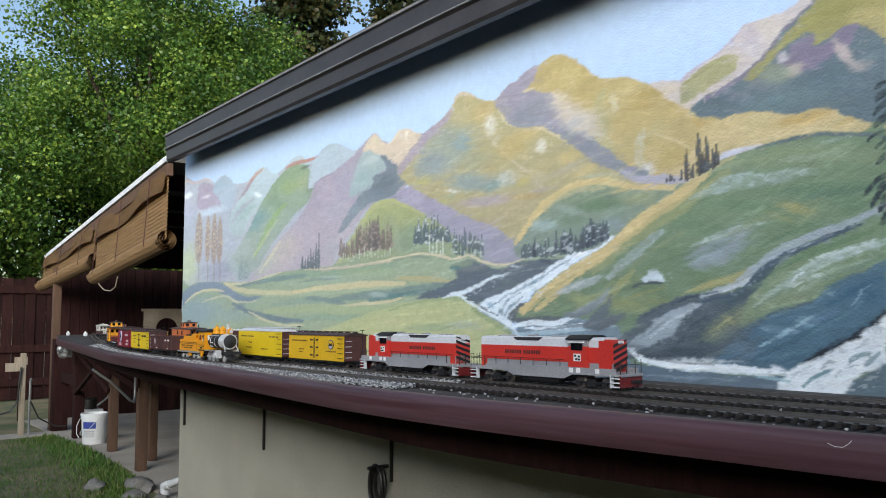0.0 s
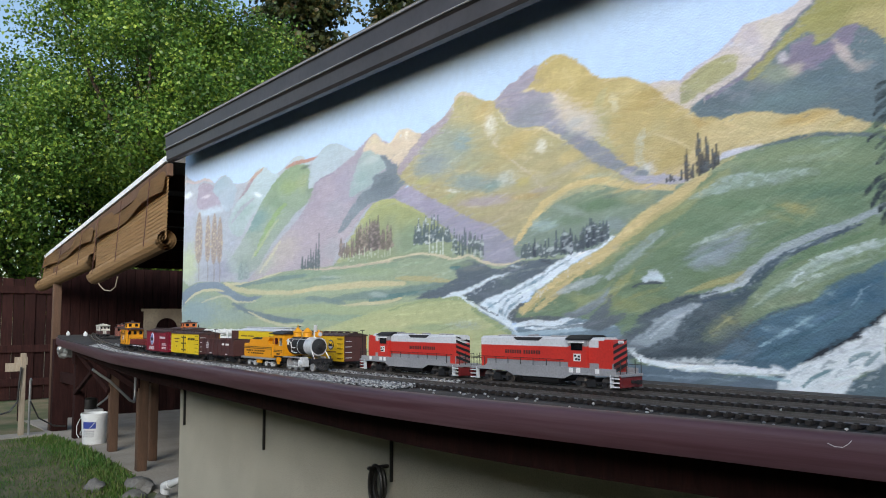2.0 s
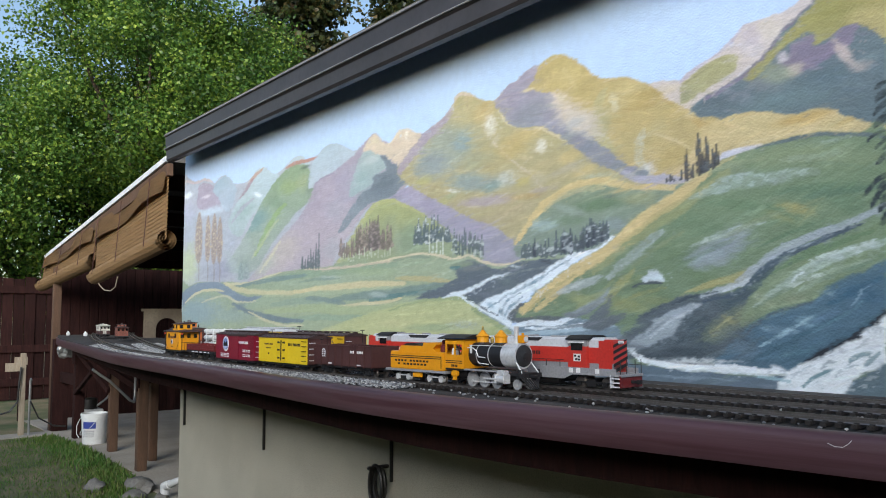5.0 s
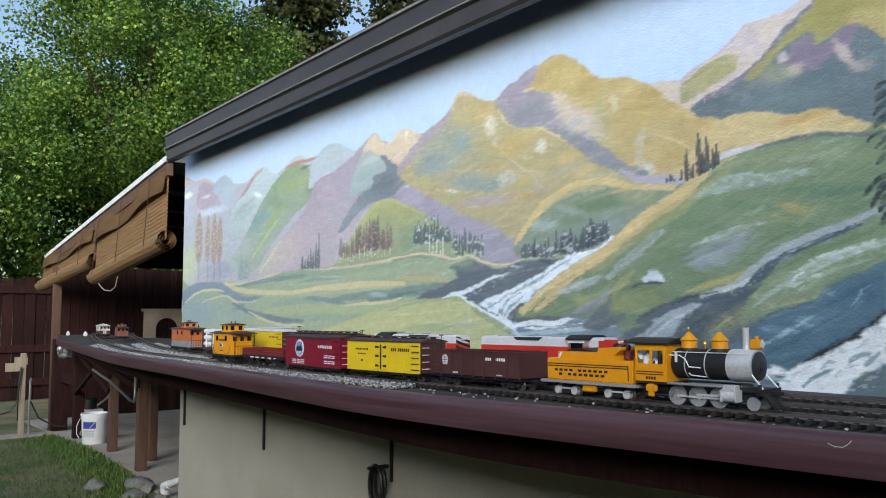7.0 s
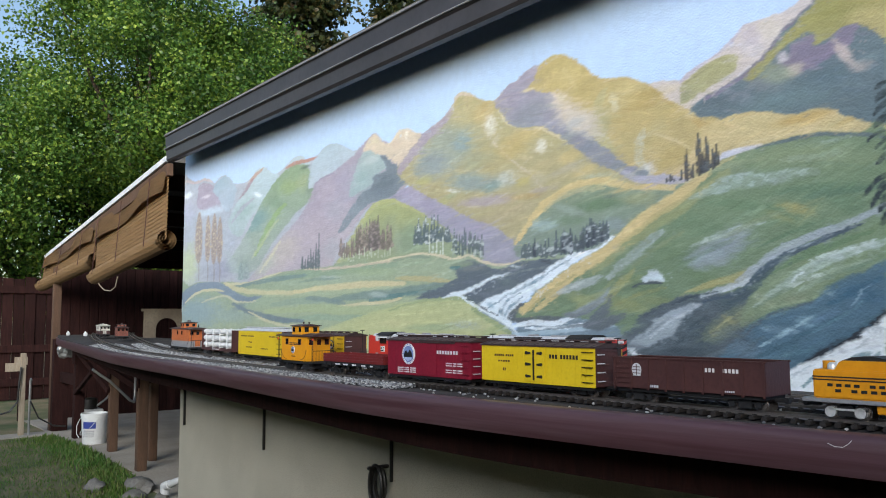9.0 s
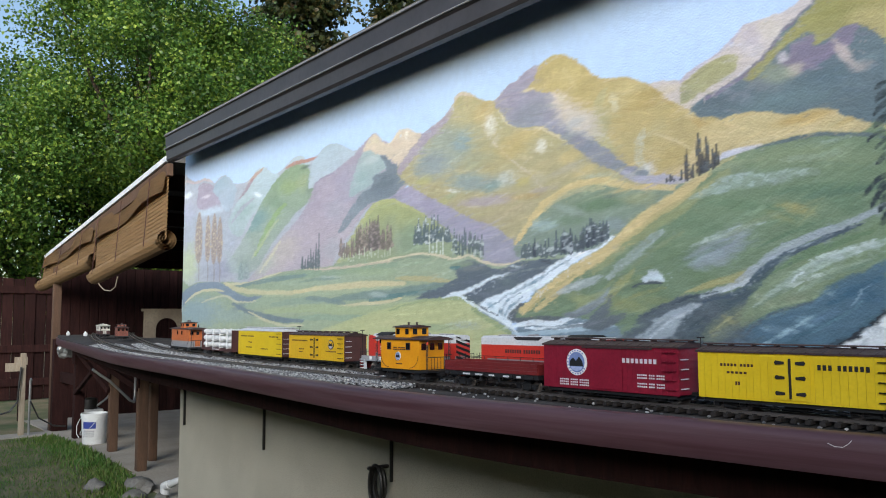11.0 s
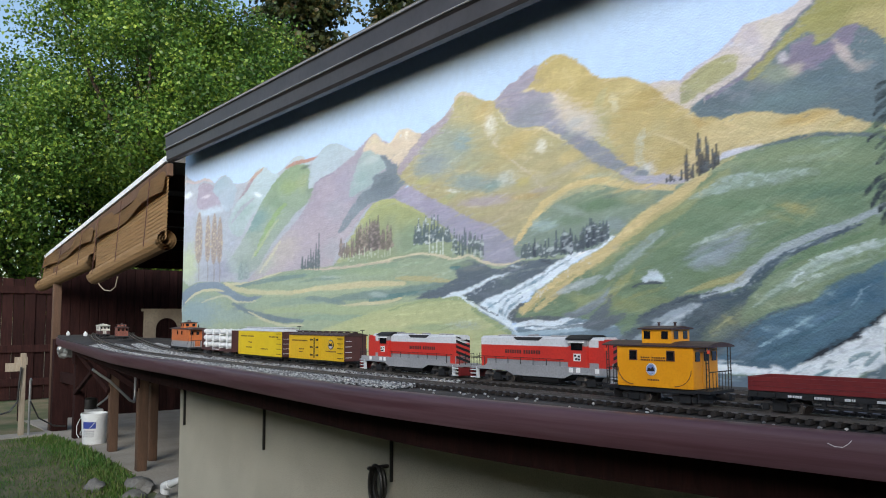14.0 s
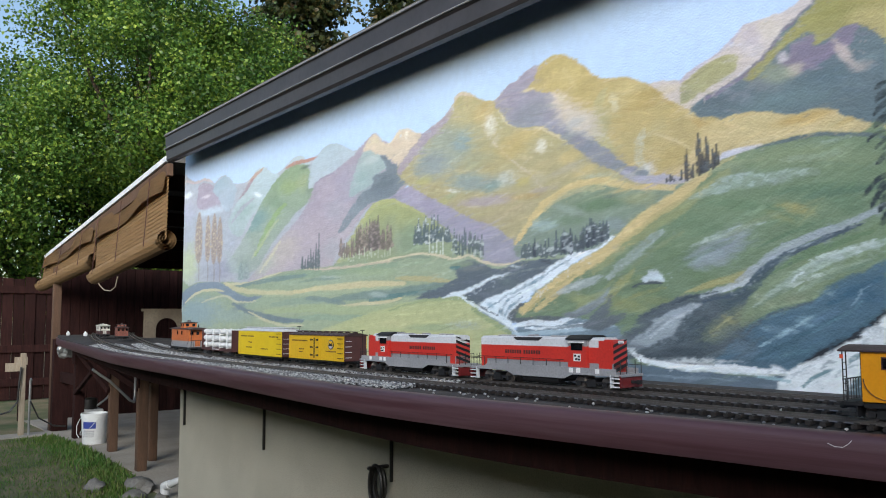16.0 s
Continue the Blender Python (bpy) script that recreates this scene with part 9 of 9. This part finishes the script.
part("rake_beam", bm, M["post"], t, "peeling weathered rake beam")
for i in range(7):
    f = (i + 0.5) / 7
    p = R0.lerp(R1, f)
    bm = bmesh.new()
    boxed(bm, p.x - 0.025, p.x + 0.025, p.y + 0.06, p.y + 3.3, p.z - 0.20, p.z - 0.055)
    part("rafter", bm, M["redwood"], t)


def bamboo_shade(ta, tb, ba, bb, label, flap):
    """A rolled bamboo blind between two top and two bottom corners, with a wavy valance."""
    ta, tb, ba, bb = (Vector(p) for p in (ta, tb, ba, bb))
    t = tagged(new("bamboo_shade"), label, "bamboo blind", "bamboo shades")
    n = 34
    out = Vector((0, -0.012, 0))
    for i in range(n):
        a, b = ta.lerp(ba, (i + 0.5) / n), tb.lerp(bb, (i + 0.5) / n)
        bm = bmesh.new()
        d = b - a
        hgt = (ta - ba).length / n * 0.92
        m = Matrix.Translation((a + b) / 2 + out * (i % 2) * 0.4) @ d.to_track_quat("X", "Z").to_matrix().to_4x4()
        bmesh.ops.create_cube(bm, size=1.0, matrix=m @ Matrix.Diagonal((d.length, 0.008, hgt, 1)))
        part("slat", bm, M["bamboo"], t)
    bm = bmesh.new()
    prof = []
    turns = 46
    for i in range(turns):
        a = i * 0.42
        prof.append((0.030 + 0.0016 * i, a))
    d = (bb - ba)
    q = d.to_track_quat("X", "Z")
    for i in range(turns - 1):
        p = []
        for (r_, a) in prof[i:i + 2]:
            o = q @ Vector((0, r_ * math.cos(a), r_ * math.sin(a)))
            p += [bm.verts.new(ba + o), bm.verts.new(bb + o)]
        bm.faces.new((p[0], p[1], p[3], p[2]))
    part("roll", bm, M["bamboo"], t, "rolled-up lower end of the blind")
    bm = bmesh.new()
    cols = 26
    top, bot = [], []
    for i in range(cols + 1):
        f = i / cols
        wave = 0.016 * math.sin(f * 9.0) + 0.012 * math.sin(f * 4.1 + 1)
        p = ta.lerp(tb, f) + Vector((0, -0.05 - 0.02 * math.sin(f * 9), 0))
        top.append(bm.verts.new(p + Vector((0, 0.03, 0.01))))
        bot.append(bm.verts.new(p + Vector((0, 0, -flap + wave))))
    for i in range(cols):
        bm.faces.new((top[i], top[i + 1], bot[i + 1], bot[i]))
    bmesh.ops.solidify(bm, geom=bm.faces[:], thickness=0.008)
    part("valance", bm, M["bamboo"], t, "wavy bamboo valance")
    for f in (0.12, 0.5, 0.88):
        bm = bmesh.new()
        tube(bm, [ta.lerp(tb, f) + Vector((0, -0.075, 0)), ba.lerp(bb, f) + Vector((0, -0.11, -0.02))], 0.004, 6)
        part("cord", bm, M["brown"], t)
    return t


bamboo_shade((-6.953, 2.420, 2.818), (-9.630, 2.554, 2.597), (-6.985, 2.422, 2.210), (-9.689, 2.557, 2.013), "tan bamboo roll blind half lowered under the patio roof", 0.20)
bamboo_shade((-9.743, 2.560, 2.588), (-12.977, 2.721, 2.445), (-9.746, 2.560, 2.206), (-13.278, 2.736, 2.044), "brown bamboo roll blind hanging beside another under the roof", 0.18)
t = thing("hanging_cord", (0, 0, 0), "loose cord looping below the bamboo blind", "cord")
bm = bmesh.new()
tube(bm, [(-9.598, 2.552, 1.977), (-9.476, 2.546, 1.901), (-9.225, 2.534, 1.836), (-8.940, 2.520, 1.821), (-8.749, 2.510, 1.856), (-8.666, 2.506, 1.960)], 0.006, 6)
part("loop", bm, M["pale_wood"], t)

# back of the patio: a fence of boards with shade put into their colour
FX = -17.0
t = tagged(new("fence"), "tall red-brown board fence behind the yard, shade put into its colour", "fence")
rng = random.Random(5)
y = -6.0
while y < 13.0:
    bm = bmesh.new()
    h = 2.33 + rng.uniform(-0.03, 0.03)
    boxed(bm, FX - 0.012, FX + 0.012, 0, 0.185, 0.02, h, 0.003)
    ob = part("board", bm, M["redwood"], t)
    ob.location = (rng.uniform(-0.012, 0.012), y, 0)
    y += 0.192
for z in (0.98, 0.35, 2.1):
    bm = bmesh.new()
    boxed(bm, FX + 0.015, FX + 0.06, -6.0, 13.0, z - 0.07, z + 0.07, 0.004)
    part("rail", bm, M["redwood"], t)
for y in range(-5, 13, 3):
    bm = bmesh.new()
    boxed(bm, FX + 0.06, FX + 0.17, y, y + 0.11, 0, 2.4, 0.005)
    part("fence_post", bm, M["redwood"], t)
t = tagged(new("patio_back_wall"), "board wall closing the back of the patio, coloured dark for its shade", "board wall")
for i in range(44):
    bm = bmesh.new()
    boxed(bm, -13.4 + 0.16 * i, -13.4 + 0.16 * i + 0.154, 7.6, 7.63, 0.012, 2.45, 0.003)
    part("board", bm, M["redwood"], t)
t = tagged(new("patio_side_wall"), "board side wall of the patio, coloured dark for its shade", "board wall")
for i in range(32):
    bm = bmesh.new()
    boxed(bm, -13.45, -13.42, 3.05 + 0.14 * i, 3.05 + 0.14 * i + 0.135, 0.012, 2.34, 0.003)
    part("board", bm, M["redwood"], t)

# model tunnel portal on the bench inside the patio
t = thing("tunnel_portal", (-9.6, 3.36, 1.27), "tan model tunnel portal with a dark arch", "model building", rz=70)
bm = bmesh.new()
arch = [(-0.12, 0.0)] + [(0.12 * math.cos(math.pi - a), 0.14 + 0.12 * math.sin(math.pi - a)) for a in np.linspace(0, math.pi, 11)] + [(0.12, 0.0)]
outl = [(-0.26, 0.0), *arch, (0.26, 0.0), (0.26, 0.34), (-0.26, 0.34)]
prism(bm, outl, -0.05, 0.05)
part("face", bm, M["shed"], t)
bm = bmesh.new()
boxed(bm, -0.22, 0.22, 0.05, 0.75, 0.30, 0.34)
boxed(bm, -0.22, -0.18, 0.05, 0.75, 0.0, 0.30)
boxed(bm, 0.18, 0.22, 0.05, 0.75, 0.0, 0.30)
part("bore", bm, M["redwood"], t)
bm = bmesh.new()
boxed(bm, -0.29, 0.29, -0.07, 0.07, 0.34, 0.37, 0.006)
part("coping", bm, M["shed"], t)

# ---- small things in the yard ----
t = thing("bucket", (-10.45, 2.80, 0.012), "white plastic pail with a blue label on the concrete", "bucket")
bm = bmesh.new()
lathe(bm, [(0.128, 0.0), (0.132, 0.01), (0.146, 0.30), (0.152, 0.30), (0.153, 0.335), (0.158, 0.337), (0.158, 0.365), (0.150, 0.366), (0.142, 0.30), (0.126, 0.02)], seg=28)
part("pail", bm, M["white"], t, smooth=True)
bm = bmesh.new()
for i in range(8):
    a0, a1 = radians(-72 + 8 * i), radians(-64 + 8 * i)
    q = [bm.verts.new((r_ * math.cos(a), r_ * math.sin(a), z)) for a, r_, z in ((a0, 0.1435, 0.19), (a1, 0.1435, 0.19), (a1, 0.1475, 0.27), (a0, 0.1475, 0.27))]
    bm.faces.new(q)
part("label", bm, M["blue_label"], t, "blue printed label")
bm = bmesh.new()
for k in range(4):
    for i in range(7):
        a0, a1 = radians(-70 + 8 * i), radians(-65 + 8 * i)
        z = 0.09 + 0.022 * k
        q = [bm.verts.new((r_ * math.cos(a), r_ * math.sin(a), zz)) for a, r_, zz in ((a0, 0.1415, z), (a1, 0.1415, z), (a1, 0.142, z + 0.010), (a0, 0.142, z + 0.010))]
        bm.faces.new(q)
part("small_print", bm, M["diesel_grey"], t)
bm = bmesh.new()
tube(bm, [(-0.02, -0.158, 0.31), (-0.05, -0.19, 0.22), (-0.04, -0.19, 0.12), (-0.01, -0.17, 0.08)], 0.004, 6)
tube(bm, [(-0.158 * math.cos(a), -0.158 * math.sin(a), 0.31 - 0.2 * math.sin(a)) for a in np.linspace(0, math.pi, 9)], 0.003, 6)
part("handle", bm, M["white"], t)

t = thing("step_stool", (-11.55, 3.02, 0.012), "small white plastic stool on the patio", "stool")
bm = bmesh.new()
boxed(bm, -0.17, 0.17, -0.15, 0.15, 0.27, 0.31, 0.015)
part("seat", bm, M["white"], t)
for sx in (-1, 1):
    for sy in (-1, 1):
        bm = bmesh.new()
        rod(bm, (sx * 0.17, sy * 0.15, 0), (sx * 0.13, sy * 0.11, 0.28), 0.022, 0.03, 8)
        part("leg", bm, M["white"], t)
t = thing("watering_can", (-11.5, 3.02, 0.322), "dark watering can standing on the stool", "watering can")
bm = bmesh.new()
lathe(bm, [(0.09, 0), (0.095, 0.02), (0.09, 0.13), (0.05, 0.15)], seg=18)
part("can", bm, M["hose"], t, smooth=True)
bm = bmesh.new()
tube(bm, [(0.05, 0.06, 0.03), (0.11, 0.16, 0.12), (0.15, 0.22, 0.2)], 0.014, 8)
rod(bm, (0.14, 0.21, 0.185), (0.17, 0.25, 0.22), 0.022, 0.04, 10)
part("spout", bm, M["galvanised"], t)

t = thing("garden_post", (-11.807, 2.246, 0.000), "bleached wooden stake with a hose and board", "post")
bm = bmesh.new()
boxed(bm, -0.032, 0.032, -0.032, 0.032, 0, 1.08, 0.005)
part("stake", bm, M["pale_wood"], t)
bm = bmesh.new()
boxed(bm, -0.07, -0.05, -0.20, 0.02, 0.84, 0.95, 0.003)
part("board", bm, M["pale_wood"], t)
bm = bmesh.new()
rod(bm, (0.02, 0.09, 0), (0.02, 0.09, 0.72), 0.016, seg=10)
tube(bm, [(0.02, 0.09, 0.72), (0.05, 0.09, 0.74), (0.08, 0.09, 0.72)], 0.014, 8)
part("standpipe", bm, M["galvanised"], t)
bm = bmesh.new()
tube(bm, [(0.05, -0.03, 0.90), (0.06, -0.05, 0.7), (0.05, -0.06, 0.45), (0.05, -0.15, 0.33), (0.04, -0.3, 0.29), (0.02, -0.5, 0.31)], 0.012, 8)
tube(bm, [(0.06, 0.09, 0.45), (0.05, 0.2, 0.22), (0.0, 0.4, 0.10), (0.0, 0.55, 0.08)], 0.011, 8)
part("hose", bm, M["hose"], t)
for z, yy in ((0.93, -0.26), (0.55, -0.5)):
    t = thing("yard_sign", (-12.9 if z > 0.9 else -13.6, 2.1 + yy * 0.2 + (0.55 if z < 0.9 else 0.0), 0.0), "small pale board fixed to a stake", "stake sign", "yard boards")
    bm = bmesh.new()
    boxed(bm, -0.02, 0.02, -0.02, 0.02, 0, 0.95, 0.003)
    part("stake", bm, M["redwood"], t)
    bm = bmesh.new()
    boxed(bm, 0.02, 0.035, -0.09, 0.09, 0.84, 0.96, 0.003)
    part("board", bm, M["pale_wood"], t)


def stone(x, y, z, sx, sy, sz, seed, label):
    bm = bmesh.new()
    bmesh.ops.create_icosphere(bm, subdivisions=3, radius=1.0)
    for v in bm.verts:
        k = 1 + 0.35 * noise.noise(v.co * 1.4 + Vector((seed, 0, 0))) + 0.12 * noise.noise(v.co * 4 + Vector((seed, 3, 0)))
        v.co = Vector((v.co.x * sx, v.co.y * sy, v.co.z * sz)) * k
    ob = part("stone", bm, M["rock"], None, smooth=True)
    ob.location = (x, y, z)
    return tagged(ob, label, "stone", "garden stones")


stone(-7.62, 2.06, 0.03, 0.13, 0.08, 0.065, 1, "pale grey fieldstone lying in the grass")
stone(-7.35, 2.36, 0.03, 0.16, 0.13, 0.09, 5, "brown rough stone at the lawn edge")
stone(-6.95, 2.20, 0.02, 0.12, 0.10, 0.07, 9, "small dark stone by the drain pipe")
stone(-6.72, 2.34, 0.02, 0.08, 0.07, 0.06, 12, "small dark stone by the drain pipe")
t = thing("drain_pipe", (0, 0, 0), "white plastic drain pipe bending out at the wall", "pipe")
bm = bmesh.new()
tube(bm, [(-6.56, 2.47, 0.21), (-6.80, 2.43, 0.13), (-6.86, 2.42, 0.09), (-6.86, 2.42, -0.06)], 0.030, 14)
part("pipe", bm, M["white"], t, smooth=True)
bm = bmesh.new()
rod(bm, (-6.78, 2.433, 0.135), (-6.87, 2.418, 0.105), 0.037, seg=14)
rod(bm, (-6.86, 2.42, 0.11), (-6.86, 2.42, 0.03), 0.037, seg=14)
part("elbow", bm, M["white"], t)

# iron brackets under the bench and a coiled hose on the wall
for x, z in ((-4.98, 0.64), (-3.49, 0.66), (-6.42, 0.66)):
    t = thing("bench_bracket", (x, WALL_Y, 0), "black iron bracket holding the bench to the wall", "bracket", "bench brackets")
    w_ = 0.012
    bm = bmesh.new()
    boxed(bm, -w_ / 2, w_ / 2, -0.02, -0.002, z, 1.235, 0.002)
    part("wall_bar", bm, M["hose"], t)
    bm = bmesh.new()
    yo = curve_at(EDGE, x) + 0.10 - WALL_Y
    boxed(bm, -w_ / 2, w_ / 2, yo, -0.02, 1.205, 1.235, 0.002)
    part("arm", bm, M["hose"], t)
    bm = bmesh.new()
    pts_ = [(0, -0.015 - 0.30 * (1 - math.cos(a)), 0.90 + 0.30 * math.sin(a)) for a in np.linspace(0, math.pi / 2, 8)]
    tube(bm, pts_, w_ * 0.45, 8)
    part("curved_stay", bm, M["hose"], t)
t = thing("coiled_hose", (-3.54, WALL_Y - 0.045, 0.625), "dark coiled hose hanging on a wall hook", "garden hose")
for k in range(6):
    bm = bmesh.new()
    rr = 0.062 + 0.003 * k
    tube(bm, [(rr * 0.75 * math.cos(a) + 0.006 * (k % 3), -0.008 * k, 0.02 + rr * 1.35 * math.sin(a)) for a in np.linspace(0, 2 * math.pi, 22)], 0.009, 7)
    part("coil", bm, M["hose"], t, smooth=True)
bm = bmesh.new()
boxed(bm, -0.012, 0.012, -0.08, 0.05, 0.10, 0.118, 0.004)
part("hook", bm, M["hose"], t)

# ---- plants ----
broad_tree(-21.0, 2.2, 7.8, 3.2, 50000, 21, "tall leafy green garden tree behind the fence", 0.16)
broad_tree(-20.0, 6.3, 11.0, 3.4, 95000, 22, "tall leafy green garden tree behind the fence", 0.16)
broad_tree(-19.5, 8.8, 9.6, 3.2, 80000, 23, "leafy yellow-green garden tree behind the fence", 0.16)
broad_tree(-24.5, 4.6, 9.2, 3.6, 55000, 24, "dark leafy tree standing further back", 0.12)
conifer(-22.0, 11.5, 17.0, 4.6, 50000, 31, "tall dark conifer with drooping sprays")
conifer(-21.0, 16.0, 18.0, 4.8, 50000, 32, "tall dark conifer with drooping sprays")
conifer(-24.0, 7.8, 17.0, 4.2, 30000, 33, "tall dark conifer behind the leafy trees")
g = np.random.default_rng(7)
n = 42000
gx, gy = g.uniform(-12.0, -5.0, n), g.uniform(0.2, 2.75, n)
edge = np.interp(gx, [-12.0, -11.5, -10.0, -8.4, -7.7, -7.0], [2.3, 2.50, 2.60, 2.52, 2.45, 2.2])
keep = (gy < edge) & ~((gx < -11.35) & (gy > 1.0))
near_edge = np.clip(1 - (edge - gy) / 0.55, 0, 1)
keep &= g.uniform(0, 1, n) < 0.35 + 0.65 * near_edge
c = np.stack([gx, gy, np.zeros(n)], 1)[keep]
ob = new("grass", quads_mesh("grass", c, (g.uniform(0.02, 0.045, n) + 0.06 * near_edge * g.uniform(0.4, 1, n))[keep], M["grass_blade"], 8, tall=True))
tagged(ob, "green lawn grass, longer along the patio edge", "grass", kind="stuff")

# ---- ballast along the tracks ----
rng = random.Random(9)
g = np.random.default_rng(10)
shapes = []
for k in range(5):
    bm = bmesh.new()
    bmesh.ops.create_icosphere(bm, subdivisions=1, radius=1.0)
    for v in bm.verts:
        v.co *= rng.uniform(0.7, 1.2)
    bm.verts.ensure_lookup_table()
    shapes.append((np.array([v.co[:] for v in bm.verts]), np.array([[v.index for v in f.verts] for f in bm.faces])))
    bm.free()


def gravel(name, spots, label, mat):
    """Loose chips: (x, y, z, size) rows."""
    vs, fs, base = [], [], 0
    for x, y, z, s in spots:
        v, f = shapes[rng.randrange(5)]
        a = rng.uniform(0, 6.28)
        rot = np.array([[math.cos(a), -math.sin(a), 0], [math.sin(a), math.cos(a), 0], [0, 0, 1]])
        vs.append((v * np.array([1.2, 0.85, 0.65])) @ rot.T * s + np.array([x, y, z]))
        fs.append(f + base)
        base += len(v)
    me = bpy.data.meshes.new(name)
    me.from_pydata(np.concatenate(vs).tolist(), [], np.concatenate(fs).tolist())
    me.materials.append(mat)
    return tagged(new(name, me), label, "ballast", kind="stuff")


M["chips"] = leaf_material("granite_chips", [(0.14, 0.14, 0.15), (0.32, 0.32, 0.33), (0.50, 0.50, 0.50), (0.72, 0.72, 0.71)])
spots = []
while len(spots) < 24000:
    s = rng.uniform(-5.2, 1.9)
    if s > -0.15 and rng.random() < 0.985:
        continue
    far = rng.random() < 0.45
    line = back_line if far else front_line
    o = rng.uniform(-0.13, 0.11) if far else (-abs(rng.gauss(0, 0.045)) - 0.045 if rng.random() < 0.65 else rng.uniform(-0.05, 0.12))
    p = line.sit(s, 0.02) @ Vector((0, o, 0))
    if p.y < curve_at(EDGE, p.x) + 0.02:
        continue
    pile = 0.012 * math.exp(-((abs(o) - 0.07) / 0.04) ** 2) if s < -0.1 else 0.0
    spots.append((p.x, p.y, 1.273 + 0.0037 * max(0.0, -2.5 - p.x) + rng.uniform(0, 0.006) + pile * rng.random(), rng.uniform(0.0028, 0.0062)))
gravel("ballast", spots, "grey crushed granite ballast piled along the tracks", M["chips"])

t = thing("string_scrap", (0, 0, 0), "short pale thread caught on the bench edge", "thread")
bm = bmesh.new()
tube(bm, [(x, 1.60 + 0.14 * x - 0.003, z) for x, z in ((-0.742, 1.267), (-0.730, 1.262), (-0.716, 1.262), (-0.706, 1.269), (-0.700, 1.276))], 0.0006, 5)
part("thread", bm, M["white"], t)

t = thing("cross_rail", (-11.55, 2.74, 0.74), "dark red cross rail between two bench posts", "rail")
bm = bmesh.new()
boxed(bm, -0.40, 0.44, -0.02, 0.02, -0.07, 0.07, 0.004)
part("board", bm, M["redwood"], t)
bm = bmesh.new()
bmesh.ops.create_icosphere(bm, subdivisions=3, radius=1.0)
for v in bm.verts:
    k = 1 + 0.4 * noise.noise(v.co * 2.3) + 0.2 * noise.noise(v.co * 6.0)
    v.co = Vector((v.co.x * 0.10, v.co.y * 0.12, v.co.z * 0.11)) * k
bag = part("plastic_bag", bm, M["galvanised"], None)
bag.location = (-11.3, 2.66, 1.13)
tagged(bag, "crumpled grey plastic bag tucked under the bench", "bag")

# ---- unseen board walls added behind the camera to block low light ----
t = tagged(new("fence"), "unseen board fence added to shade the lawn and the space under the bench", "fence")
for i in range(90):
    bm = bmesh.new()
    boxed(bm, -12.0 + 0.2 * i, -12.0 + 0.2 * i + 0.193, -2.60, -2.576, 0.0, 2.45 + 0.02 * (i % 3), 0.003)
    part("board", bm, M["redwood"], t)
# Added tall wall: cuts the sun from the near end of mural and bench.
t = tagged(new("shade_wall"), "unseen tall board wall added to shade the near end of the mural", "board wall")
for i in range(26):
    bm = bmesh.new()
    boxed(bm, 2.80, 2.824, -2.57 + 0.193 * i, -2.57 + 0.193 * i + 0.186, 0.0, 3.45 + 0.004 * (i % 3), 0.003)
    part("board", bm, M["redwood"], t)
# ---- what moves ----


def way(t):
    """How far the moving train has come, in metres along the front track."""
    return ((((((3.5055e-07 * t - 1.61824e-05) * t + 2.25523e-04) * t - 5.18421e-04) * t - 0.01203337) * t + 0.45635823) * t) - 3.28809


def motions():
    times = [0.25 * i for i in range(65)]
    for car, middle, half in TRAIN:
        walk(car, [(t, front_line.sit(way(t) + middle, half)) for t in times])
    for figure, middle, side, up in CREW:
        walk(figure, [(t, front_line.sit(way(t) + middle, 0.06) @ pose(0, side, up)) for t in times])
    fine = [0.05 * i for i in range(321)]
    for wheel, x in zip(ENGINE_WHEELS, DRIVERS):
        walk(wheel, [(t, pose(x, 0, WHEEL_R, 0, math.degrees(way(t) / WHEEL_R), 0)) for t in fine])
    for side_rod in ENGINE_RODS:
        walk(side_rod, [(t, pose(0.010 * math.sin(way(t) / WHEEL_R), 0, WHEEL_R + 0.010 * math.cos(way(t) / WHEEL_R))) for t in fine])


motions()
